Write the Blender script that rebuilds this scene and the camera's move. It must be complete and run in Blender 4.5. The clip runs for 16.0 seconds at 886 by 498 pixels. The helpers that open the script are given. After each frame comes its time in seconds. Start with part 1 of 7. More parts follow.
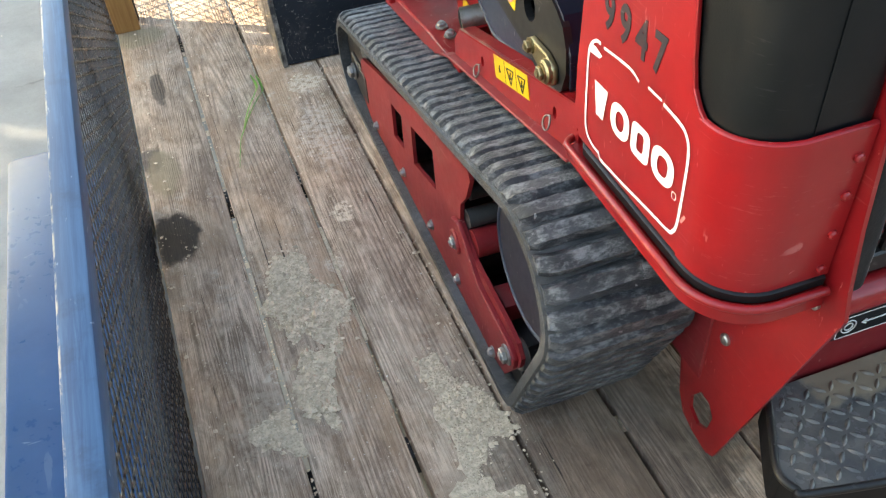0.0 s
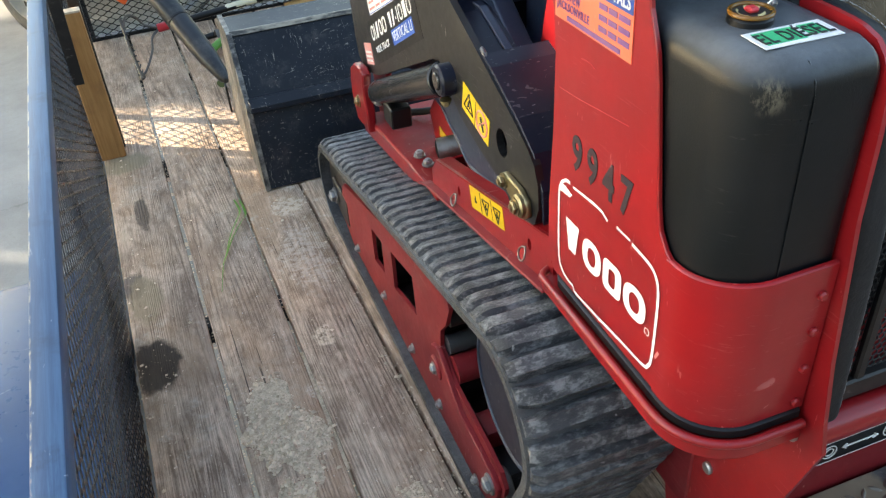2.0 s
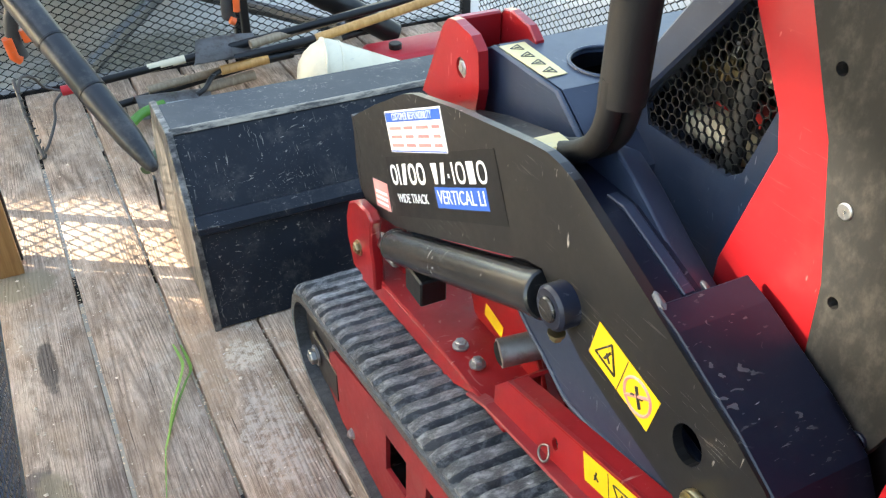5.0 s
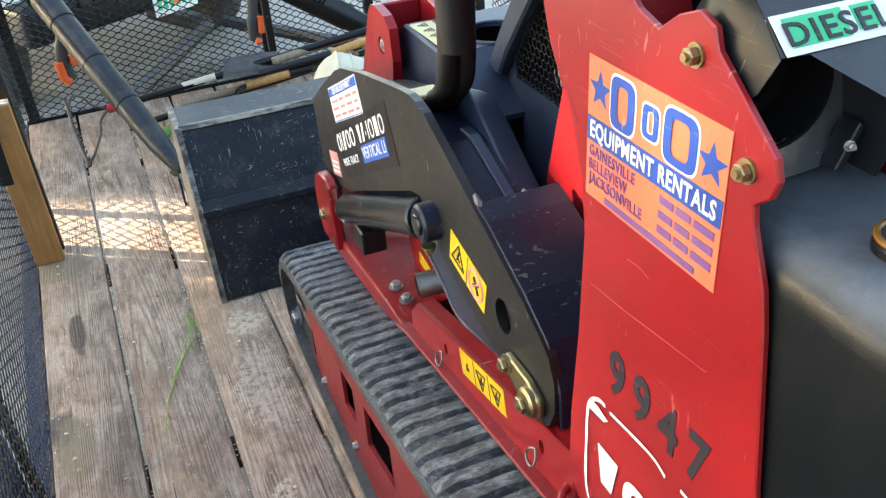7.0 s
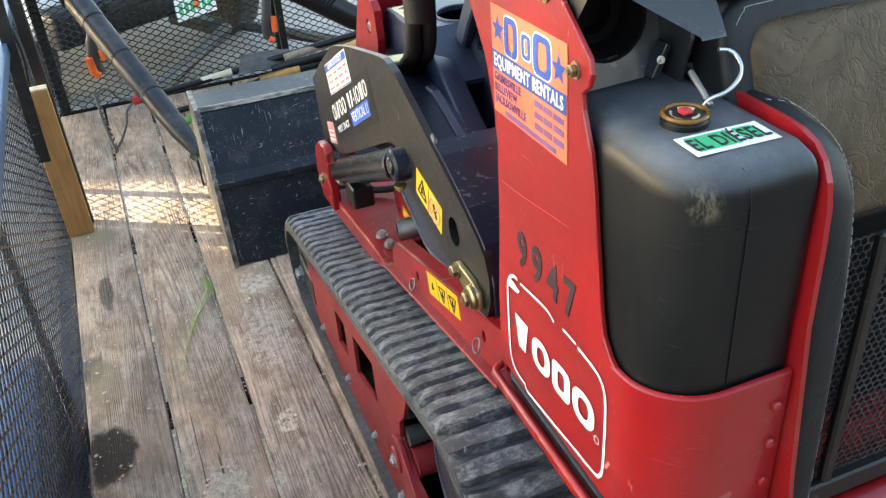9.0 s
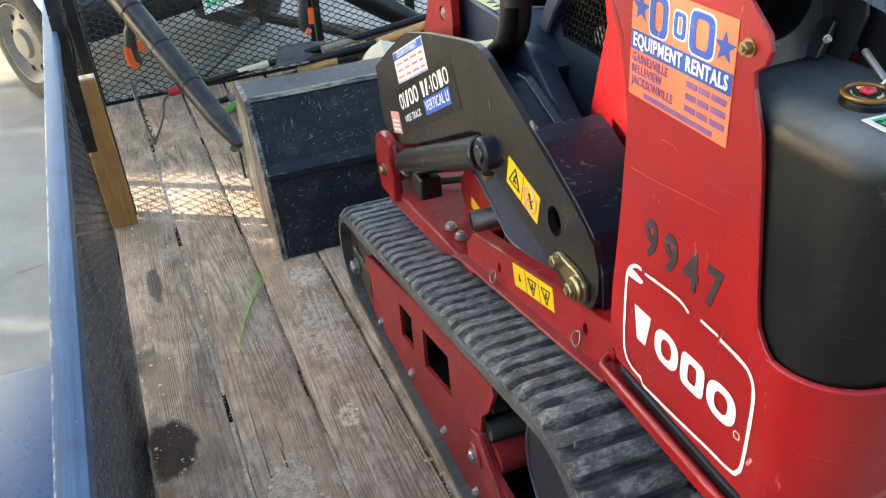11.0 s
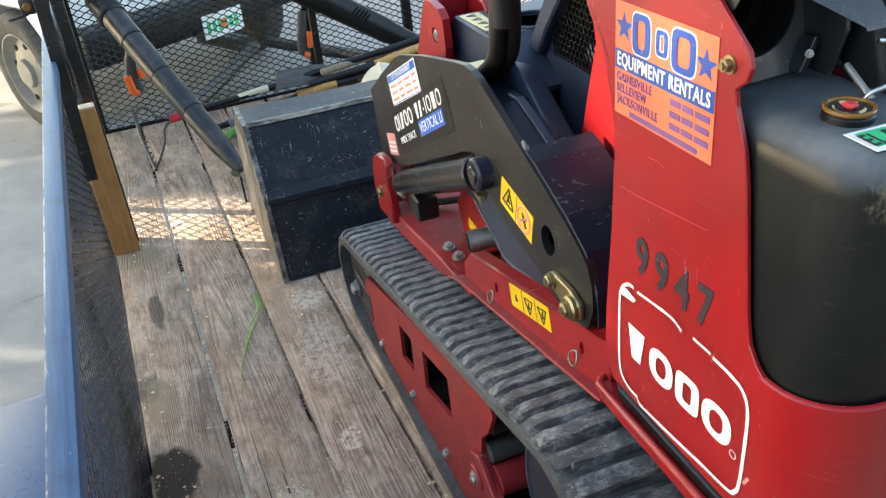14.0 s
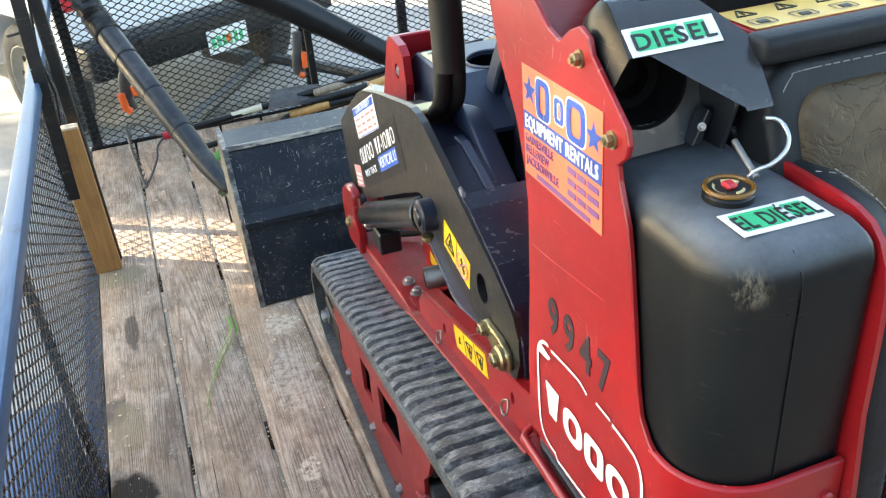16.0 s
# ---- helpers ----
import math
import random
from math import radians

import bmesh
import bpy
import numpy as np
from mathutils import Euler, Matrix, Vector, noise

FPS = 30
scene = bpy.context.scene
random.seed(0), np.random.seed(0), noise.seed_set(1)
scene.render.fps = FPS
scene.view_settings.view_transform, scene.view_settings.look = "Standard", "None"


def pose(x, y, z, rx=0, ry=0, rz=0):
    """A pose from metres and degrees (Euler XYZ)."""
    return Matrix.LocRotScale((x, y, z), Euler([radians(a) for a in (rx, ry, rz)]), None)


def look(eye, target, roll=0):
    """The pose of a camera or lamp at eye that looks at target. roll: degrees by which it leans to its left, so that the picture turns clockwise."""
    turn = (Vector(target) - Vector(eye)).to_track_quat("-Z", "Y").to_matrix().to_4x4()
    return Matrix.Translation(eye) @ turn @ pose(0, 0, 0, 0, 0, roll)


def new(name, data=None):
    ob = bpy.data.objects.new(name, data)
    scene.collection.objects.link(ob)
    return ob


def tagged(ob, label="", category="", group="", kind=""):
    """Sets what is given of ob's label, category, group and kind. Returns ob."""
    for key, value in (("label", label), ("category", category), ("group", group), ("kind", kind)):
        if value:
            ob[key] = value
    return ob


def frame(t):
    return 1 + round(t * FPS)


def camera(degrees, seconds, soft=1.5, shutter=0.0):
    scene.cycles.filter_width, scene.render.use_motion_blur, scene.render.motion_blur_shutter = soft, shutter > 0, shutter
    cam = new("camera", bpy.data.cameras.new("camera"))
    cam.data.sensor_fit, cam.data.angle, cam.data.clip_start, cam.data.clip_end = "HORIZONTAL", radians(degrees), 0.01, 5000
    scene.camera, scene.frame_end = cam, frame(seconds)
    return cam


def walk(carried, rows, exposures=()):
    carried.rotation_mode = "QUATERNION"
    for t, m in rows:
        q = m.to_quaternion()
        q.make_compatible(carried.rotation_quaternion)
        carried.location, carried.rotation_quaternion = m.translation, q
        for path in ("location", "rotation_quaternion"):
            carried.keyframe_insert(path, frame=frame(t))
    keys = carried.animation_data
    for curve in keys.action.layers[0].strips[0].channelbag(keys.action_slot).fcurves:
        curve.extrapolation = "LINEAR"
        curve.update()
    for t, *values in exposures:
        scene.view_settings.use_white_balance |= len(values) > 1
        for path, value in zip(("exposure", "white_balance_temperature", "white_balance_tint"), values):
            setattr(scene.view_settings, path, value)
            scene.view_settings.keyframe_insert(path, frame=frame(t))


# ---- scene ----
cam = camera(55.4, 16.0, 1.25)
PATH = [
    (0, (0.028, 0.03, 1.31), (0.469, 1.422, -0.057), -4.6),
    (0.5, (0.046, 0.029, 1.331), (0.529, 1.478, 0.039), -5.4),
    (1, (0.046, 0.03, 1.337), (0.548, 1.506, 0.084), -5.4),
    (1.5, (0.048, 0.033, 1.346), (0.572, 1.539, 0.14), -5.1),
    (2, (0.045, 0.039, 1.351), (0.587, 1.561, 0.172), -4.4),
    (2.5, (0.026, 0.066, 1.35), (0.565, 1.597, 0.181), -2.3),
    (3, (0.061, 0.202, 1.305), (0.502, 1.748, 0.117), -3.4),
    (3.5, (0.141, 0.378, 1.342), (0.588, 1.932, 0.165), -3.4),
    (4, (0.138, 0.522, 1.338), (0.65, 2.066, 0.175), -2.7),
    (4.5, (0.056, 0.666, 1.342), (0.722, 2.151, 0.18), -0.2),
    (5, (0.052, 0.706, 1.337), (0.82, 2.142, 0.177), 0.7),
    (5.2, (0.071, 0.696, 1.339), (0.88, 2.119, 0.191), -0.7),
    (7.3, (0.164, 0.285, 1.337), (0.779, 1.844, 0.246), -4.1),
    (7.5, (0.136, 0.235, 1.347), (0.757, 1.794, 0.258), -4.0),
    (8, (0.113, 0.141, 1.365), (0.739, 1.707, 0.29), -4.0),
    (8.5, (0.153, 0.064, 1.359), (0.76, 1.643, 0.292), -3.8),
    (9, (0.129, 0.077, 1.362), (0.724, 1.661, 0.295), -4.5),
    (9.5, (0.043, 0.134, 1.353), (0.612, 1.711, 0.263), -5.2),
    (9.7, (0.02, 0.142, 1.342), (0.591, 1.728, 0.266), -4.8),
    (12, (0.006, 0.153, 1.348), (0.591, 1.74, 0.28), -4.2),
    (12.5, (0.008, 0.149, 1.351), (0.59, 1.745, 0.295), -4.3),
    (13, (0.028, 0.148, 1.352), (0.611, 1.748, 0.303), -5.2),
    (13.5, (0.034, 0.15, 1.346), (0.616, 1.755, 0.304), -5.9),
    (14, (0.028, 0.149, 1.345), (0.607, 1.76, 0.312), -5.8),
    (14.5, (0.036, 0.15, 1.347), (0.61, 1.767, 0.321), -4.8),
    (15, (0.099, 0.14, 1.358), (0.667, 1.762, 0.335), -5.3),
    (15.5, (0.162, 0.12, 1.355), (0.723, 1.746, 0.335), -4.9),
    (16, (0.153, 0.129, 1.379), (0.701, 1.766, 0.37), -5.1),
]
walk(cam, [(t, look(eye, target, roll)) for t, eye, target, roll in PATH], [(0, 2.77, 8200, 5), (0.5, 2.50, 8100, 5), (1.0, 2.52, 7950, 6), (1.5, 2.50, 7950, 6), (2.5, 2.46, 7850, 6), (3.5, 2.33, 7700, 7), (4.2, 2.42, 7700, 7), (5.0, 2.92, 7650, 7), (7.4, 2.66, 7700, 7), (8.0, 2.99, 7800, 7), (8.4, 2.97, 8050, 7), (9.0, 2.72, 8050, 7), (9.7, 2.60, 7850, 7), (12.0, 2.37, 7850, 7), (13.0, 2.37, 7800, 7), (14.0, 2.43, 7750, 6), (15.0, 2.46, 7750, 7), (15.5, 2.50, 7750, 7), (16.0, 2.86, 7750, 6)])

# ---- light ----
world = bpy.data.worlds.new("world")
scene.world = world
world.use_nodes = True
wn = world.node_tree
wn.nodes.clear()
sky = wn.nodes.new("ShaderNodeTexSky")
sky.sky_type = "NISHITA"
sky.sun_disc = False
SUN_DIR = Vector((-0.83, 0.56, 0.45)).normalized()   # towards the sun
sky.sun_elevation = math.asin(SUN_DIR.z)
sky.sun_rotation = math.atan2(SUN_DIR.x, SUN_DIR.y)
bg = wn.nodes.new("ShaderNodeBackground")
bg.inputs[1].default_value = 0.15
wo = wn.nodes.new("ShaderNodeOutputWorld")
wn.links.new(sky.outputs[0], bg.inputs[0])
wn.links.new(bg.outputs[0], wo.inputs[0])
sun_data = bpy.data.lights.new("sun", "SUN")
sun_data.energy, sun_data.angle, sun_data.color = 3.1, radians(0.5), (1.0, 0.955, 0.89)
sun_lamp = new("sun", sun_data)
sun_lamp.matrix_world = look(SUN_DIR * 20, (0, 0, 0))


# ---- materials ----
class Nodes:
    """A small builder of node materials."""

    def __init__(self, name, rough=0.5, metal=0.0, spec=0.5):
        self.m = bpy.data.materials.new(name)
        self.m.use_nodes = True
        self.t = self.m.node_tree
        self.b = self.t.nodes["Principled BSDF"]
        self.b.inputs["Roughness"].default_value = rough
        self.b.inputs["Metallic"].default_value = metal
        self.b.inputs["Specular IOR Level"].default_value = spec
        self.geo = self.t.nodes.new("ShaderNodeNewGeometry")
        self.info = self.t.nodes.new("ShaderNodeObjectInfo")
        self.tex = self.t.nodes.new("ShaderNodeTexCoord")

    def link(self, a, b):
        self.t.links.new(a, b)

    def scaled(self, sx, sy, sz, world=True, shift=None):
        n = self.t.nodes.new("ShaderNodeVectorMath")
        n.operation = "MULTIPLY"
        n.inputs[1].default_value = (sx, sy, sz)
        self.link(self.geo.outputs["Position"] if world else self.tex.outputs["Object"], n.inputs[0])
        if shift is None:
            return n.outputs[0]
        a = self.t.nodes.new("ShaderNodeVectorMath")
        a.operation = "ADD"
        c = self.t.nodes.new("ShaderNodeCombineXYZ")
        k = self.math("MULTIPLY", self.info.outputs["Random"], shift)
        self.link(k, c.inputs[0]), self.link(k, c.inputs[1])
        self.link(n.outputs[0], a.inputs[0]), self.link(c.outputs[0], a.inputs[1])
        return a.outputs[0]

    def noise(self, scale, detail=4.0, rough=0.6, vec=None, distort=0.0):
        n = self.t.nodes.new("ShaderNodeTexNoise")
        n.inputs["Scale"].default_value = scale
        n.inputs["Detail"].default_value = detail
        n.inputs["Roughness"].default_value = rough
        n.inputs["Distortion"].default_value = distort
        self.link(vec if vec is not None else self.geo.outputs["Position"], n.inputs["Vector"])
        return n.outputs["Fac"]

    def voronoi(self, scale, vec=None, feature="F1", out="Distance"):
        n = self.t.nodes.new("ShaderNodeTexVoronoi")
        n.feature = feature
        n.inputs["Scale"].default_value = scale
        self.link(vec if vec is not None else self.geo.outputs["Position"], n.inputs["Vector"])
        return n.outputs[out]

    def math(self, op, a, b=0.0, c=None):
        n = self.t.nodes.new("ShaderNodeMath")
        n.operation = op
        for i, v in enumerate((a, b) if c is None else (a, b, c)):
            if isinstance(v, (int, float)):
                n.inputs[i].default_value = v
            else:
                self.link(v, n.inputs[i])
        return n.outputs[0]

    def step(self, v, lo, hi):
        n = self.t.nodes.new("ShaderNodeMapRange")
        n.inputs["From Min"].default_value, n.inputs["From Max"].default_value = lo, hi
        n.interpolation_type = "SMOOTHSTEP"
        self.link(v, n.inputs["Value"])
        return n.outputs["Result"]

    def mix(self, f, a, b):
        n = self.t.nodes.new("ShaderNodeMix")
        n.data_type = "RGBA"
        if isinstance(f, (int, float)):
            n.inputs["Factor"].default_value = f
        else:
            self.link(f, n.inputs["Factor"])
        for s, v in ((6, a), (7, b)):
            if isinstance(v, tuple):
                n.inputs[s].default_value = (*v, 1)
            else:
                self.link(v, n.inputs[s])
        return n.outputs[2]

    def mixf(self, f, a, b):
        return self.math("ADD", a, self.math("MULTIPLY", f, b - a))

    def spot(self, x, y, rx, ry, wobble=0.5, seed=9.0):
        """1 inside a ragged spot of the plan, 0 outside."""
        s = self.t.nodes.new("ShaderNodeSeparateXYZ")
        self.link(self.geo.outputs["Position"], s.inputs[0])
        dx = self.math("DIVIDE", self.math("SUBTRACT", s.outputs[0], x), rx)
        dy = self.math("DIVIDE", self.math("SUBTRACT", s.outputs[1], y), ry)
        d = self.math("SQRT", self.math("ADD", self.math("MULTIPLY", dx, dx), self.math("MULTIPLY", dy, dy)))
        n = self.noise(seed + 22.0, 4.0)
        d = self.math("ADD", d, self.math("MULTIPLY", self.math("SUBTRACT", n, 0.5), wobble * 2))
        return self.math("SUBTRACT", 1.0, self.step(d, 0.75, 1.1))

    def color(self, c):
        if isinstance(c, tuple):
            self.b.inputs["Base Color"].default_value = (*c, 1)
        else:
            self.link(c, self.b.inputs["Base Color"])
        return self

    def rough(self, v):
        self.link(v, self.b.inputs["Roughness"])
        return self

    def bump(self, h, strength=0.3, distance=0.002):
        n = self.t.nodes.new("ShaderNodeBump")
        n.inputs["Strength"].default_value = strength
        n.inputs["Distance"].default_value = distance
        self.link(h, n.inputs["Height"])
        self.link(n.outputs[0], self.b.inputs["Normal"])
        return self


def paint(name, base, dark, rough=0.35, dirt=(0.22, 0.18, 0.14), dirt_amount=0.25, scratch=(0.4, 0.38, 0.36), scratches=0.5, spec=0.5, coat=0.0):
    """Painted metal or plastic with dust, small scratches and uneven gloss."""
    k = Nodes(name, rough, 0.0, spec)
    big = k.noise(5.0, 5.0, 0.65)
    fine = k.noise(60.0, 4.0, 0.6)
    col = k.mix(k.step(big, 0.35, 0.7), base, dark)
    dust = k.math("MULTIPLY", k.step(k.noise(11.0, 6.0, 0.7), 0.5, 0.8), dirt_amount)
    col = k.mix(dust, col, dirt)
    v = k.noise(1.0, 3.0, 0.5, k.scaled(30.0, 160.0, 45.0), 0.6)
    line = k.math("MULTIPLY", k.step(v, 0.67, 0.70), k.step(k.noise(9.0, 2.0), 0.50, 0.62))
    col = k.mix(k.math("MULTIPLY", line, scratches), col, scratch)
    hair = k.noise(1.0, 2.0, 0.5, k.scaled(60.0, 14.0, 330.0), 0.9)
    hair = k.math("MULTIPLY", k.step(hair, 0.655, 0.675), k.step(k.noise(6.0, 3.0, 0.6), 0.46, 0.58))
    col = k.mix(k.math("MULTIPLY", hair, scratches * 0.30), col, scratch)
    k.color(col)
    k.rough(k.math("ADD", k.math("MULTIPLY", fine, 0.16), k.math("ADD", k.math("MULTIPLY", big, 0.14), rough - 0.15)))
    k.bump(k.noise(380.0, 2.0), 0.06, 0.0006)
    k.b.inputs["Coat Weight"].default_value = coat
    k.b.inputs["Coat Roughness"].default_value = 0.12
    return k.m


RED = paint("red_paint", (0.285, 0.0085, 0.0115), (0.225, 0.007, 0.0095), 0.33, (0.26, 0.07, 0.055), 0.14, (0.55, 0.20, 0.18), 0.42, 0.35, coat=0.32)
RED_DULL = paint("worn_red_paint", (0.225, 0.012, 0.016), (0.17, 0.010, 0.014), 0.5, (0.20, 0.10, 0.08), 0.38, (0.42, 0.24, 0.2), 0.6, 0.35)
ARM_BLACK = paint("black_arm_paint", (0.0075, 0.0076, 0.0082), (0.0115, 0.0110, 0.0105), 0.38, (0.085, 0.070, 0.05), 0.22, (0.35, 0.33, 0.30), 0.7, 0.45)
NAVY = paint("blue_black_paint", (0.0060, 0.0085, 0.0180), (0.0098, 0.0135, 0.0265), 0.34, (0.10, 0.095, 0.09), 0.10, (0.3, 0.3, 0.3), 0.7, 0.3)
STEEL_BLACK = paint("black_steel", (0.0065, 0.0065, 0.007), (0.011, 0.0105, 0.010), 0.42, (0.13, 0.11, 0.09), 0.22, (0.35, 0.34, 0.33), 0.5, 0.4)
BLUE = paint("blue_fender_paint", (0.010, 0.048, 0.128), (0.016, 0.062, 0.155), 0.30, (0.08, 0.12, 0.16), 0.14, (0.20, 0.26, 0.32), 0.5, 0.14)
# hood steel with the sky's sheen mixed into its base colour
SHROUD_SHEEN = paint("glossy_black_sky_sheen", (0.048, 0.051, 0.055), (0.064, 0.067, 0.070), 0.24, (0.14, 0.14, 0.14), 0.2, (0.3, 0.3, 0.3), 0.5, 0.7, coat=0.8)
# the same hood steel without the painted sheen, for sides and bracket
SHROUD_DARK = paint("satin_black_no_sheen", (0.0100, 0.0115, 0.0140), (0.018, 0.020, 0.0235), 0.32, (0.10, 0.10, 0.10), 0.10, (0.3, 0.3, 0.3), 0.4, 0.45)
MAST = paint("blue_grey_paint", (0.0165, 0.0250, 0.047), (0.026, 0.0385, 0.066), 0.38, (0.12, 0.115, 0.11), 0.2, (0.3, 0.3, 0.3), 0.5, 0.45)
YELLOW = paint("yellow_decal", (0.72, 0.46, 0.012), (0.62, 0.38, 0.01), 0.4, (0.30, 0.22, 0.10), 0.25, (0.2, 0.15, 0.05), 0.5)
CREAM = paint("pale_decal", (0.62, 0.52, 0.26), (0.55, 0.45, 0.2), 0.45, (0.3, 0.25, 0.15), 0.25)
PALE_YELLOW = paint("faded_yellow_decal", (0.62, 0.42, 0.11), (0.54, 0.36, 0.09), 0.42, (0.3, 0.25, 0.15), 0.25)
WHITE = paint("white_print", (0.74, 0.74, 0.73), (0.66, 0.66, 0.64), 0.45, (0.4, 0.36, 0.33), 0.2, (0.3, 0.1, 0.1), 0.3)
ORANGE = paint("orange_decal", (0.71, 0.160, 0.078), (0.65, 0.135, 0.068), 0.4, (0.5, 0.2, 0.12), 0.15, (0.8, 0.4, 0.3), 0.3)
BLUE_INK = paint("blue_ink", (0.012, 0.05, 0.26), (0.015, 0.06, 0.28), 0.4, (0.2, 0.2, 0.3), 0.1)
LIGHT_BLUE_INK = paint("bright_blue_ink", (0.02, 0.11, 0.50), (0.02, 0.10, 0.44), 0.4, (0.2, 0.2, 0.3), 0.1)
PURPLE_INK = paint("faded_blue_ink", (0.13, 0.05, 0.20), (0.15, 0.06, 0.2), 0.45, (0.4, 0.2, 0.2), 0.2)
PINK_INK = paint("faded_red_ink", (0.62, 0.17, 0.16), (0.66, 0.30, 0.27), 0.5, (0.6, 0.5, 0.45), 0.3)
GREEN_INK = paint("green_print", (0.03, 0.46, 0.20), (0.02, 0.42, 0.18), 0.35, (0.2, 0.3, 0.2), 0.1)
BLACK_INK = paint("black_ink", (0.012, 0.012, 0.012), (0.02, 0.02, 0.02), 0.45, (0.1, 0.1, 0.1), 0.15)
STENCIL = paint("stencil_black", (0.010, 0.014, 0.020), (0.020, 0.016, 0.021), 0.5, (0.12, 0.02, 0.02), 0.45)
RED_MATTE = paint("flat_red_paint", (0.27, 0.0085, 0.0115), (0.20, 0.007, 0.0095), 0.6, (0.20, 0.07, 0.055), 0.3, (0.45, 0.3, 0.25), 0.6, 0.18)
CYLINDER = paint("chipped_black_cylinder", (0.0075, 0.0078, 0.0084), (0.013, 0.013, 0.0136), 0.24, (0.20, 0.17, 0.14), 0.22, (0.45, 0.42, 0.38), 0.95, 0.5)
WHITE_BODY = paint("white_car_paint", (0.70, 0.71, 0.72), (0.66, 0.67, 0.68), 0.25, (0.4, 0.38, 0.35), 0.2, coat=0.4)
DUSTY_RIM = paint("dusty_rim_paint", (0.26, 0.235, 0.195), (0.19, 0.17, 0.14), 0.55, (0.10, 0.09, 0.075), 0.6)
GREEN_PLASTIC = paint("green_plastic", (0.075, 0.24, 0.025), (0.06, 0.19, 0.025), 0.45)
DULL_GREEN = paint("dull_green_plastic", (0.085, 0.13, 0.06), (0.06, 0.10, 0.045), 0.5)
ORANGE_PLASTIC = paint("orange_plastic", (0.80, 0.12, 0.02), (0.7, 0.10, 0.02), 0.45, dirt_amount=0.15)
WHITE_PLASTIC = paint("off_white_plastic", (0.68, 0.62, 0.46), (0.58, 0.52, 0.38), 0.5, (0.3, 0.26, 0.2), 0.4)


def tank_plastic():
    k = Nodes("black_moulded_plastic", 0.40, 0.0, 0.27)
    big = k.noise(6.0, 5.0, 0.6)
    col = k.mix(k.step(big, 0.4, 0.7), (0.0026, 0.0040, 0.0050), (0.0050, 0.0066, 0.0080))
    scuff = k.math("MULTIPLY", k.step(k.noise(28.0, 8.0, 0.8), 0.55, 0.75), k.step(k.noise(7.0, 1.0), 0.58, 0.68))
    for p, r in (((0.540, 0.560, 1.008), 0.023), ((0.622, 0.540, 0.700), 0.030)):
        dv = k.t.nodes.new("ShaderNodeVectorMath")
        dv.operation = "DISTANCE"
        dv.inputs[1].default_value = p
        k.link(k.geo.outputs["Position"], dv.inputs[0])
        near = k.math("SUBTRACT", 1.0, k.step(dv.outputs["Value"], r * 0.3, r))
        scuff = k.math("MAXIMUM", scuff, k.math("MULTIPLY", near, k.step(k.noise(1.0, 7.0, 0.75, k.scaled(150.0, 60.0, 45.0)), 0.44, 0.60)))
    rub = k.math("MULTIPLY", k.step(k.noise(1.0, 4.0, 0.6, k.scaled(34.0, 34.0, 300.0), 0.5), 0.62, 0.68), k.step(k.noise(11.0, 5.0, 0.7), 0.48, 0.64))
    col = k.mix(k.math("MULTIPLY", rub, 0.22), col, (0.09, 0.09, 0.085))
    # patchy blue-grey sky sheen painted on faces that look up
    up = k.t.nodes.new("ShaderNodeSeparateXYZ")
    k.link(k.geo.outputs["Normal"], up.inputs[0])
    top_sheen = k.math("MULTIPLY", k.step(up.outputs[2], 0.20, 0.95), k.mixf(k.step(k.noise(9.0, 8.0, 0.75), 0.3, 0.7), 0.32, 0.66))
    col = k.mix(top_sheen, col, (0.165, 0.185, 0.205))
    col = k.mix(k.math("MULTIPLY", scuff, 0.6), col, (0.15, 0.135, 0.10))
    k.color(col)
    k.rough(k.math("ADD", k.math("MULTIPLY", k.noise(14.0, 8.0, 0.75), 0.42), 0.14))
    k.bump(k.math("ADD", k.noise(620.0, 2.0), k.math("MULTIPLY", k.noise(90.0, 3.0), 0.8)), 0.30, 0.0006)
    return k.m


TANK = tank_plastic()


def plastic(name, c, rough=0.5, bump=0.2, dust=0.15, spec=0.5):
    k = Nodes(name, rough, 0.0, spec)
    f = k.math("MULTIPLY", k.step(k.noise(14.0, 6.0, 0.7), 0.45, 0.8), dust)
    k.color(k.mix(f, c, (0.2, 0.18, 0.15)))
    k.rough(k.math("ADD", k.math("MULTIPLY", k.noise(40.0, 3.0), 0.2), rough - 0.1))
    k.bump(k.noise(420.0, 2.0), bump, 0.0006)
    return k.m


BLACK_PLASTIC = plastic("black_plastic", (0.0045, 0.0050, 0.0060), 0.40, 0.15, 0.03, 0.38)
GREY_PLASTIC = plastic("grey_plastic", (0.034, 0.035, 0.037), 0.5)
HOSE = plastic("black_hose_rubber", (0.0055, 0.0056, 0.0062), 0.6, 0.3, 0.02, 0.22)
TUBE = plastic("dusty_black_tube", (0.013, 0.014, 0.016), 0.34, 0.15, 0.35)
RED_PLASTIC = plastic("red_plastic", (0.5, 0.02, 0.03), 0.4)
CAP_GLASS = plastic("amber_plastic_rim", (0.16, 0.07, 0.01), 0.2, 0.0, 0.05)


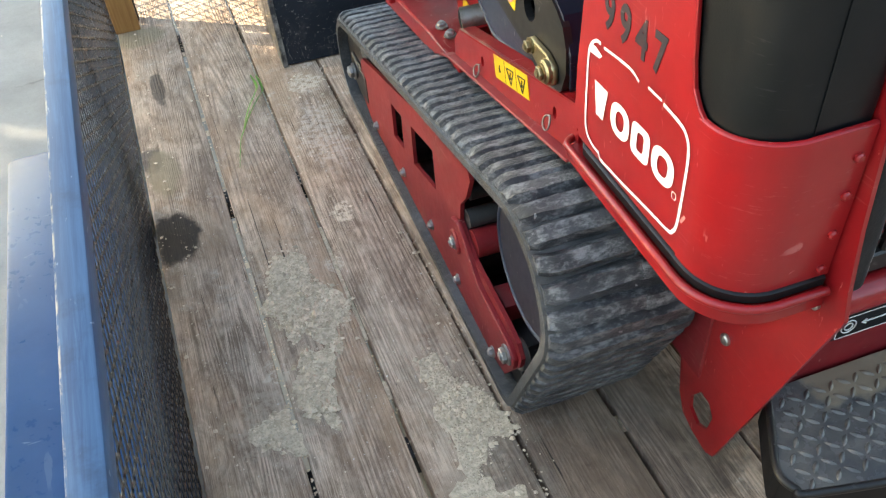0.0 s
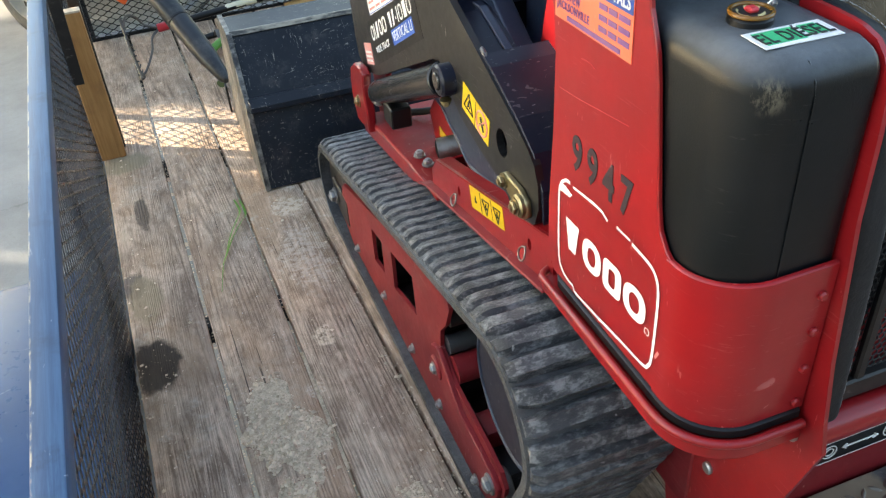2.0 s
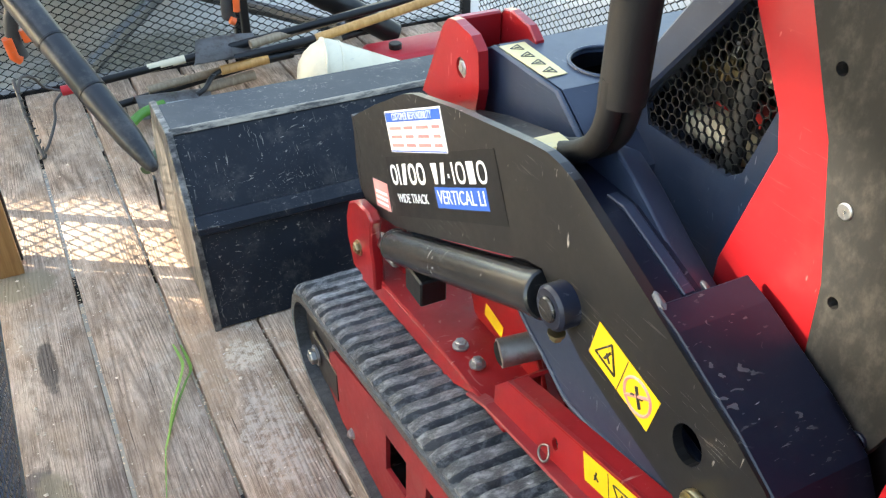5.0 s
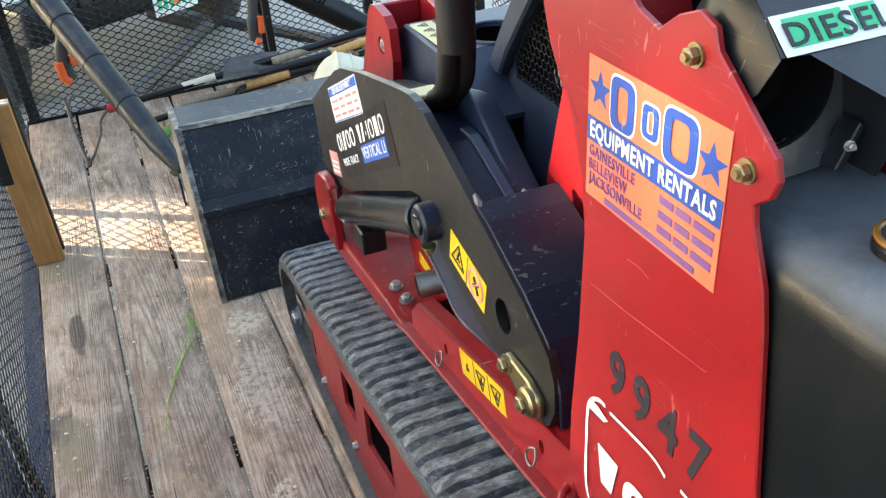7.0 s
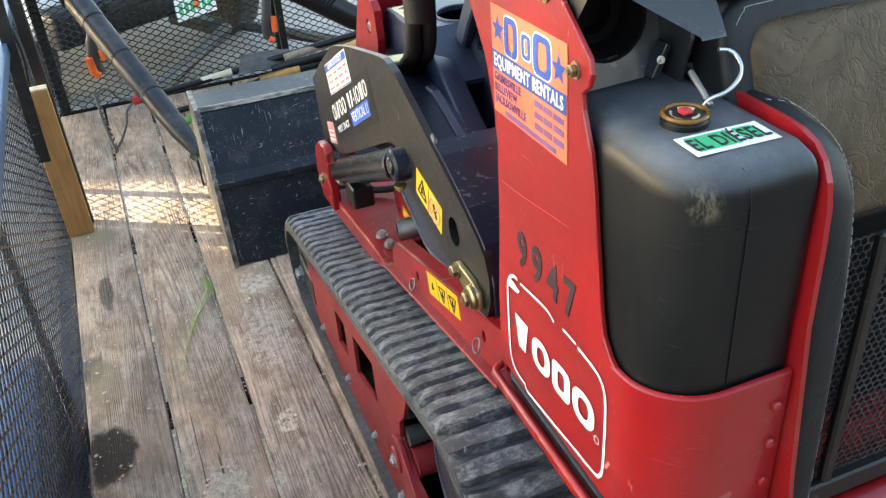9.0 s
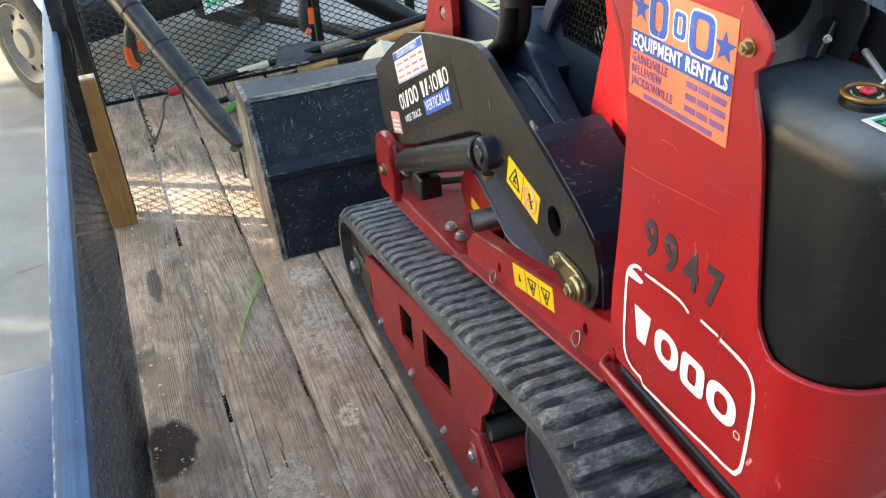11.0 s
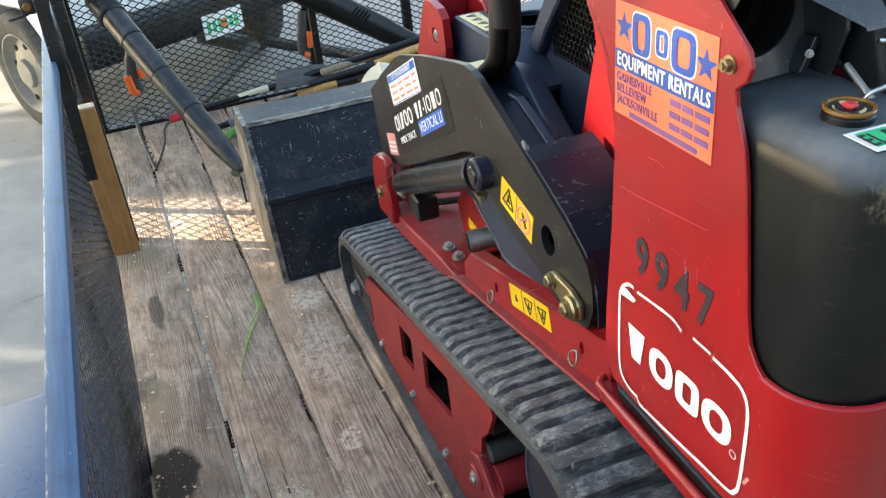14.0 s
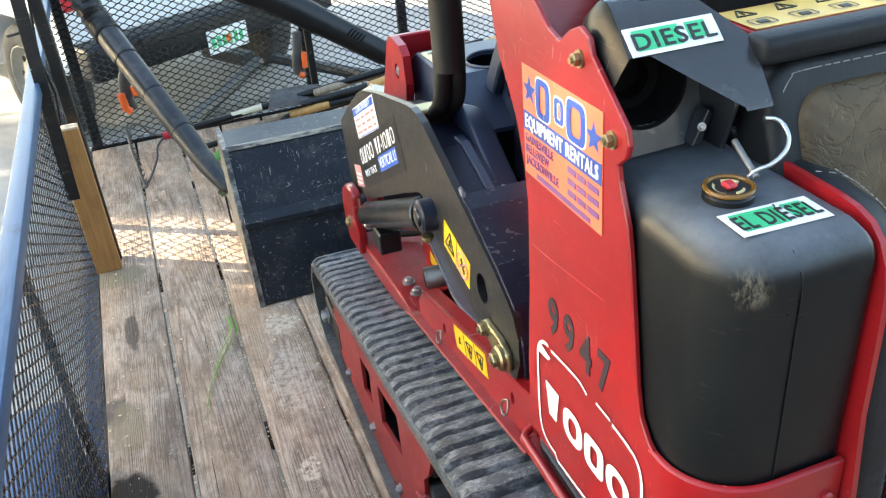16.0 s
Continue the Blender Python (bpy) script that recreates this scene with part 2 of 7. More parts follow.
def rubber(name, dusty):
    k = Nodes(name, 0.7, 0.0, 0.5)
    big = k.noise(9.0, 7.0, 0.7)
    col = k.mix(k.step(big, 0.35, 0.70), (0.021, 0.024, 0.0275), (0.070, 0.076, 0.083))
    clay = k.math("MULTIPLY", k.step(k.noise(1.0, 9.0, 0.78, k.scaled(34.0, 60.0, 60.0)), 0.45, 0.64), dusty)
    col = k.mix(clay, col, (0.29, 0.295, 0.295))
    chips = k.math("MULTIPLY", k.step(k.noise(62.0, 3.0, 0.6), 0.70, 0.75), k.step(k.noise(11.0, 2.0), 0.45, 0.6))
    col = k.mix(k.math("MULTIPLY", chips, 0.8), col, (0.48, 0.48, 0.47))
    k.color(col)
    k.rough(k.math("ADD", k.math("MULTIPLY", big, 0.35), 0.20))
    k.bump(k.math("ADD", k.noise(190.0, 7.0, 0.75), k.math("MULTIPLY", k.noise(48.0, 4.0), 0.9)), 0.8, 0.0045)
    return k.m


RUBBER = rubber("dusty_track_rubber", 0.80)
BELT_RUBBER = rubber("track_belt_rubber", 0.16)


def wear_pad():
    k = Nodes("worn_rubber_pad", 0.75, 0.0, 0.25)
    v = k.noise(1.0, 6.0, 0.7, k.scaled(45.0, 45.0, 30.0))
    k.color(k.mix(k.step(v, 0.42, 0.75), (0.012, 0.0116, 0.0108), (0.036, 0.0325, 0.028)))
    k.bump(v, 0.3, 0.001)
    return k.m


PAD = wear_pad()


def metal(name, c, rough=0.4, rust=0.0):
    k = Nodes(name, rough, 1.0)
    r = k.math("MULTIPLY", k.step(k.noise(30.0, 6.0, 0.7), 0.45, 0.7), rust)
    k.color(k.mix(r, c, (0.12, 0.07, 0.04)))
    k.rough(k.math("ADD", k.math("MULTIPLY", k.noise(90.0, 4.0), 0.3), rough - 0.12))
    k.bump(k.noise(200.0, 3.0), 0.15, 0.0008)
    return k.m


ZINC = metal("yellow_zinc", (0.34, 0.28, 0.155), 0.40, 0.4)
STEEL = metal("dull_steel", (0.42, 0.42, 0.41), 0.42, 0.3)
BRIGHT = metal("bright_steel", (0.62, 0.62, 0.6), 0.28, 0.1)
DULL_WIRE = metal("dull_dark_wire", (0.13, 0.125, 0.12), 0.5, 0.5)
WELD = paint("painted_weld", (0.055, 0.058, 0.065), (0.12, 0.12, 0.12), 0.4, (0.16, 0.14, 0.12), 0.3)
RING_STEEL = metal("grey_ring_steel", (0.24, 0.235, 0.225), 0.4, 0.3)
GREY_STEEL = metal("grey_spade_steel", (0.30, 0.29, 0.28), 0.55, 0.45)


def bucket_metal():
    k = Nodes("scraped_black_bucket_steel", 0.45, 0.0, 0.24)
    big = k.noise(4.0, 5.0, 0.65)
    col = k.mix(k.step(big, 0.35, 0.7), (0.0055, 0.0078, 0.0122), (0.0108, 0.0142, 0.0205))
    dust = k.math("MULTIPLY", k.step(k.noise(10.0, 9.0, 0.8), 0.50, 0.76), 0.42)
    col = k.mix(dust, col, (0.13, 0.12, 0.105))
    # scrapes in three directions, broken up by area
    for vec, lo, area, amount in ((k.scaled(95.0, 20.0, 14.0), 0.645, 5.0, 0.60), (k.scaled(26.0, 90.0, 30.0), 0.640, 8.0, 0.60), (k.scaled(60.0, 60.0, 120.0), 0.658, 6.0, 0.6)):
        v = k.noise(1.0, 4.0, 0.6, vec, 1.9)
        line = k.math("MULTIPLY", k.step(v, lo, lo + 0.022), k.step(k.noise(area, 4.0), 0.46, 0.60))
        col = k.mix(k.math("MULTIPLY", line, amount), col, (0.36, 0.325, 0.27))
    fleck = k.math("MULTIPLY", k.step(k.noise(260.0, 3.0, 0.7), 0.690, 0.715), k.step(k.noise(7.0, 4.0), 0.44, 0.60))
    col = k.mix(fleck, col, (0.54, 0.53, 0.49))
    k.color(col)
    k.rough(k.math("ADD", k.math("MULTIPLY", big, 0.3), 0.24))
    k.bump(k.noise(120.0, 4.0), 0.12, 0.001)
    return k.m


BUCKET = bucket_metal()


def bucket_edge():
    k = Nodes("bare_scraped_steel", 0.45, 0.6)
    v = k.noise(1.0, 7.0, 0.7, k.scaled(25.0, 60.0, 14.0))
    k.color(k.mix(k.step(v, 0.36, 0.70), (0.035, 0.034, 0.034), (0.26, 0.24, 0.21)))
    k.bump(v, 0.3, 0.001)
    return k.m


EDGE = bucket_edge()


def rubbed_edge():
    k = Nodes("rubbed_bucket_fold", 0.5, 0.2)
    v = k.noise(1.0, 6.0, 0.7, k.scaled(11.0, 40.0, 40.0))
    k.color(k.mix(k.step(v, 0.38, 0.60), (0.05, 0.047, 0.042), (0.30, 0.265, 0.205)))
    k.bump(v, 0.3, 0.001)
    return k.m


RUBBED = rubbed_edge()


def plank_wood():
    k = Nodes("weathered_plank", 0.8, 0.0, 0.3)
    curl = k.noise(1.0, 2.0, 0.45, k.scaled(6.0, 0.22, 1.0, True, 7.0), 0.35)
    rings = k.math("ADD", k.math("MULTIPLY", k.math("SINE", k.math("MULTIPLY", curl, 290.0)), 0.5), 0.5)
    rings = k.math("POWER", rings, 0.55)
    seen = k.step(k.noise(1.0, 5.0, 0.65, k.scaled(8.0, 2.2, 1.0, True, 3.3)), 0.36, 0.60)
    fibre = k.noise(1.0, 6.0, 0.75, k.scaled(420.0, 9.0, 1.0, True, 9.0), 0.2)
    smudge = k.noise(22.0, 10.0, 0.78, k.scaled(1.0, 0.45, 1.0, True, 2.0), 0.5)
    grain = k.math("ADD", k.math("MULTIPLY", fibre, 0.55), k.math("MULTIPLY", smudge, 0.45))
    tone = k.mix(k.step(grain, 0.41, 0.58), (0.225, 0.150, 0.104), (0.76, 0.560, 0.415))
    tone = k.mix(k.math("MULTIPLY", seen, k.math("MULTIPLY", k.math("SUBTRACT", 1.0, rings), 0.75)), tone, (0.140, 0.090, 0.062))
    warm = k.step(k.noise(2.6, 8.0, 0.7, k.scaled(1.0, 0.5, 1.0, True, 3.0)), 0.44, 0.64)
    col = k.mix(k.math("MULTIPLY", warm, 0.6), tone, (0.50, 0.315, 0.190))
    # silvered and dusty areas
    grey = k.math("MULTIPLY", k.step(k.noise(5.0, 10.0, 0.76, k.scaled(1.0, 0.55, 1.0), 0.6), 0.47, 0.66), 0.50)
    col = k.mix(grey, col, k.mix(k.step(grain, 0.35, 0.65), (0.45, 0.350, 0.268), (0.84, 0.690, 0.548)))
    # dark trodden stretches
    worn = k.step(k.noise(1.0, 7.0, 0.72, k.scaled(6.5, 2.6, 1.0, True, 4.0), 0.7), 0.47, 0.66)
    col = k.mix(k.math("MULTIPLY", worn, 0.44), col, (0.165, 0.110, 0.080))
    col = k.mix(k.math("MULTIPLY", k.info.outputs["Random"], 0.16), col, (0.21, 0.145, 0.105))
    # knots
    kv = k.t.nodes.new("ShaderNodeTexVoronoi")
    kv.inputs["Scale"].default_value = 1.0
    k.link(k.scaled(6.0, 1.5, 1.0, True, 6.0), kv.inputs["Vector"])
    knot = k.math("SUBTRACT", 1.0, k.step(kv.outputs["Distance"], 0.03, 0.075))
    col = k.mix(k.math("MULTIPLY", knot, 0.55), col, (0.07, 0.046, 0.034))
    # small dark blots
    blot = k.math("MULTIPLY", k.step(k.noise(26.0, 5.0, 0.65), 0.62, 0.72), k.step(k.noise(3.3, 3.0), 0.45, 0.6))
    col = k.mix(k.math("MULTIPLY", blot, 0.55), col, (0.085, 0.060, 0.045))
    # cement dust trodden into the grain
    dust = k.math("MULTIPLY", k.step(k.noise(15.0, 10.0, 0.8), 0.51, 0.68), k.step(k.noise(2.6, 4.0, 0.55), 0.44, 0.62))
    col = k.mix(k.math("MULTIPLY", dust, 0.62), col, (0.60, 0.535, 0.45))
    flecks = k.step(k.noise(120.0, 3.0, 0.65), 0.690, 0.715)
    col = k.mix(k.math("MULTIPLY", flecks, 0.85), col, (0.80, 0.74, 0.65))
    # ragged pale and dark spots; the last, broad and dark, lies under the loader
    for x, y, rx, ry, c, f, sd in (
            (-0.112, 1.66, 0.058, 0.105, (0.026, 0.020, 0.016), 0.92, 1.0),
            (-0.135, 2.00, 0.035, 0.06, (0.05, 0.045, 0.05), 0.7, 2.0),
            (-0.075, 2.36, 0.022, 0.10, (0.05, 0.038, 0.03), 0.75, 3.0),
            (0.275, 1.589, 0.026, 0.042, (0.50, 0.46, 0.40), 0.9, 4.0),
            (0.335, 2.20, 0.05, 0.055, (0.46, 0.43, 0.38), 0.85, 5.0),
            (0.315, 1.93, 0.07, 0.15, (0.42, 0.40, 0.38), 0.65, 6.0),
            (-0.11, 1.93, 0.045, 0.11, (0.29, 0.225, 0.14), 0.7, 7.0),
            (0.10, 1.38, 0.10, 0.22, (0.36, 0.335, 0.295), 0.3, 8.0),
            (0.33, 0.92, 0.10, 0.24, (0.36, 0.335, 0.295), 0.35, 9.0),
            (-0.10, 2.70, 0.09, 0.07, (0.299, 0.235, 0.15), 0.85, 10.0),
            (0.02, 1.16, 0.03, 0.035, (0.42, 0.40, 0.36), 0.8, 11.0),
            (0.0, 1.05, 0.10, 0.09, (0.33, 0.30, 0.26), 0.6, 12.0),
            (0.21, 1.42, 0.02, 0.03, (0.44, 0.41, 0.37), 0.8, 13.0),
            (0.36, 2.32, 0.02, 0.05, (0.45, 0.42, 0.38), 0.7, 14.0),
            (0.55, 0.75, 0.25, 0.2, (0.05, 0.042, 0.036), 0.55, 15.0)):
        if c[0] > 0.3:
            crumbly = k.step(k.noise(55.0, 6.0, 0.7), 0.40, 0.56)
            col = k.mix(k.math("MULTIPLY", crumbly, k.math("MULTIPLY", k.spot(x, y, rx, ry, 0.95, sd), f)), col, (c[0] * 1.5, c[1] * 1.30, c[2] * 1.12))
        else:
            col = k.mix(k.math("MULTIPLY", k.spot(x, y, rx, ry, 0.45, sd), f), col, c)
    pits = k.step(k.noise(1.0, 4.0, 0.7, k.scaled(300.0, 34.0, 1.0, True, 8.0), 0.3), 0.66, 0.70)
    col = k.mix(k.math("MULTIPLY", pits, 0.75), col, (0.075, 0.052, 0.038))
    cracks = k.step(k.noise(1.0, 3.0, 0.55, k.scaled(120.0, 2.0, 1.0, True, 5.0), 0.25), 0.685, 0.715)
    col = k.mix(k.math("MULTIPLY", cracks, 0.85), col, (0.03, 0.024, 0.02))
    k.color(col)
    k.bump(k.math("SUBTRACT", k.math("ADD", grain, k.math("MULTIPLY", k.math("MULTIPLY", rings, seen), 0.30)), cracks), 1.0, 0.0045)
    return k.m


PLANK = plank_wood()


def lumber(name, a, b, rough=0.6):
    k = Nodes(name, rough, 0.0, 0.4)
    fibre = k.noise(1.0, 5.0, 0.65, k.scaled(90.0, 90.0, 5.0))
    col = k.mix(k.step(fibre, 0.3, 0.7), a, b)
    col = k.mix(k.math("MULTIPLY", k.step(k.noise(8.0, 5.0), 0.5, 0.75), 0.4), col, (0.10, 0.05, 0.025))
    k.color(col)
    k.bump(fibre, 0.2, 0.001)
    return k.m


LUMBER = lumber("stained_lumber", (0.27, 0.125, 0.038), (0.38, 0.195, 0.066))
END_GRAIN = lumber("pale_end_grain", (0.46, 0.37, 0.27), (0.56, 0.47, 0.36))
HANDLE_WOOD = lumber("varnished_handle_wood", (0.42, 0.21, 0.06), (0.55, 0.31, 0.11), 0.4)
OLD_WOOD = lumber("old_handle_wood", (0.22, 0.165, 0.11), (0.32, 0.25, 0.17), 0.7)


def soil(name, a, b):
    k = Nodes(name, 0.95, 0.0, 0.2)
    n = k.noise(60.0, 8.0, 0.75)
    col = k.mix(k.step(n, 0.35, 0.65), a, b)
    col = k.mix(k.math("MULTIPLY", k.info.outputs["Random"], 0.2), col, (0.46, 0.40, 0.33))
    k.color(col)
    k.bump(k.math("ADD", k.noise(240.0, 7.0, 0.75), k.voronoi(170.0)), 0.9, 0.005)
    return k.m


DIRT = soil("grey_cement_dirt", (0.52, 0.405, 0.285), (0.82, 0.665, 0.49))


def gravel_stone():
    k = Nodes("cement_crumb", 0.9, 0.0, 0.25)
    r = k.geo.outputs["Random Per Island"]
    k.color(k.mix(r, (0.50, 0.395, 0.28), (0.84, 0.69, 0.52)))
    k.bump(k.noise(300.0, 4.0), 0.5, 0.001)
    return k.m


CRUMB = gravel_stone()


def concrete():
    k = Nodes("driveway_concrete", 0.85, 0.0, 0.3)
    n = k.noise(1.3, 8.0, 0.7)
    col = k.mix(k.step(n, 0.3, 0.7), (0.27, 0.255, 0.232), (0.38, 0.365, 0.338))
    fine = k.noise(90.0, 4.0, 0.7)
    col = k.mix(k.math("MULTIPLY", k.step(fine, 0.5, 0.7), 0.25), col, (0.22, 0.20, 0.18))
    e = k.voronoi(0.8, None, "DISTANCE_TO_EDGE")
    jag = k.math("ADD", e, k.math("MULTIPLY", k.math("SUBTRACT", k.noise(7.0, 5.0), 0.5), 0.10))
    crack = k.math("MULTIPLY", k.math("SUBTRACT", 1.0, k.step(k.math("ABSOLUTE", jag), 0.0, 0.011)), k.step(k.noise(0.55, 3.0), 0.50, 0.60))
    col = k.mix(k.math("MULTIPLY", crack, 0.75), col, (0.09, 0.08, 0.07))
    # trodden leaf litter and soil where the truck stands, plus its painted shade
    litter_shade = k.math("MULTIPLY", k.spot(0.80, 5.0, 0.98, 1.05, 0.35, 2.0), k.mixf(k.step(k.noise(16.0, 8.0, 0.75), 0.35, 0.62), 0.70, 0.97))
    col = k.mix(litter_shade, col, k.mix(k.step(k.noise(34.0, 6.0, 0.7), 0.4, 0.65), (0.055, 0.050, 0.036), (0.155, 0.140, 0.100)))
    k.color(col)
    k.bump(k.math("SUBTRACT", fine, crack), 0.4, 0.004)
    return k.m


CONCRETE = concrete()


def foliage(name, a, b):
    k = Nodes(name, 0.55, 0.0, 0.3)
    k.color(k.mix(k.geo.outputs["Random Per Island"], a, b))
    return k.m


LEAF = foliage("leaf_green", (0.035, 0.075, 0.018), (0.07, 0.125, 0.03))
GRASS = foliage("grass_green", (0.12, 0.20, 0.03), (0.22, 0.28, 0.06))
BLADE = foliage("cut_grass_blade", (0.075, 0.19, 0.024), (0.12, 0.26, 0.04))


def bark():
    k = Nodes("bark", 0.9)
    n = k.noise(1.0, 6.0, 0.7, k.scaled(14.0, 14.0, 3.0))
    k.color(k.mix(n, (0.05, 0.04, 0.03), (0.16, 0.13, 0.10)))
    k.bump(n, 0.8, 0.02)
    return k.m


BARK = bark()


def vinyl(name, a, b, creases=0.5):
    k = Nodes(name, 0.5, 0.0, 0.26)
    w = k.noise(14.0, 7.0, 0.65, None, 1.6)
    k.color(k.mix(k.step(w, 0.35, 0.7), a, b))
    line = k.math("ABSOLUTE", k.math("SUBTRACT", k.noise(26.0, 4.0, 0.6, None, 1.1), 0.5))
    fold = k.math("MULTIPLY", k.step(line, 0.0, 0.05), k.step(k.noise(6.0, 2.0), 0.35, 0.6))
    h = k.math("ADD", k.math("MULTIPLY", w, 0.5), k.math("MULTIPLY", fold, creases))
    h = k.math("ADD", h, k.math("MULTIPLY", k.noise(260.0, 3.0), 0.15))
    k.bump(h, 0.6, 0.0028)
    return k.m


TAUPE_VINYL = vinyl("creased_taupe_vinyl", (0.054, 0.0365, 0.0190), (0.090, 0.062, 0.0345), 0.6)
BLACK_VINYL = vinyl("black_vinyl", (0.0068, 0.0078, 0.0095), (0.0120, 0.0134, 0.0158), 0.05)
THREAD = plastic("grey_thread", (0.26, 0.26, 0.26), 0.7, 0.0)


def tread_steel(name, amount):
    k = Nodes(name, 0.42)
    n = k.noise(5.0, 7.0, 0.7)
    col = k.mix(k.step(n, 0.4, 0.7), (0.045, 0.047, 0.050), (0.125, 0.117, 0.104))
    # beige patch of sunlight painted into the colour, rougher as well
    sun_patch = k.math("MULTIPLY", k.spot(0.84, 0.580, 0.085, 0.044, 0.7, 3.0), amount)
    col = k.mix(sun_patch, col, (0.40, 0.285, 0.165))
    k.color(col)
    k.rough(k.math("ADD", k.math("MULTIPLY", sun_patch, 0.4), k.math("ADD", k.math("MULTIPLY", k.noise(30.0, 5.0), 0.25), 0.14)))
    k.bump(k.noise(160.0, 5.0), 0.25, 0.001)
    return k.m


TREAD = tread_steel("black_tread_plate", 0.45)
TREAD_TOP = tread_steel("raised_tread_plate", 0.25)
TYRE = plastic("tyre_rubber", (0.035, 0.034, 0.032), 0.8, 0.3, 0.5)
# black of engine parts, also painted shade inside holes and hollow bodies
DARK = plastic("engine_black_hollow_shade", (0.0045, 0.0045, 0.005), 0.75, 0.2, 0.0, 0.15)
SCRATCH = paint("scratched_red", (0.42, 0.075, 0.075), (0.36, 0.03, 0.035), 0.5)


def mesh_steel(name, dark, pale):
    k = Nodes(name, 0.45, 0.0, 0.40)
    n = k.noise(22.0, 6.0, 0.7)
    k.color(k.mix(k.step(n, 0.45, 0.75), dark, pale))
    k.rough(k.math("ADD", k.math("MULTIPLY", k.noise(60.0, 3.0), 0.22), 0.14))
    k.bump(k.noise(110.0, 2.0), 0.5, 0.003)
    return k.m


MESH = mesh_steel("black_mesh_paint", (0.0048, 0.0058, 0.0070), (0.013, 0.0148, 0.0168))
# paler copy of MESH: grey sheen of the left strands put into the colour
SIDE_MESH = mesh_steel("black_mesh_paint_sheen", (0.015, 0.0165, 0.0185), (0.056, 0.059, 0.062))


def rail_paint():
    """Brushed blue paint with dark worn streaks and a pale rubbed outer edge."""
    k = Nodes("brushed_blue_rail_paint", 0.36, 0.0, 0.3)
    streak = k.noise(1.0, 6.0, 0.7, k.scaled(90.0, 3.2, 90.0), 0.8)
    col = k.mix(k.step(streak, 0.35, 0.68), (0.026, 0.064, 0.130), (0.055, 0.118, 0.205))
    patch = k.math("MULTIPLY", k.step(k.noise(7.0, 6.0, 0.7), 0.52, 0.68), 0.55)
    col = k.mix(patch, col, (0.018, 0.030, 0.055))
    s = k.t.nodes.new("ShaderNodeSeparateXYZ")
    k.link(k.geo.outputs["Position"], s.inputs[0])
    edge = k.math("SUBTRACT", 1.0, k.step(k.math("ABSOLUTE", k.math("SUBTRACT", s.outputs[0], -0.1795)), 0.0008, 0.0030))
    edge = k.math("MULTIPLY", edge, k.step(k.noise(1.0, 5.0, 0.75, k.scaled(40.0, 16.0, 40.0)), 0.46, 0.58))
    col = k.mix(edge, col, (0.36, 0.33, 0.27))
    nick = k.math("MULTIPLY", k.step(k.noise(1.0, 3.0, 0.6, k.scaled(160.0, 30.0, 100.0), 0.7), 0.70, 0.735), 0.8)
    col = k.mix(nick, col, (0.22, 0.27, 0.33))
    k.color(col)
    k.rough(k.math("ADD", k.math("MULTIPLY", streak, 0.3), 0.26))
    k.bump(streak, 0.15, 0.0008)
    return k.m


RAIL = rail_paint()


def stucco():
    k = Nodes("slate_stucco", 0.9, 0.0, 0.2)
    n = k.noise(3.0, 6.0, 0.7)
    k.color(k.mix(n, (0.085, 0.088, 0.090), (0.115, 0.118, 0.120)))
    k.bump(k.noise(90.0, 4.0), 0.6, 0.004)
    return k.m


STUCCO = stucco()


# ---- building helpers ----
def mesh_of(name, bm, material, smooth=None):
    bmesh.ops.recalc_face_normals(bm, faces=bm.faces)
    me = bpy.data.meshes.new(name)
    if smooth is not None:
        lim = radians(smooth)
        for f in bm.faces:
            f.smooth = True
        for e in bm.edges:
            e.smooth = len(e.link_faces) == 2 and e.calc_face_angle(4.0) < lim
    bm.to_mesh(me)
    bm.free()
    for m in material if isinstance(material, (list, tuple)) else [material]:
        me.materials.append(m)
    return me


def part(name, bm, material, parent, label="", smooth=None):
    """Links a bmesh as one mesh object under a thing or a part; its points are in the thing's own space."""
    ob = new(name, mesh_of(name, bm, material, smooth))
    ob.parent = parent
    return tagged(ob, label)


def thing(name, label, category, at=(0, 0, 0), turn=0.0, group="", kind=""):
    ob = new(name)
    ob.empty_display_size = 0.05
    ob.matrix_world = pose(*at, 0, 0, turn)
    return tagged(ob, label, category, group, kind)


def solo(name, bm, material, label, category, group="", kind="", smooth=None):
    return tagged(new(name, mesh_of(name, bm, material, smooth)), label, category, group, kind)


def box(x0, x1, y0, y1, z0, z1, bev=0.0, seg=1, bm=None):
    own = bmesh.new()
    vs = [own.verts.new((x, y, z)) for x in (x0, x1) for y in (y0, y1) for z in (z0, z1)]
    for q in ((0, 1, 3, 2), (4, 6, 7, 5), (0, 4, 5, 1), (2, 3, 7, 6), (0, 2, 6, 4), (1, 5, 7, 3)):
        own.faces.new([vs[i] for i in q])
    if bev:
        bmesh.ops.bevel(own, geom=own.edges[:], offset=bev, segments=seg, profile=0.5, affect="EDGES")
    return joined(bm, own)


def joined(bm, own, m=None):
    if m is not None:
        bmesh.ops.transform(own, matrix=m, verts=own.verts)
    if bm is None:
        return own
    me = bpy.data.meshes.new("tmp")
    own.to_mesh(me)
    own.free()
    bm.from_mesh(me)
    bpy.data.meshes.remove(me)
    return bm


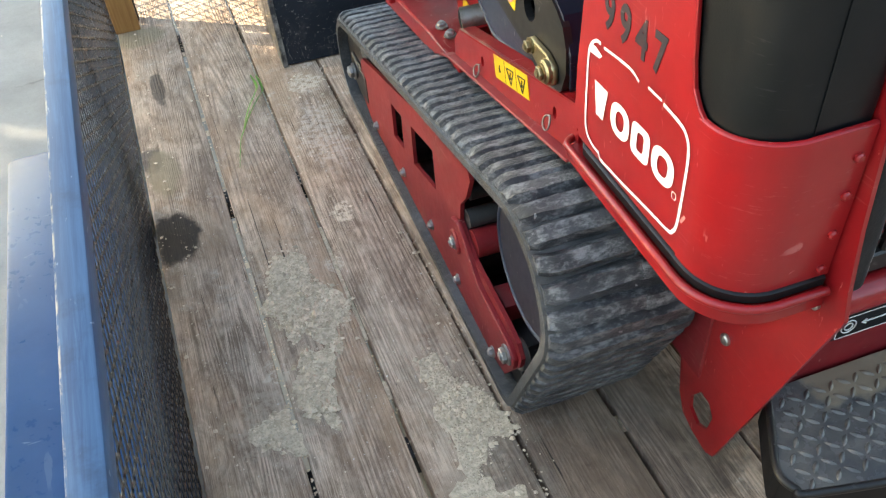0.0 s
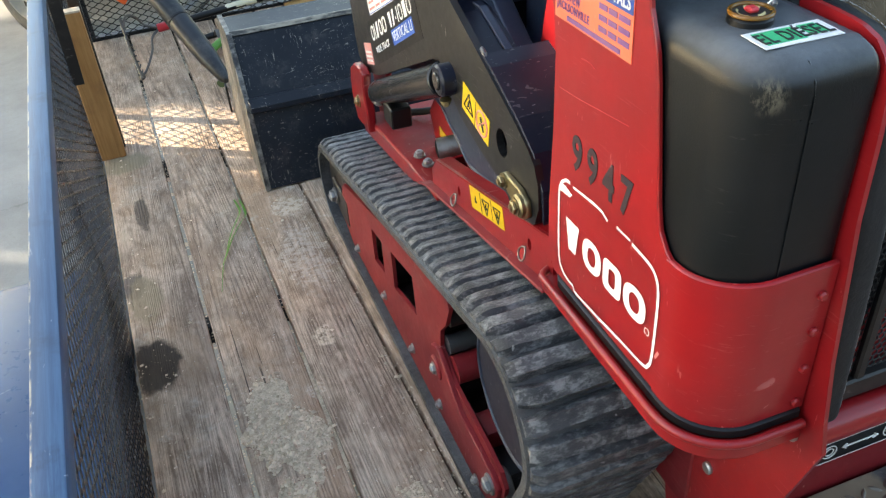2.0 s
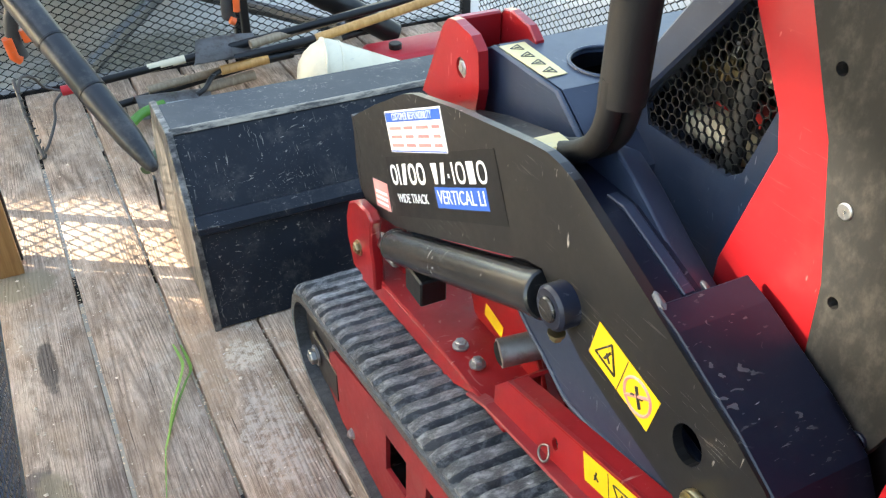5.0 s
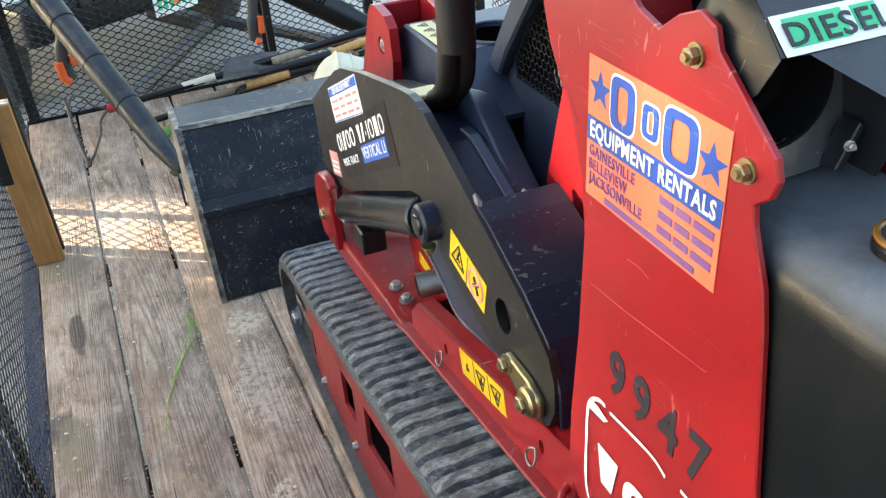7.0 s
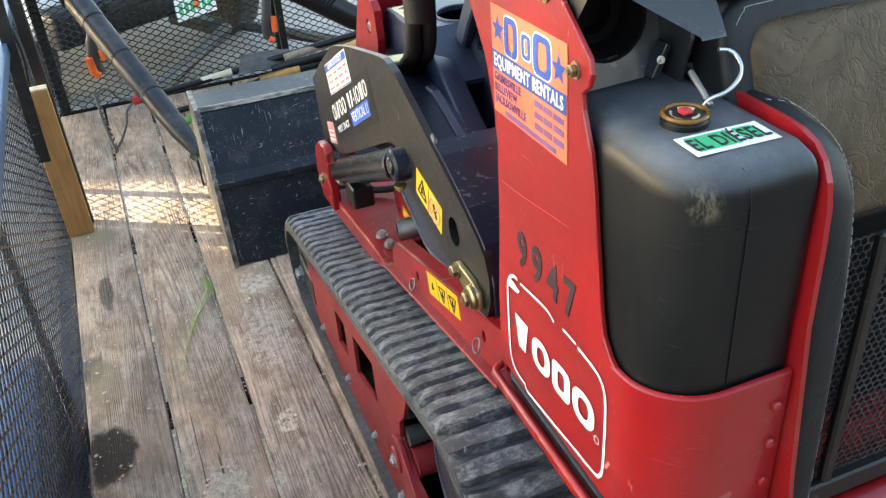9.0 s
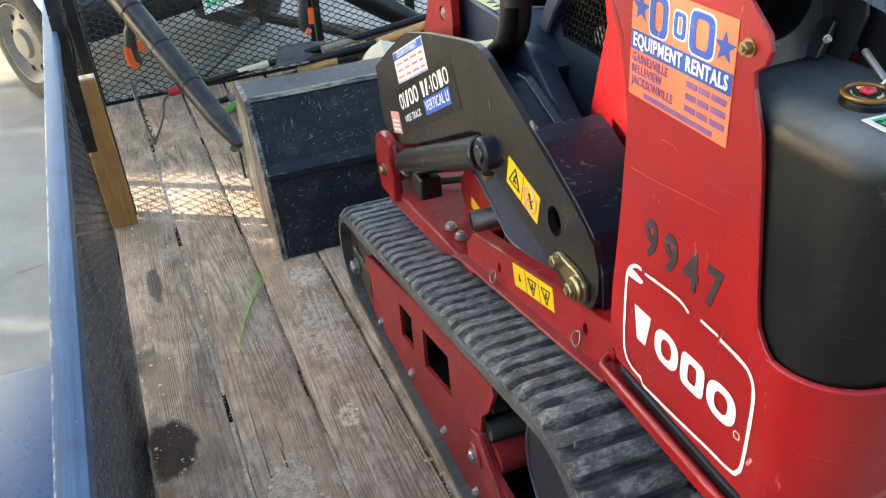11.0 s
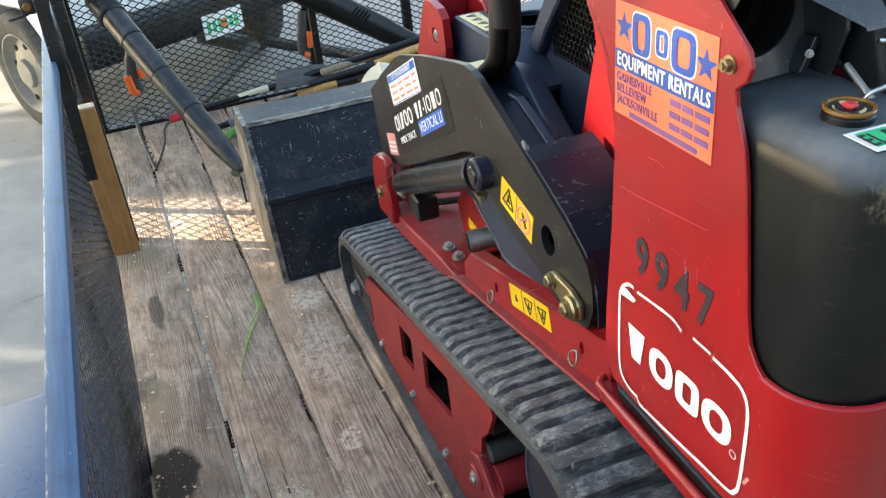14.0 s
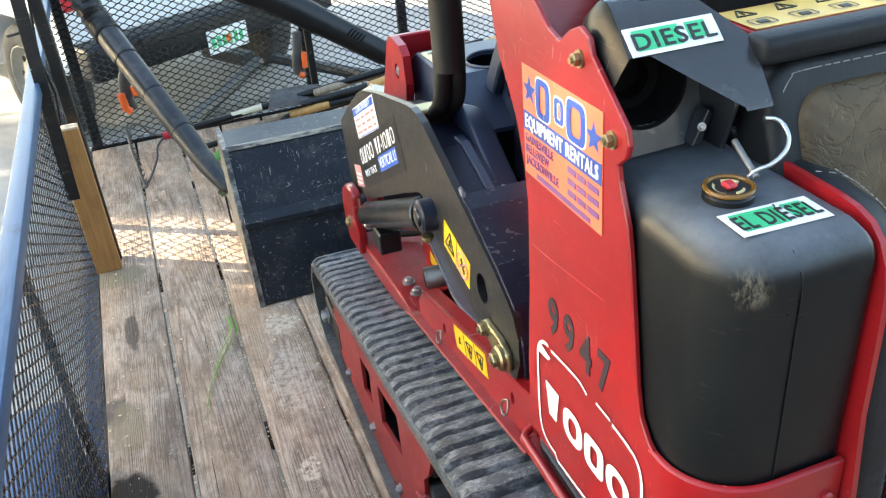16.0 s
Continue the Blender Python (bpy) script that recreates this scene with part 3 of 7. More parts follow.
def plate(outline, a0, a1, axis="x", holes=(), bev=0.0, bm=None, seg=1):
    """A flat plate cut from an outline of the two other axes, between a0 and a1 along the axis."""
    own = bmesh.new()

    def at(p, a):
        return {"x": (a, p[0], p[1]), "y": (p[0], a, p[1]), "z": (p[0], p[1], a)}[axis]
    edges = []
    for loop in (outline, *holes):
        vs = [own.verts.new(at(p, a0)) for p in loop]
        edges += [own.edges.new((vs[i], vs[(i + 1) % len(vs)])) for i in range(len(vs))]
    if holes:
        bmesh.ops.triangle_fill(own, edges=edges, use_beauty=True)
    else:
        own.faces.new(own.verts[:])
    r = bmesh.ops.extrude_face_region(own, geom=own.faces[:])
    d = at((0, 0), a1 - a0)
    bmesh.ops.translate(own, vec=d, verts=[v for v in r["geom"] if isinstance(v, bmesh.types.BMVert)])
    bmesh.ops.recalc_face_normals(own, faces=own.faces)
    if bev:
        sharp = [e for e in own.edges if len(e.link_faces) == 2 and e.calc_face_angle(0) > radians(50)]
        bmesh.ops.bevel(own, geom=sharp, offset=bev, segments=seg, profile=0.5, affect="EDGES")
    return joined(bm, own)


def ring_points(cy, cz, r, n=16, ry=None, start=0.0):
    return [(cy + r * math.cos(start + 2 * math.pi * i / n), cz + (ry or r) * math.sin(start + 2 * math.pi * i / n)) for i in range(n)]


def spline(points, per=8):
    """A smooth line through the points."""
    ps = [Vector(p) for p in points]
    if len(ps) < 3:
        return ps
    out = []
    for i in range(len(ps) - 1):
        a, b, c, d = ps[max(i - 1, 0)], ps[i], ps[i + 1], ps[min(i + 2, len(ps) - 1)]
        for s in range(per):
            t = s / per
            out.append(0.5 * ((2 * b) + (c - a) * t + (2 * a - 5 * b + 4 * c - d) * t * t + (3 * b - a - 3 * c + d) * t ** 3))
    return out + [ps[-1]]


def sweep(points, radius, seg=10, caps=True, bm=None, squash=None):
    """A tube along a line; radius is a number or one number a point."""
    own = bmesh.new()
    ps = [Vector(p) for p in points]
    rs = radius if isinstance(radius, (list, tuple)) else [radius] * len(ps)
    rings, side = [], None
    for i, p in enumerate(ps):
        d = (ps[min(i + 1, len(ps) - 1)] - ps[max(i - 1, 0)]).normalized()
        if side is None:
            side = d.orthogonal().normalized()
        side = (side - d * side.dot(d)).normalized()
        up = d.cross(side)
        rings.append([own.verts.new(p + (side * math.cos(a) + up * math.sin(a) * (squash or 1)) * rs[i])
                      for a in (2 * math.pi * k / seg for k in range(seg))])
    for r0, r1 in zip(rings, rings[1:]):
        for k in range(seg):
            own.faces.new((r0[k], r0[(k + 1) % seg], r1[(k + 1) % seg], r1[k]))
    if caps:
        own.faces.new(rings[0]), own.faces.new(rings[-1])
    return joined(bm, own)


def lathe(origin, axis, profile, seg=32, bm=None):
    """A turned form: profile is a list of (along, radius) from the origin along the axis; it may run back on itself."""
    own = bmesh.new()
    o, d = Vector(origin), Vector(axis).normalized()
    u = d.orthogonal().normalized()
    v = d.cross(u)
    rings = [[own.verts.new(o + d * a + (u * math.cos(t) + v * math.sin(t)) * r) for t in (2 * math.pi * k / seg for k in range(seg))] for a, r in profile]
    for p, q in zip(rings, rings[1:]):
        for k in range(seg):
            own.faces.new((p[k], p[(k + 1) % seg], q[(k + 1) % seg], q[k]))
    own.faces.new(rings[0]), own.faces.new(rings[-1])
    return joined(bm, own)


def rod(p0, p1, r, seg=16, bm=None, bev=0.0):
    p0, p1 = Vector(p0), Vector(p1)
    d = (p1 - p0)
    if bev:
        n = d.normalized() * bev
        return sweep([p0, p0 + n, p1 - n, p1], [r - bev, r, r, r - bev], seg, True, bm)
    return sweep([p0, p1], r, seg, True, bm)


def hex_bolt(p, d, r=0.009, h=0.007, bm=None):
    """A bolt head with its washer, standing on p along d."""
    p, d = Vector(p), Vector(d).normalized()
    bm = rod(p, p + d * h * 0.3, r * 1.35, 14, bm)
    bm = rod(p + d * h * 0.3, p + d * (h + 0.001), r, 6, bm, r * 0.12)
    return rod(p + d * h, p + d * (h + 0.0035), r * 0.5, 10, bm)


def text_bm(body, size, m, thick=0.0004, spacing=1.0, xscale=1.0, bold=0.0):
    """Flat letters as a bmesh; m puts the line's middle (x right, y up) into place."""
    cu = bpy.data.curves.new("letters", "FONT")
    cu.body, cu.size, cu.align_x, cu.align_y = body, size, "CENTER", "CENTER"
    cu.space_character, cu.extrude, cu.resolution_u, cu.offset = spacing, thick, 3, bold
    ob = bpy.data.objects.new("letters", cu)
    me = ob.to_mesh()
    bm = bmesh.new()
    bm.from_mesh(me)
    ob.to_mesh_clear()
    bpy.data.objects.remove(ob)
    bpy.data.curves.remove(cu)
    bmesh.ops.scale(bm, vec=(xscale, 1, 1), verts=bm.verts)
    bmesh.ops.transform(bm, matrix=m, verts=bm.verts)
    return bm


def face_left(x, y, z, turn=0.0):
    """The pose of print on a face that looks to -x: its x runs to -y, its y up, turned by degrees."""
    return Matrix(((0, 0, -1, x), (-1, 0, 0, y), (0, 1, 0, z), (0, 0, 0, 1))) @ pose(0, 0, 0, 0, 0, turn)


def print_quad(m, w, h, t=0.0004, cx=0.0, cy=0.0, bm=None, round_=0.0):
    """A thin printed rectangle in the pose m."""
    own = box(cx - w / 2, cx + w / 2, cy - h / 2, cy + h / 2, -t, t)
    return joined(bm, own, m)


def outline_quad(m, w, h, line, r, t=0.0004, bm=None, gaps=()):
    """A rounded frame drawn as a thin line."""
    pts = []
    for cx, cy, a0 in ((w / 2 - r, h / 2 - r, 0), (-w / 2 + r, h / 2 - r, 90), (-w / 2 + r, -h / 2 + r, 180), (w / 2 - r, -h / 2 + r, 270)):
        for k in range(7):
            a = radians(a0 + 15 * k)
            pts.append((cx + r * math.cos(a), cy + r * math.sin(a), math.cos(a), math.sin(a)))
    own = bmesh.new()
    n = len(pts)
    vs = [(own.verts.new((x - nx * line, y - ny * line, t)), own.verts.new((x, y, t))) for x, y, nx, ny in pts]
    for i in range(n):
        if i in gaps:
            continue
        j = (i + 1) % n
        own.faces.new((vs[i][0], vs[i][1], vs[j][1], vs[j][0]))
    return joined(bm, own, m)


def expanded(nu, nv, lwd, swd, place, width=0.006, thick=0.0022, tilt=52.0):
    """Expanded metal: rows of zigzag strands that touch at knuckles. place(u, v, w) gives the point."""
    s = swd / 2
    c, sn = math.cos(radians(tilt)), math.sin(radians(tilt))
    corner = [(c * width / 2 * a - sn * thick / 2 * b, sn * width / 2 * a + c * thick / 2 * b) for a, b in ((1, 1), (-1, 1), (-1, -1), (1, -1))]
    verts, faces = [], []
    for k in range(nv):
        first = len(verts)
        count = 0
        for i in range(nu):
            up = 1 if (i + k) % 2 == 0 else -1
            for f in (-0.13, 0.13):
                u, v = (i + f * 1.0) * lwd / 2, (k + 0.5) * s + up * s * 0.5
                for dv, dw in corner:
                    verts.append(place(u, v + dv, dw))
                count += 1
        for j in range(count - 1):
            a, b = first + 4 * j, first + 4 * j + 4
            for q in range(4):
                r = (q + 1) % 4
                faces.append((a + q, a + r, b + r, b + q))
    me = bpy.data.meshes.new("expanded_mesh")
    me.from_pydata(verts, [], faces)
    return me


def honeycomb(cells, r, wall, place, depth):
    """Walls of hexagonal cells; cells is a list of centres (u, v)."""
    bm = bmesh.new()
    seen = set()
    for u, v in cells:
        pts = [(u + r * math.cos(radians(60 * k + 30)), v + r * math.sin(radians(60 * k + 30))) for k in range(6)]
        for k in range(6):
            a, b = pts[k], pts[(k + 1) % 6]
            key = (round((a[0] + b[0]) * 2000), round((a[1] + b[1]) * 2000))
            if key in seen:
                continue
            seen.add(key)
            dx, dy = b[0] - a[0], b[1] - a[1]
            l = math.hypot(dx, dy)
            nx, ny = -dy / l * wall / 2, dx / l * wall / 2
            q = [bm.verts.new(place(a[0] + sx * nx, a[1] + sx * ny, w)) for w in (0, depth) for sx in (1, -1)]
            p = [bm.verts.new(place(b[0] + sx * nx, b[1] + sx * ny, w)) for w in (0, depth) for sx in (1, -1)]
            for i, j in ((0, 1), (1, 3), (3, 2), (2, 0)):
                bm.faces.new((q[i], q[j], p[j], p[i]))
    return bm


def inside(p, poly):
    x, y, ok = p[0], p[1], False
    for i in range(len(poly)):
        (x0, y0), (x1, y1) = poly[i], poly[i - 1]
        if (y0 > y) != (y1 > y) and x < (x1 - x0) * (y - y0) / (y1 - y0) + x0:
            ok = not ok
    return ok


def hex_grid(poly, r):
    us, vs = [p[0] for p in poly], [p[1] for p in poly]
    out, row, v = [], 0, min(vs)
    while v < max(vs):
        u = min(us) + (row % 2) * r * math.sqrt(3) / 2
        while u < max(us):
            if inside((u, v), poly):
                out.append((u, v))
            u += r * math.sqrt(3)
        v += r * 1.5
        row += 1
    return out


# ---- ground ----
GROUND_Z = -0.62
bm = bmesh.new()
bmesh.ops.create_grid(bm, x_segments=1, y_segments=1, size=400)
bmesh.ops.translate(bm, vec=(0, 0, GROUND_Z), verts=bm.verts)
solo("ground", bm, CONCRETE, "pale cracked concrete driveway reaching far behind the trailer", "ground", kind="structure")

rng = random.Random(4)
verts, faces = [], []
for _ in range(9000):
    x, y = rng.uniform(-3, 22), 13.0 + rng.random() ** 1.5 * 20
    a, h, w = rng.uniform(0, 6.3), rng.uniform(0.08, 0.2), rng.uniform(0.02, 0.05)
    i = len(verts)
    verts += [(x - w * math.cos(a), y - w * math.sin(a), GROUND_Z), (x + w * math.cos(a), y + w * math.sin(a), GROUND_Z),
              (x + rng.uniform(-.06, .06), y + rng.uniform(-.06, .06), GROUND_Z + h)]
    faces.append((i, i + 1, i + 2))
me = bpy.data.meshes.new("lawn")
me.from_pydata(verts, [], faces)
me.materials.append(GRASS)
tagged(new("lawn", me), "strip of sunlit yellow-green lawn beyond the driveway", "grass", kind="stuff")

# plain rendered wall added outside the view, to set what dark parts reflect
solo("wall_south", box(-7.0, 9.0, -3.9, -3.7, GROUND_Z, 2.3), STUCCO, "plain slate-grey rendered wall added out of view behind the driveway", "wall", kind="structure")

# ---- trailer ----
X_LEFT, PITCH, BOARDS = -0.162, 0.1868, 11
X_RIGHT = X_LEFT + PITCH * BOARDS
Y_BACK, Y_FRONT = -1.1, 3.90
RAIL_Z = 0.665
trailer = thing("utility_trailer", "blue trailer with weathered plank deck and black mesh sides", "trailer", (0, 0, GROUND_Z))


def tpart(name, bm, mat, label="", smooth=None, parent=None):
    bmesh.ops.translate(bm, vec=(0, 0, -GROUND_Z), verts=bm.verts)
    return part(name, bm, mat, parent or trailer, label, smooth)


def tmesh(name, me, mat, label=""):
    me.materials.append(mat)
    me.transform(Matrix.Translation((0, 0, -GROUND_Z)))
    ob = new(name, me)
    ob.parent = trailer
    return tagged(ob, label)


# top rails, posts and frame
TUBE_W = 0.038
xl = -0.181
tpart("side_rail", box(xl, xl + TUBE_W, Y_BACK, Y_FRONT + 0.04, RAIL_Z - TUBE_W, RAIL_Z, 0.004, 2), RAIL, "scuffed blue square-tube top rail", 40)
tpart("side_rail", box(X_RIGHT, X_RIGHT + TUBE_W, Y_BACK, Y_FRONT + 0.04, RAIL_Z - TUBE_W, RAIL_Z, 0.004, 2), BLUE, "", 40)
tpart("front_rail", box(xl + TUBE_W, X_RIGHT, Y_FRONT + 0.002, Y_FRONT + 0.04, RAIL_Z + 0.04, RAIL_Z + 0.078, 0.004, 2), STEEL_BLACK, "", 40)
for y in (0.35, 1.75, 3.12):
    tpart("post", box(xl, xl + 0.012, y, y + 0.04, -0.06, RAIL_Z - TUBE_W, 0.002), STEEL_BLACK)
for y in (0.35, 1.75, 2.9):
    tpart("post", box(X_RIGHT + 0.004, X_RIGHT + 0.036, y, y + 0.04, -0.06, RAIL_Z - TUBE_W, 0.002), STEEL_BLACK)
for x in (-0.15, 0.83, 1.30, X_RIGHT - 0.045):
    tpart("post", box(x, x + 0.042, Y_FRONT + 0.006, Y_FRONT + 0.038, -0.06, RAIL_Z + 0.04, 0.003), STEEL_BLACK)
tpart("frame_rail", box(X_LEFT - 0.05, X_LEFT - 0.004, Y_BACK, Y_FRONT + 0.05, -0.12, -0.012, 0.004), BLUE)
tpart("frame_rail", box(X_RIGHT + 0.004, X_RIGHT + 0.05, Y_BACK, Y_FRONT + 0.05, -0.12, -0.012, 0.004), BLUE)
tpart("frame_rail", box(X_LEFT, X_RIGHT, Y_FRONT + 0.004, Y_FRONT + 0.05, -0.12, 0.012, 0.004), STEEL_BLACK)
for y in (-0.9, 0.0, 0.9, 1.8, 2.7, 3.5):
    tpart("cross_member", box(X_LEFT, X_RIGHT, y, y + 0.05, -0.10, -0.045), STEEL_BLACK)
# draw bar
bm = sweep([(-0.1, 3.6, -0.09), (0.80, 5.3, -0.16)], 0.035, 8)
bm = sweep([(1.8, 3.6, -0.09), (0.90, 5.3, -0.16)], 0.035, 8, True, bm)
tpart("draw_bar", bm, STEEL_BLACK)
# expanded metal panels
LWD, SWD = 0.0535, 0.0275
NV = int((RAIL_Z - TUBE_W) / (SWD / 2)) + 1
NU = int((Y_FRONT - Y_BACK) / (LWD / 2))
tmesh("mesh_panel", expanded(NU, NV, LWD, SWD, lambda u, v, w: (-0.164 - w, Y_BACK + u, v - 0.004), 0.0057, 0.0017, 8.0), SIDE_MESH, "black expanded-metal side panel")
tmesh("mesh_panel", expanded(NU, NV, LWD, SWD, lambda u, v, w: (X_RIGHT + 0.004 - w, Y_BACK + u, v - 0.004)), MESH)
NUF = int((X_RIGHT - X_LEFT) / (LWD / 2))
tmesh("mesh_panel", expanded(NUF, NV + 3, LWD, SWD, lambda u, v, w: (X_LEFT + u, Y_FRONT + 0.002 - w, v + 0.008), 0.0078), MESH, "black expanded-metal front panel")
# fender over the wheel
prof = [(1.755, 0.03), (1.752, 0.232), (1.738, 0.264), (1.70, 0.28), (0.22, 0.28), (0.18, 0.264), (0.168, 0.232), (0.165, 0.03)]
tpart("fender", plate(prof, -0.388, -0.184, "x", (), 0.008, None, 2), BLUE, "glossy blue steel wheel fender", 40)
bm = rod((-0.34, 0.95, -0.30), (-0.215, 0.95, -0.30), 0.32, 40, None, 0.03)
wheel = tpart("wheel", bm, TYRE, "", 50)
part("rim", rod((-0.343, 0.95, -0.30 - GROUND_Z), (-0.336, 0.95, -0.30 - GROUND_Z), 0.19, 30), STEEL, wheel, "", 40)

# deck planks with uneven sawn edges
deck_len = Y_FRONT - Y_BACK
W2 = (PITCH - 0.0096) / 2
rng = random.Random(11)


def plank_mesh(seed):
    """One board: a rounded section drawn along its length, its edges wandering a little."""
    own = bmesh.new()
    prev = None
    n = 90
    for i in range(n + 1):
        y = deck_len * i / n
        a = 0.0016 * noise.noise(Vector((y * 2.3, seed * 7.1, 0.0))) + 0.0010 * noise.noise(Vector((y * 11.0, seed * 3.3, 2.0)))
        b_ = 0.0016 * noise.noise(Vector((y * 2.1, seed * 5.7, 9.0))) + 0.0010 * noise.noise(Vector((y * 12.0, seed * 4.1, 5.0)))
        r0 = 0.0035 + 0.0018 * noise.noise(Vector((y * 6.0, seed, 3.0)))
        up = 0.0012 * noise.noise(Vector((y * 1.4, seed * 2.9, 6.0)))
        l, r = -W2 - a, W2 + b_
        sec = [(l, -0.038), (l, -r0), (l + r0 * 0.35, -r0 * 0.3), (l + r0 * 1.3, 0.0), (0.0, 0.0006), (r - r0 * 1.3, 0.0), (r - r0 * 0.35, -r0 * 0.3), (r, -r0), (r, -0.038)]
        cur = [own.verts.new((x, y, z + up)) for x, z in sec]
        if prev:
            for k in range(9):
                own.faces.new((prev[k], prev[(k + 1) % 9], cur[(k + 1) % 9], cur[k]))
        else:
            own.faces.new(cur)
        prev = cur
    own.faces.new(prev[::-1])
    return mesh_of("plank", own, PLANK, 35)


for i in range(BOARDS):
    ob = new("plank", plank_mesh(i + 1.37))
    ob.parent = trailer
    ob.matrix_local = pose(X_LEFT + PITCH * (i + 0.5) + rng.uniform(-0.0010, 0.0010), Y_BACK + rng.uniform(-0.01, 0), -GROUND_Z + rng.uniform(-0.002, 0.0), 0, rng.uniform(-0.25, 0.25), 0)

# pale dust packed into the joints, open in places
own = bmesh.new()
for i in range(1, BOARDS):
    x = X_LEFT + PITCH * i
    prev = None
    for j in range(0, 521):
        y = Y_BACK + 0.01 + (deck_len - 0.02) * j / 520
        g = noise.noise(Vector((y * 3.1, i * 4.7, 1.0))) + 0.75 * noise.noise(Vector((y * 17.0, i * 2.3, 6.0)))
        if g < (0.46 if i < 3 else 0.55):
            prev = None
            continue
        z = -GROUND_Z - 0.0085 + 0.0018 * noise.noise(Vector((y * 60.0, i * 1.9, 3.0))) - 0.004 * max(0, 0.25 - g)
        cur = [own.verts.new((x + d, y, z + (0.0008 if d == 0 else 0))) for d in (-0.0045, 0.0, 0.0045)]
        if prev:
            for k in range(2):
                own.faces.new((prev[k], prev[k + 1], cur[k + 1], cur[k]))
        prev = cur
tagged(part("joint_dust", own, DIRT, trailer, "", 60), "pale dust packed between the planks", kind="stuff")

# side marker lamp on its bracket at the front corner
ml = tpart("marker_lamp", box(-0.286, -0.232, 3.885, 3.93, 0.550, 0.612, 0.006, 2), STEEL_BLACK, "small amber marker lamp in a black housing", 40)
tpart("lens", rod((-0.259, 3.888, 0.582), (-0.259, 3.878, 0.582), 0.017, 20, None, 0.003), CAP_GLASS, "amber lens", 40, ml)
tpart("bracket", sweep([(-0.181, 3.92, 0.60), (-0.235, 3.92, 0.57), (-0.27, 3.92, 0.545), (-0.34, 3.92, 0.535)], 0.006, 8), STEEL_BLACK, "", 40, ml)

# ---- loader bucket ----
TURN = -1.4
PX, PY = 0.5, 1.0


def lp(bm):
    """From the loader's plan to the space of its base point."""
    bmesh.ops.translate(bm, vec=(-PX, -PY, 0), verts=bm.verts)
    return bm


bucket = thing("loader_bucket", "scratched black steel loader bucket resting on the plank deck", "bucket", (PX, PY, 0), TURN)
BX0, BX1 = 0.262, 1.30
shell = [(2.303, 0.004), (2.395, 0.246), (2.522, 0.421), (2.70, 0.415), (2.70, 0.405), (2.527, 0.409), (2.406, 0.238), (2.325, 0.016), (2.86, 0.014), (2.86, 0.004)]
part("shell", lp(plate(shell, BX0 + 0.008, BX1 - 0.008, "x", (), 0.0)), BUCKET, bucket)
side = [(2.298, 0.0), (2.388, 0.250), (2.514, 0.428), (2.716, 0.421), (2.80, 0.25), (2.865, 0.0)]
for x in (BX0, BX1 - 0.016):
    part("side_plate", lp(plate(side, x, x + 0.016, "x", (), 0.0015)), EDGE, bucket, "bare scraped steel cheek")
# stiffener over the fold and worn edges
part("rib", lp(plate([(2.360, 0.232), (2.364, 0.248), (2.396, 0.266), (2.408, 0.262), (2.402, 0.240), (2.388, 0.230)], BX0 + 0.01, BX1 - 0.01, "x", (), 0.003)), BUCKET, bucket)
part("lip", lp(plate([(2.512, 0.419), (2.522, 0.431), (2.530, 0.431), (2.530, 0.421)], BX0 + 0.01, BX1 - 0.01, "x", (), 0.002)), RUBBED, bucket, "worn pale folded edge")
part("stop_lug", lp(box(0.250, 0.257, 2.90, 2.93, 0.0, 0.10, 0.001)), STEEL_BLACK, bucket)
part("cutting_edge", lp(box(BX0 + 0.01, BX1 - 0.01, 2.82, 2.95, 0.0, 0.014, 0.003)), EDGE, bucket)

# ---- compact loader ----
loader = thing("compact_track_loader", "red and black stand-on track loader with dusty rubber tracks", "loader", (PX, PY, 0), TURN)


def mpart(name, bm, mat, label="", smooth=None, parent=None):
    return part(name, lp(bm), mat, parent or loader, label, smooth)


# track loop: circles (y, z, r) joined by tangents, run clockwise as seen from -x
def hull_loop(circles, step=0.012):
    pts = []
    for cy, cz, r in circles:
        pts += [(cy + r * math.cos(a), cz + r * math.sin(a)) for a in (2 * math.pi * k / 180 for k in range(180))]
    pts = sorted(set((round(a, 6), round(b, 6)) for a, b in pts))

    def half(ps):
        h = []
        for p in ps:
            while len(h) > 1 and (h[-1][0] - h[-2][0]) * (p[1] - h[-2][1]) - (h[-1][1] - h[-2][1]) * (p[0] - h[-2][0]) <= 0:
                h.pop()
            h.append(p)
        return h[:-1]
    loop = half(pts) + half(pts[::-1])
    out, carry = [], 0.0
    for i in range(len(loop)):
        a, b = Vector(loop[i]), Vector(loop[(i + 1) % len(loop)])
        d = (b - a).length
        s = carry
        while s < d:
            out.append(a + (b - a) * (s / d))
            s += step
        carry = s - d
    return out


LUG = 0.016
CIRCLES = [(0.886, 0.367, 0.165 - LUG), (1.985, 0.142, 0.142 - LUG), (0.925, 0.085, 0.085 - LUG)]
TX0, TX1 = 0.403, 0.655


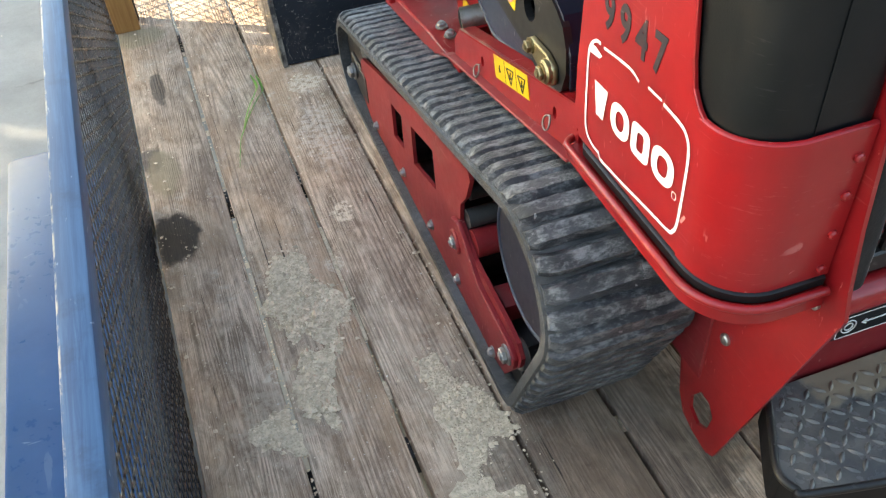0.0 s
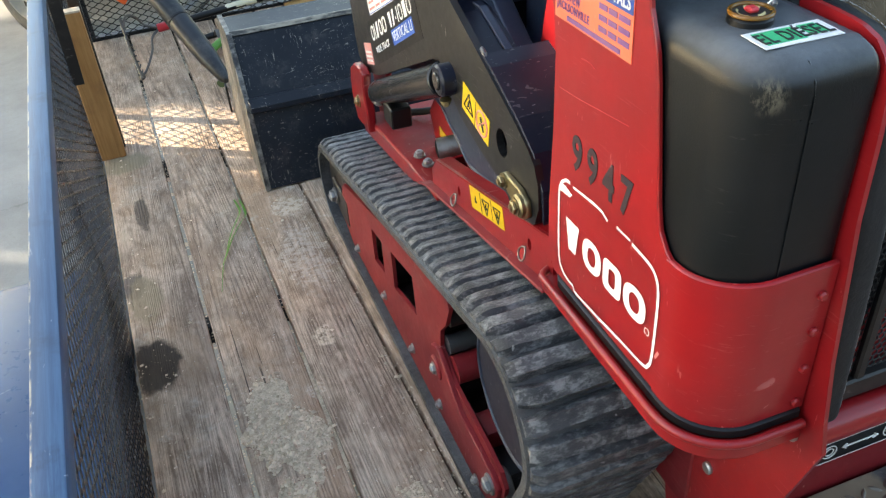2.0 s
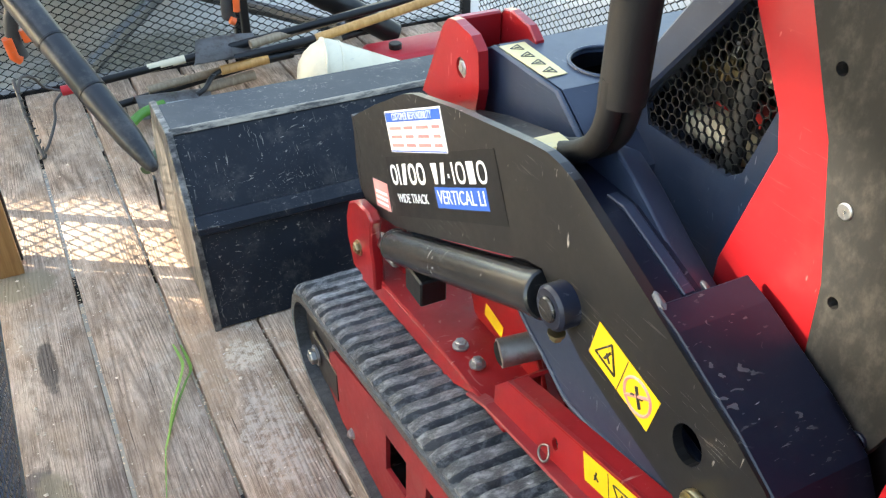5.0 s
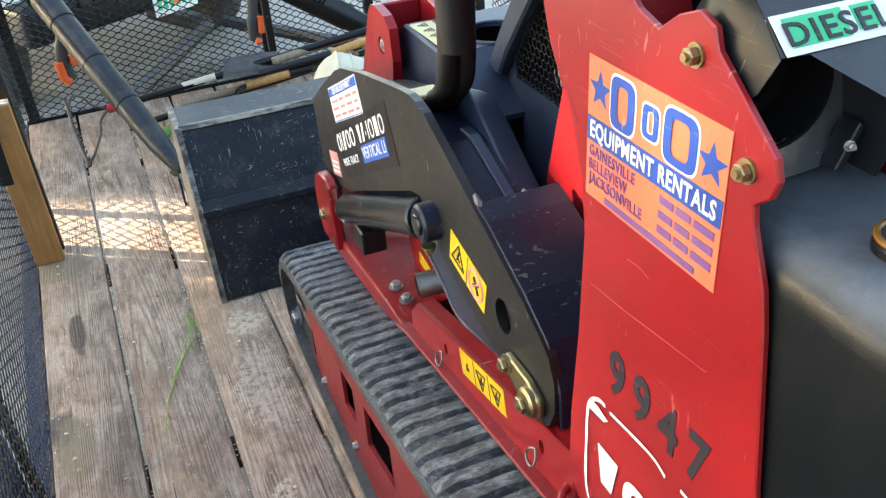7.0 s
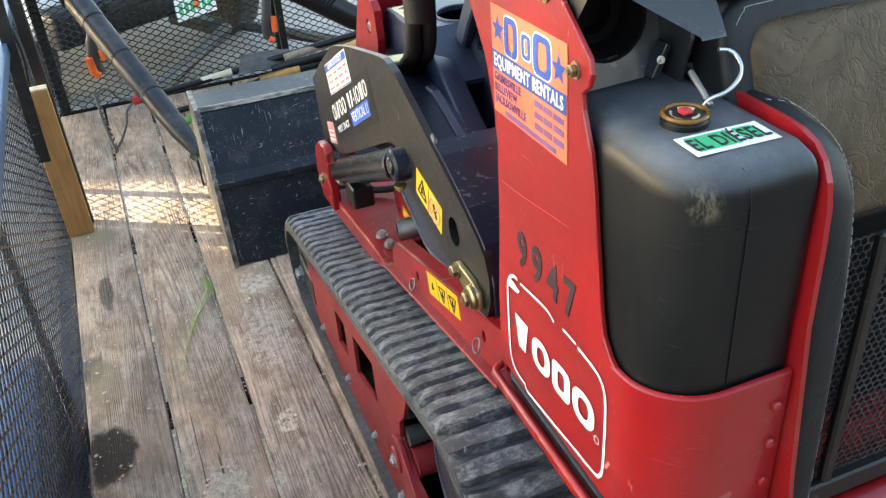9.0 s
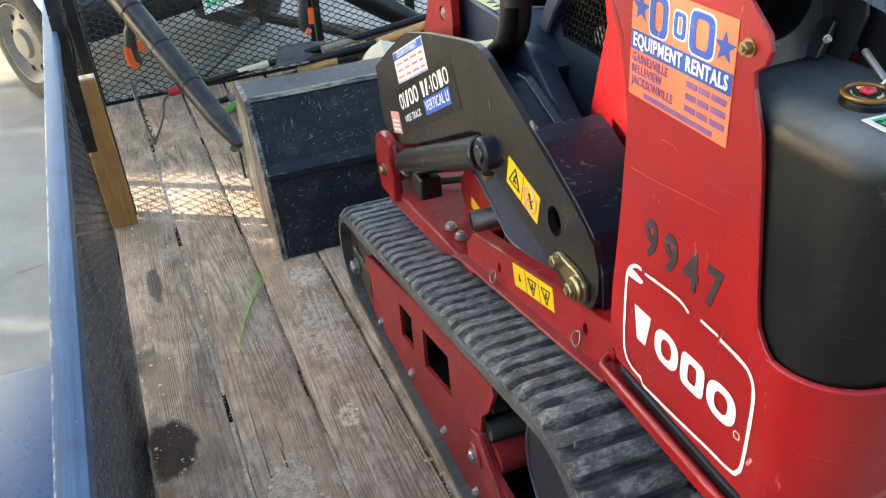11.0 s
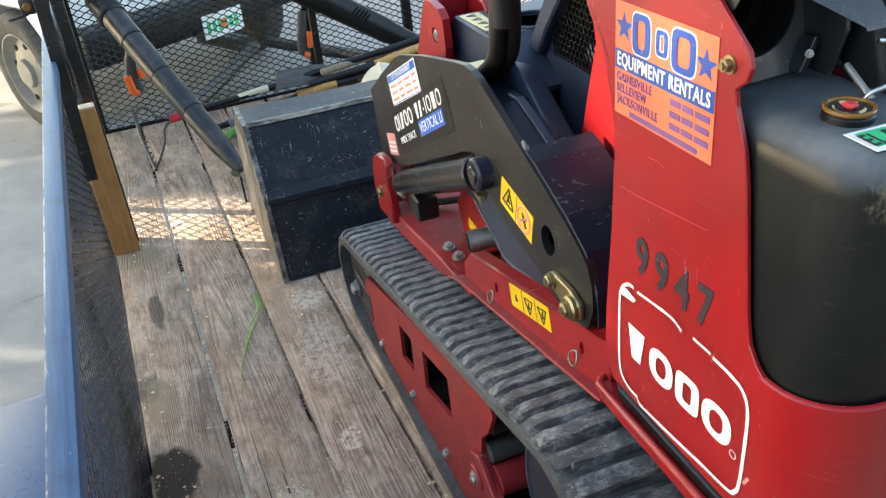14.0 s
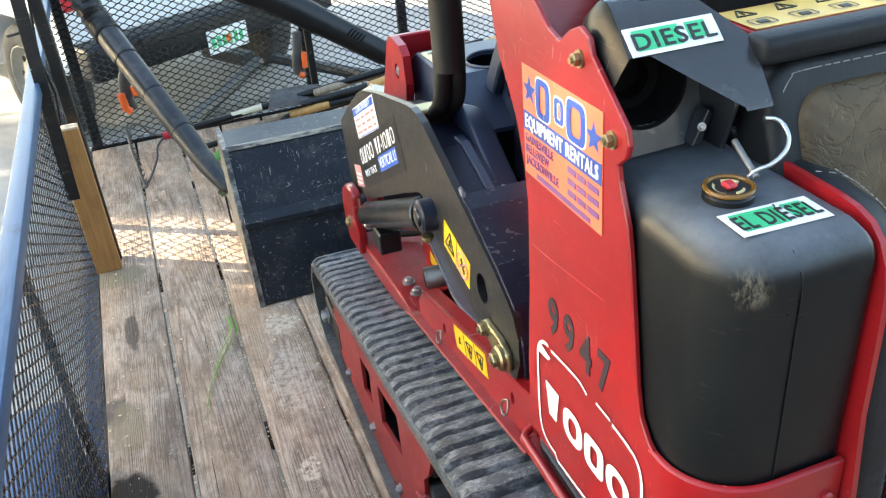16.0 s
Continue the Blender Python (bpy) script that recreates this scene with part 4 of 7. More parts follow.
def track(x0, x1, label):
    line = hull_loop(CIRCLES)
    n = len(line)
    own = bmesh.new()
    rings = []
    for i in range(n):
        t = (line[(i + 1) % n] - line[i - 1]).normalized()
        nrm = Vector((t.y, -t.x))
        q = []
        for x, o in ((x0, -0.004), (x0 + 0.006, 0.0), (x1 - 0.006, 0.0), (x1, -0.004), (x1, -0.020), (x0, -0.020)):
            p = line[i] + nrm * o
            q.append(own.verts.new((x, p.x, p.y)))
        rings.append(q)
    for i in range(n):
        a, b = rings[i], rings[(i + 1) % n]
        for k in range(6):
            own.faces.new((a[k], a[(k + 1) % 6], b[(k + 1) % 6], b[k]))
    belt = mpart("track_belt", own, BELT_RUBBER, label, 50)
    # tread bars: two staggered halves with tapered flanks, in a few worn shapes
    w = x1 - x0
    shapes = []
    for seed in range(9):
        lug = bmesh.new()

        def bar(xa, xb, y, half, top):
            sec = [(-half, -0.002), (-top, LUG), (top, LUG), (half, -0.002)]
            prev = None
            for j, (f, s, o) in enumerate(((0.0, 0.35, -0.25), (0.08, 0.92, -0.05), (0.18, 1, 0), (0.28, 1, 0), (0.34, 0.94, 0), (0.44, 1, 0), (0.56, 1, 0), (0.68, 1, 0), (0.78, 0.95, 0), (0.84, 1, 0), (0.95, 0.97, 0), (1.0, 0.8, 0))):
                x = xa + (xb - xa) * f
                wob = 0.0022 * noise.noise(Vector((x * 38, seed * 5.3, y * 90))) + 0.0034 * noise.noise(Vector((round(f * 3.2) * 3.7, seed * 8.3, y * 50 + 4.0)))
                fat = 1 + 0.14 * noise.noise(Vector((x * 55, seed * 3.1 + 7, 0.5)))
                low = 1 - 0.10 * max(0, noise.noise(Vector((x * 70, seed * 9.7, 2.0))))
                cur = [lug.verts.new((x, y + wob + o * half + a * (0.8 + 0.2 * s) * (fat if h > 0 else 1), h * s * low if h > 0 else h)) for a, h in sec]
                if prev:
                    for k in range(3):
                        lug.faces.new((prev[k], prev[k + 1], cur[k + 1], cur[k]))
                else:
                    lug.faces.new(cur)
                prev = cur
            lug.faces.new(prev)
        bar(0.004, w * 0.62, 0.0, 0.0176, 0.0118)
        bar(w - 0.004, w * 0.60, 0.0045, 0.0170, 0.0112)
        shapes.append(mesh_of("tread_bar", lug, RUBBER, 40))
    total = sum((line[(i + 1) % n] - line[i]).length for i in range(n))
    count = round(total / 0.0405)
    rg = random.Random(3)
    acc, k, nxt = 0.0, 0, 0.0
    for i in range(n):
        a, b = line[i], line[(i + 1) % n]
        d = (b - a).length
        while k < count and acc + d >= nxt:
            p = a + (b - a) * ((nxt - acc) / d)
            t = (line[(i + 2) % n] - line[i - 1]).normalized()
            nrm = Vector((t.y, -t.x))
            ob = new("tread_bar", shapes[rg.randrange(9)])
            ob.parent = belt
            m = Matrix(((1, 0, 0, x0 - PX), (0, t.x, nrm.x, p.x - PY), (0, t.y, nrm.y, p.y), (0, 0, 0, 1)))
            ob.matrix_local = m @ pose(0, 0, 0, 0, 0, rg.uniform(-1.1, 1.1))
            k += 1
            nxt = k * total / count
        acc += d
    return belt


track(TX0, TX1, "wide dusty black rubber track belt")
track(1.22, 1.48, "")

# track frame: plate with two cut-outs, folded top flange, tension arm
PLX = 0.421
frame_out = [(1.885, 0.215), (1.78, 0.245), (1.455, 0.338), (1.44, 0.352), (1.10, 0.418), (1.093, 0.40), (1.118, 0.345), (1.152, 0.305), (1.16, 0.26), (1.12, 0.235),
             (1.085, 0.218), (0.935, 0.208), (0.885, 0.200), (0.866, 0.178), (0.872, 0.150), (0.945, 0.048), (1.0, 0.036), (1.86, 0.040), (1.93, 0.075), (1.925, 0.14), (1.91, 0.19)]
slot_a = [(1.622, 0.240), (1.537, 0.258), (1.541, 0.166), (1.626, 0.147)]
slot_b = [(1.462, 0.280), (1.312, 0.318), (1.306, 0.222), (1.466, 0.177)]
tf = mpart("track_frame", plate(frame_out, PLX, PLX + 0.008, "x", (slot_a, slot_b)), RED_DULL, "dull scuffed red track frame plate")
mpart("flange", plate([(1.44, 0.352), (1.10, 0.418), (1.10, 0.412), (1.44, 0.346)], PLX, PLX + 0.05, "x"), RED_DULL, "", None, tf)
mpart("tension_arm", plate([(1.19, 0.245), (1.155, 0.262), (1.125, 0.245), (1.05, 0.19), (0.90, 0.182), (0.878, 0.165), (0.885, 0.135), (0.93, 0.105), (1.02, 0.135), (1.17, 0.165), (1.205, 0.20)],
                           PLX - 0.010, PLX + 0.002, "x", (), 0.002), RED_DULL, "", 35)
mpart("boss", rod((PLX - 0.016, 1.163, 0.205), (PLX - 0.002, 1.163, 0.205), 0.026, 20, None, 0.003), RED_DULL, "", 35)
mpart("bolt", hex_bolt((PLX - 0.015, 1.163, 0.205), (-1, 0, 0), 0.011, 0.006), STEEL, "", 30)
mpart("bolt", hex_bolt((PLX - 0.010, 0.907, 0.152), (-1, 0, 0), 0.015, 0.012), STEEL, "", 30)
mpart("bolt", hex_bolt((PLX - 0.010, 0.975, 0.085), (-1, 0, 0), 0.009, 0.008), STEEL, "", 30)
for y, z in ((1.193, 0.070), (1.362, 0.082), (1.565, 0.082), (1.80, 0.066)):
    mpart("bolt", hex_bolt((PLX, y, z), (-1, 0, 0), 0.009, 0.008), STEEL, "", 30)
mpart("idler_bolt", hex_bolt((PLX - 0.004, 1.985, 0.125), (-1, 0, 0), 0.017, 0.016), STEEL, "large steel idler bolt", 30)
mpart("idler_bracket", box(PLX - 0.002, PLX + 0.02, 1.87, 2.02, 0.085, 0.165, 0.004), STEEL_BLACK)
# wheels inside the belt
mpart("idler_wheel", rod((0.428, 1.985, 0.142), (0.63, 1.985, 0.142), 0.105, 36, None, 0.01), STEEL_BLACK, "", 40)
sp = mpart("sprocket", lathe((0.440, 0.886, 0.367), (1, 0, 0), [(0.0, 0.124), (0.0, 0.1275), (0.180, 0.1275), (0.180, 0.112), (0.075, 0.111), (0.068, 0.060), (0.060, 0.060), (0.062, 0.114), (0.002, 0.1215)], 44), NAVY, "dark dished drive sprocket", 40)
# ring in a paler blue than the sprocket
mpart("rim", sweep([(0.441, 0.886 + 0.1225 * math.cos(a), 0.367 + 0.1225 * math.sin(a)) for a in (2 * math.pi * k / 44 for k in range(45))], 0.0042, 8), MAST, "paler blue-grey wheel rim", 60, sp)
mpart("hub", rod((0.470, 0.886, 0.367), (0.60, 0.886, 0.367), 0.055, 24, None, 0.004), NAVY, "", 40, sp)
for k in range(6):
    a = k * math.pi / 3
    mpart("bolt", hex_bolt((0.5005, 0.886 + 0.085 * math.cos(a), 0.367 + 0.085 * math.sin(a)), (-1, 0, 0), 0.007, 0.006), STEEL, "", 30, sp)
for y in (0.925, 1.22, 1.44, 1.66):
    mpart("roller", rod((0.435, y, 0.078), (0.62, y, 0.078), 0.040, 28, None, 0.006), STEEL_BLACK, "", 40)
mpart("cross_tube", rod((0.431, 1.117, 0.230), (0.62, 1.117, 0.230), 0.028, 24), RED_DULL, "scraped red cross tube", 40)
mpart("cross_tube", rod((0.431, 1.148, 0.268), (0.62, 1.148, 0.268), 0.019, 20), GREY_PLASTIC, "dusty grey cross tube", 40)
mpart("cross_tube", rod((0.431, 1.135, 0.345), (0.62, 1.135, 0.345), 0.018, 16), STEEL_BLACK, "", 40)
mpart("motor_mount", box(0.440, 0.60, 0.985, 1.045, 0.140, 0.182, 0.004, 2), RED_DULL, "chipped red motor mount", 40)
mpart("motor_foot", box(0.436, 0.60, 0.935, 1.010, 0.092, 0.118, 0.004, 2), GREY_PLASTIC, "", 40)
mpart("washer", rod((PLX + 0.003, 0.900, 0.150), (PLX + 0.022, 0.900, 0.150), 0.030, 24, None, 0.003), GREY_STEEL, "large grey spacer washer", 40)
mpart("inner_frame", box(0.60, 0.63, 0.95, 1.90, 0.03, 0.24, 0.003), RED_DULL)
mpart("inner_frame", box(0.60, 0.63, 1.05, 1.75, 0.24, 0.33, 0.003), RED_DULL)

# main chassis, closed box between the tracks
mpart("chassis", plate([(0.70, 0.20), (0.70, 0.60), (1.42, 0.46), (1.95, 0.34), (1.95, 0.18)], 0.66, 1.215, "x", (), 0.006), RED_DULL)
# side channel above the track with top and bottom flanges
ch = [(1.412, 0.508), (0.905, 0.640), (0.905, 0.552), (1.32, 0.462), (1.445, 0.437), (1.445, 0.470)]
hole1 = ring_points(1.290, 0.503, 0.007, 10, 0.011)
hole2 = ring_points(0.985, 0.580, 0.007, 10, 0.011)
side_ch = mpart("side_channel", plate(ch, 0.524, 0.530, "x", (hole1, hole2)), RED, "red steel side channel")
mpart("flange", plate([(1.412, 0.508), (0.905, 0.640), (0.905, 0.634), (1.412, 0.502)], 0.524, 0.556, "x", (), 0.002), RED_MATTE, "", None, side_ch)
mpart("end_plate", plate([(1.408, 0.508), (1.445, 0.470), (1.445, 0.437), (1.44, 0.437), (1.44, 0.468), (1.404, 0.505)], 0.526, 0.60, "x"), RED, "", None, side_ch)
mpart("lower_lip", plate([(1.50, 0.414), (1.445, 0.437), (0.905, 0.552), (0.905, 0.546), (1.445, 0.431), (1.50, 0.408)], 0.506, 0.530, "x", (), 0.002), RED_DULL, "", None, side_ch)
# front deck plate and skirt
mpart("front_plate", plate([(1.40, 0.428), (1.60, 0.416), (1.93, 0.372), (1.95, 0.362), (1.95, 0.354), (1.60, 0.406), (1.40, 0.418)], 0.515, 0.86, "x", (), 0.002), RED_MATTE, "red front deck plate with chipped dirt")
mpart("skirt", plate([(1.47, 0.425), (1.60, 0.412), (1.95, 0.360), (1.95, 0.318), (1.565, 0.376)], 0.514, 0.521, "x", (), 0.001), RED)
mpart("upstand", plate([(1.44, 0.42), (1.66, 0.41), (1.69, 0.47), (1.62, 0.56), (1.50, 0.52)], 0.608, 0.618, "x", (), 0.002), RED)
mpart("decal", print_quad(face_left(0.6075, 1.596, 0.446, -8), 0.058, 0.026), YELLOW, "small yellow warning decal")
for y, z in ((1.592, 0.424), (1.535, 0.432)):
    mpart("bolt", hex_bolt((0.545, y, z - 0.006), (0, 0, 1), 0.0100, 0.011), STEEL, "dull steel bolt", 30)
mpart("pipe_stub", rod((0.553, 1.486, 0.487), (0.66, 1.46, 0.50), 0.0225, 20), GREY_STEEL, "cut grey steel pipe", 40)
# near-black disc over the pipe end stands for the shade inside
mpart("pipe_bore", rod((0.5523, 1.4862, 0.487), (0.5545, 1.486, 0.487), 0.0185, 18), DARK)
# front post with its pivot
post = [(1.850, 0.36), (1.958, 0.352), (1.985, 0.41), (1.984, 0.455), (1.968, 0.492), (1.925, 0.518), (1.870, 0.526), (1.850, 0.514), (1.858, 0.495), (1.862, 0.455), (1.852, 0.42)]
mpart("front_post", plate(post, 0.500, 0.522, "x", (), 0.004), RED, "rounded red hinge post", 40)
mpart("pivot_bolt", hex_bolt((0.500, 1.920, 0.418), (-1, 0, 0), 0.012, 0.008), ZINC, "", 30)
mpart("front_post", plate(post, 0.56, 0.575, "x", (), 0.004), RED, "", 40)

# lift cylinder
c0, c1 = Vector((0.530, 1.815, 0.480)), Vector((0.530, 1.352, 0.704))
d = (c1 - c0).normalized()
cyl = mpart("lift_cylinder", rod(c0, c1, 0.0310, 32, None, 0.004), CYLINDER, "worn black hydraulic lift cylinder", 40)
mpart("end_cap", rod(c1 - d * 0.014, c1 + d * 0.006, 0.0328, 32, None, 0.003), CYLINDER, "", 40, cyl)
mpart("rod_end", rod(c0 - d * 0.10, c0, 0.016, 18), BRIGHT, "", 40, cyl)
mpart("valve_block", box(0.512, 0.560, 1.672, 1.735, 0.450, 0.500, 0.003), BLACK_PLASTIC, "", None, cyl)
mpart("fitting", rod((0.515, 1.775, 0.475), (0.515, 1.81, 0.468), 0.011, 12, None, 0.002), BRIGHT, "", 40, cyl)
mpart("hose", sweep(spline([(0.55, 1.82, 0.45), (0.56, 1.86, 0.42), (0.60, 1.84, 0.40), (0.66, 1.78, 0.42)]), 0.009, 10), HOSE, "", 50, cyl)
pin = mpart("pin", rod((0.500, 1.303, 0.727), (0.56, 1.303, 0.727), 0.0285, 26, None, 0.004), NAVY, "black pivot pin", 40)
mpart("bolt", rod((0.496, 1.303, 0.727), (0.502, 1.303, 0.727), 0.016, 18, None, 0.002), CYLINDER, "", 40, pin)
mpart("grease_nut", hex_bolt((0.512, 1.298, 0.692), (0, 0, -1), 0.008, 0.010), ZINC, "", 30, pin)

# loader arm: outer plate, inner plate, webs, cover
arm_out = [(1.985, 0.655), (1.885, 0.720), (1.767, 0.790), (1.726, 0.808), (1.60, 0.842), (1.48, 0.868), (1.404, 0.884), (1.372, 0.889), (1.346, 0.888), (1.318, 0.882), (1.289, 0.870), (1.235, 0.848),
           (1.135, 0.806), (1.037, 0.764), (0.995, 0.742), (0.974, 0.726), (0.960, 0.696), (0.958, 0.660), (0.970, 0.628), (0.99, 0.606), (1.015, 0.596), (1.04, 0.606), (1.10, 0.632),
           (1.20, 0.652), (1.268, 0.672), (1.30, 0.690), (1.33, 0.715), (1.36, 0.738), (1.40, 0.726), (1.435, 0.708), (1.755, 0.550), (1.803, 0.530), (1.92, 0.494), (1.955, 0.515), (1.965, 0.560), (1.955, 0.60)]
AX = 0.526
arm = mpart("loader_arm", plate(arm_out, AX, AX + 0.012, "x", (ring_points(1.088, 0.706, 0.021, 20, 0.024),), 0.0), ARM_BLACK, "satin black steel loader arm with scuffed brown dust")
# bent nose of the arm with its slot
mpart("arm_nose", plate([(1.985, 0.655), (1.955, 0.60), (1.965, 0.56), (1.955, 0.515), (1.965, 0.515), (1.98, 0.56), (1.985, 0.62), (1.995, 0.655)], AX, AX + 0.05, "x", (), 0.001), ARM_BLACK, "", None, arm)
inner = [(1.95, 0.64), (1.78, 0.74), (1.60, 0.80), (1.42, 0.850), (1.39, 0.84), (1.36, 0.64), (1.45, 0.69), (1.76, 0.54), (1.92, 0.49)]
mpart("inner_plate", plate(inner, 0.606, 0.620, "x", (), 0.003), MAST, "", None, arm)
# broad rounded inner wall whose top falls away towards the engine
wall_top = [(1.408, 0.800), (1.402, 0.862), (1.388, 0.880), (1.357, 0.886), (1.318, 0.868), (1.285, 0.848), (1.250, 0.826), (1.215, 0.806), (1.175, 0.788), (1.10, 0.757), (1.0, 0.715)]
b = plate(wall_top + [(0.985, 0.62), (1.02, 0.59), (1.10, 0.60), (1.22, 0.60), (1.36, 0.64), (1.40, 0.70)], 0.604, 0.648, "x", (), 0.006, None, 3)
for v in b.verts:
    if v.co.z > 0.73:
        v.co.z -= (v.co.x - 0.604) * 0.42 * min(1, (v.co.z - 0.73) / 0.05)
mpart("inner_wall", b, MAST, "blue-black rounded inner arm wall", 40, arm)
mpart("fold_strip", plate([(1.33, 0.838), (1.33, 0.844), (1.30, 0.845), (1.22, 0.817), (1.185, 0.804), (1.185, 0.798), (1.22, 0.809), (1.30, 0.837)], 0.582, 0.597, "x", (), 0.0015), MAST, "", None, arm)
mpart("bottom_web", plate([(1.04, 0.600), (1.20, 0.636), (1.30, 0.676), (1.36, 0.715), (1.355, 0.722), (1.295, 0.684), (1.20, 0.644), (1.04, 0.608)], AX + 0.010, 0.615, "x"), NAVY, "", None, arm)
link = [(1.50, 0.63), (1.481, 0.602), (1.45, 0.600), (1.418, 0.584), (1.387, 0.573), (1.357, 0.558), (1.32, 0.541), (1.269, 0.543), (1.212, 0.556), (1.10, 0.580), (1.02, 0.592),
        (1.0, 0.62), (1.10, 0.66), (1.30, 0.71), (1.40, 0.70), (1.48, 0.665)]
lap = mpart("lower_link", plate(link, 0.557, 0.568, "x", (), 0.002), MAST, "blue-black lower link plate", None, arm)
mpart("link_rim", sweep(spline([(0.5575, y, z) for y, z in link[1:11]], 4), 0.0042, 8), MAST, "", 60, lap)
mpart("front_web", plate([(1.955, 0.64), (1.77, 0.755), (1.60, 0.812), (1.42, 0.856), (1.42, 0.849), (1.60, 0.804), (1.77, 0.747), (1.95, 0.632)], AX + 0.010, 0.614, "x"), ARM_BLACK, "", None, arm)
mpart("trough", plate([(1.40, 0.842), (1.30, 0.840), (1.22, 0.812), (1.12, 0.778), (1.12, 0.770), (1.22, 0.804), (1.30, 0.832), (1.40, 0.834)], AX + 0.010, 0.606, "x"), NAVY, "", None, arm)
# welded cover over the rear of the arm
top = [(1.168, 0.822), (1.135, 0.812), (1.04, 0.770), (0.985, 0.738), (0.955, 0.690), (0.95, 0.64)]
pts = [(y + 0.003, z - 0.008) for y, z in reversed(top)]
mpart("cover", plate(top + pts, AX + 0.004, 0.645, "x", (), 0.0015), NAVY, "dark welded cover plate", None, arm)
mpart("gusset", plate([(1.168, 0.822), (1.168, 0.70), (0.96, 0.62), (0.955, 0.69), (0.985, 0.738), (1.04, 0.770)], 0.636, 0.645, "x", (), 0.001), NAVY, "", None, arm)
# weld beads
rg = random.Random(8)
for x, y, z in ((AX + 0.009, 1.172, 0.824), (0.607, 1.182, 0.806)):
    own = bmesh.new()
    bmesh.ops.create_icosphere(own, subdivisions=3, radius=1.0)
    for v in own.verts:
        s = 1 + 0.35 * noise.noise(v.co * 2.2 + Vector((x * 50, 0, 0)))
        v.co = Vector((x + v.co.x * 0.0045 * s, y - 0.002 + v.co.y * 0.011 * s, z - 0.002 + v.co.z * 0.005 * s + v.co.y * 0.005))
    mpart("weld", own, WELD, "lumpy grey weld bead", 60, arm)
mpart("cap_plate", box(0.548, 0.592, 1.412, 1.446, 0.857, 0.865, 0.002), CREAM, "", None, arm)
# retainer plate and bolts at the rear pivot
mpart("retainer", plate([(1.074, 0.658), (1.064, 0.670), (1.042, 0.670), (1.008, 0.670), (0.982, 0.660), (0.978, 0.635), (0.996, 0.621), (1.028, 0.634), (1.062, 0.646)], 0.516, 0.526, "x", (), 0.002), ZINC, "yellow zinc pivot retainer", 40)
mpart("bolt", hex_bolt((0.516, 1.058, 0.658), (-1, 0, 0), 0.0095, 0.009), ZINC, "", 30)
mpart("bolt", rod((0.508, 0.999, 0.646), (0.520, 0.999, 0.646), 0.019, 20, None, 0.003), ZINC, "", 35)
mpart("bolt", hex_bolt((0.508, 0.999, 0.646), (-1, 0, 0), 0.011, 0.007), ZINC, "", 30)
# lynch rings on the channel
for y, z in ((1.300, 0.482), (0.995, 0.560)):
    ring = [(0.521 - 0.009 * math.sin(a / 2), y + 0.0105 * math.sin(a), z - 0.002 + 0.011 * math.cos(a)) for a in (2 * math.pi * k / 20 for k in range(21))]
    mpart("pull_ring", sweep(ring, 0.0017, 8), RING_STEEL, "small steel pull ring", 60)

# second arm, far side
mpart("far_arm", plate(arm_out, 1.34, 1.352, "x"), ARM_BLACK)
mpart("far_arm_web", plate([(1.95, 0.64), (1.60, 0.815), (1.40, 0.86), (1.12, 0.78), (0.97, 0.70), (0.97, 0.62), (1.12, 0.62), (1.36, 0.70), (1.76, 0.54), (1.92, 0.50)], 1.25, 1.342, "x"), NAVY)

# mast box, red clevis and label
mast = mpart("mast_box", plate([(1.74, 0.60), (1.74, 0.850), (1.70, 0.872), (1.53, 0.872), (1.42, 0.80), (1.42, 0.55)], 0.640, 0.650, "x", (), 0.003), MAST, "blue-black steel mast box", 40)
# near-black filler stands for the dark inside the mast, under its hole
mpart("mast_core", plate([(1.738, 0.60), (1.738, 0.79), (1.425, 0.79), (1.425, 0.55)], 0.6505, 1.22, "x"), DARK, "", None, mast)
mpart("mast_top", plate([(0.6505, 1.70), (1.22, 1.70), (1.22, 1.53), (0.6505, 1.53)], 0.865, 0.872, "z", (ring_points(0.757, 1.580, 0.053, 36),)), MAST, "", None, mast)
mpart("mast_slope", plate([(1.5295, 0.872), (1.42, 0.80), (1.42, 0.792), (1.5295, 0.864)], 0.6505, 1.22, "x"), MAST, "", None, mast)
mpart("mast_slope", plate([(1.7005, 0.872), (1.74, 0.850), (1.74, 0.60), (1.732, 0.60), (1.732, 0.845), (1.7005, 0.864)], 0.6505, 1.22, "x"), MAST, "", None, mast)
mpart("decal", plate([(0.646, 1.69), (0.688, 1.69), (0.684, 1.570), (0.650, 1.568)], 0.8725, 0.8735, "z"), CREAM, "pale yellow warning strip", None, mast)
for k in range(4):
    cx, cy = 0.667, 1.674 - 0.029 * k
    b = None
    for j in range(3):
        a0, a1 = radians(180 + 120 * j), radians(300 + 120 * j)
        b = sweep([(cx + 0.011 * math.cos(a0), cy + 0.011 * math.sin(a0), 0.8737), (cx + 0.011 * math.cos(a1), cy + 0.011 * math.sin(a1), 0.8737)], 0.0009, 4, True, b)
    b = sweep([(cx - 0.004, cy, 0.8737), (cx + 0.004, cy, 0.8737)], 0.0010, 4, True, b)
    mpart("pictogram", b, BLACK_INK, "", None, mast)
mpart("hole_rim", sweep([(0.757 + 0.054 * math.cos(a), 1.580 + 0.054 * math.sin(a), 0.873) for a in (2 * math.pi * k / 36 for k in range(37))], 0.003, 8), MAST, "", 60, mast)
clevis = [(1.862, 0.742), (1.79, 0.876), (1.772, 0.894), (1.75, 0.898), (1.70, 0.892), (1.678, 0.876), (1.672, 0.82), (1.69, 0.74)]
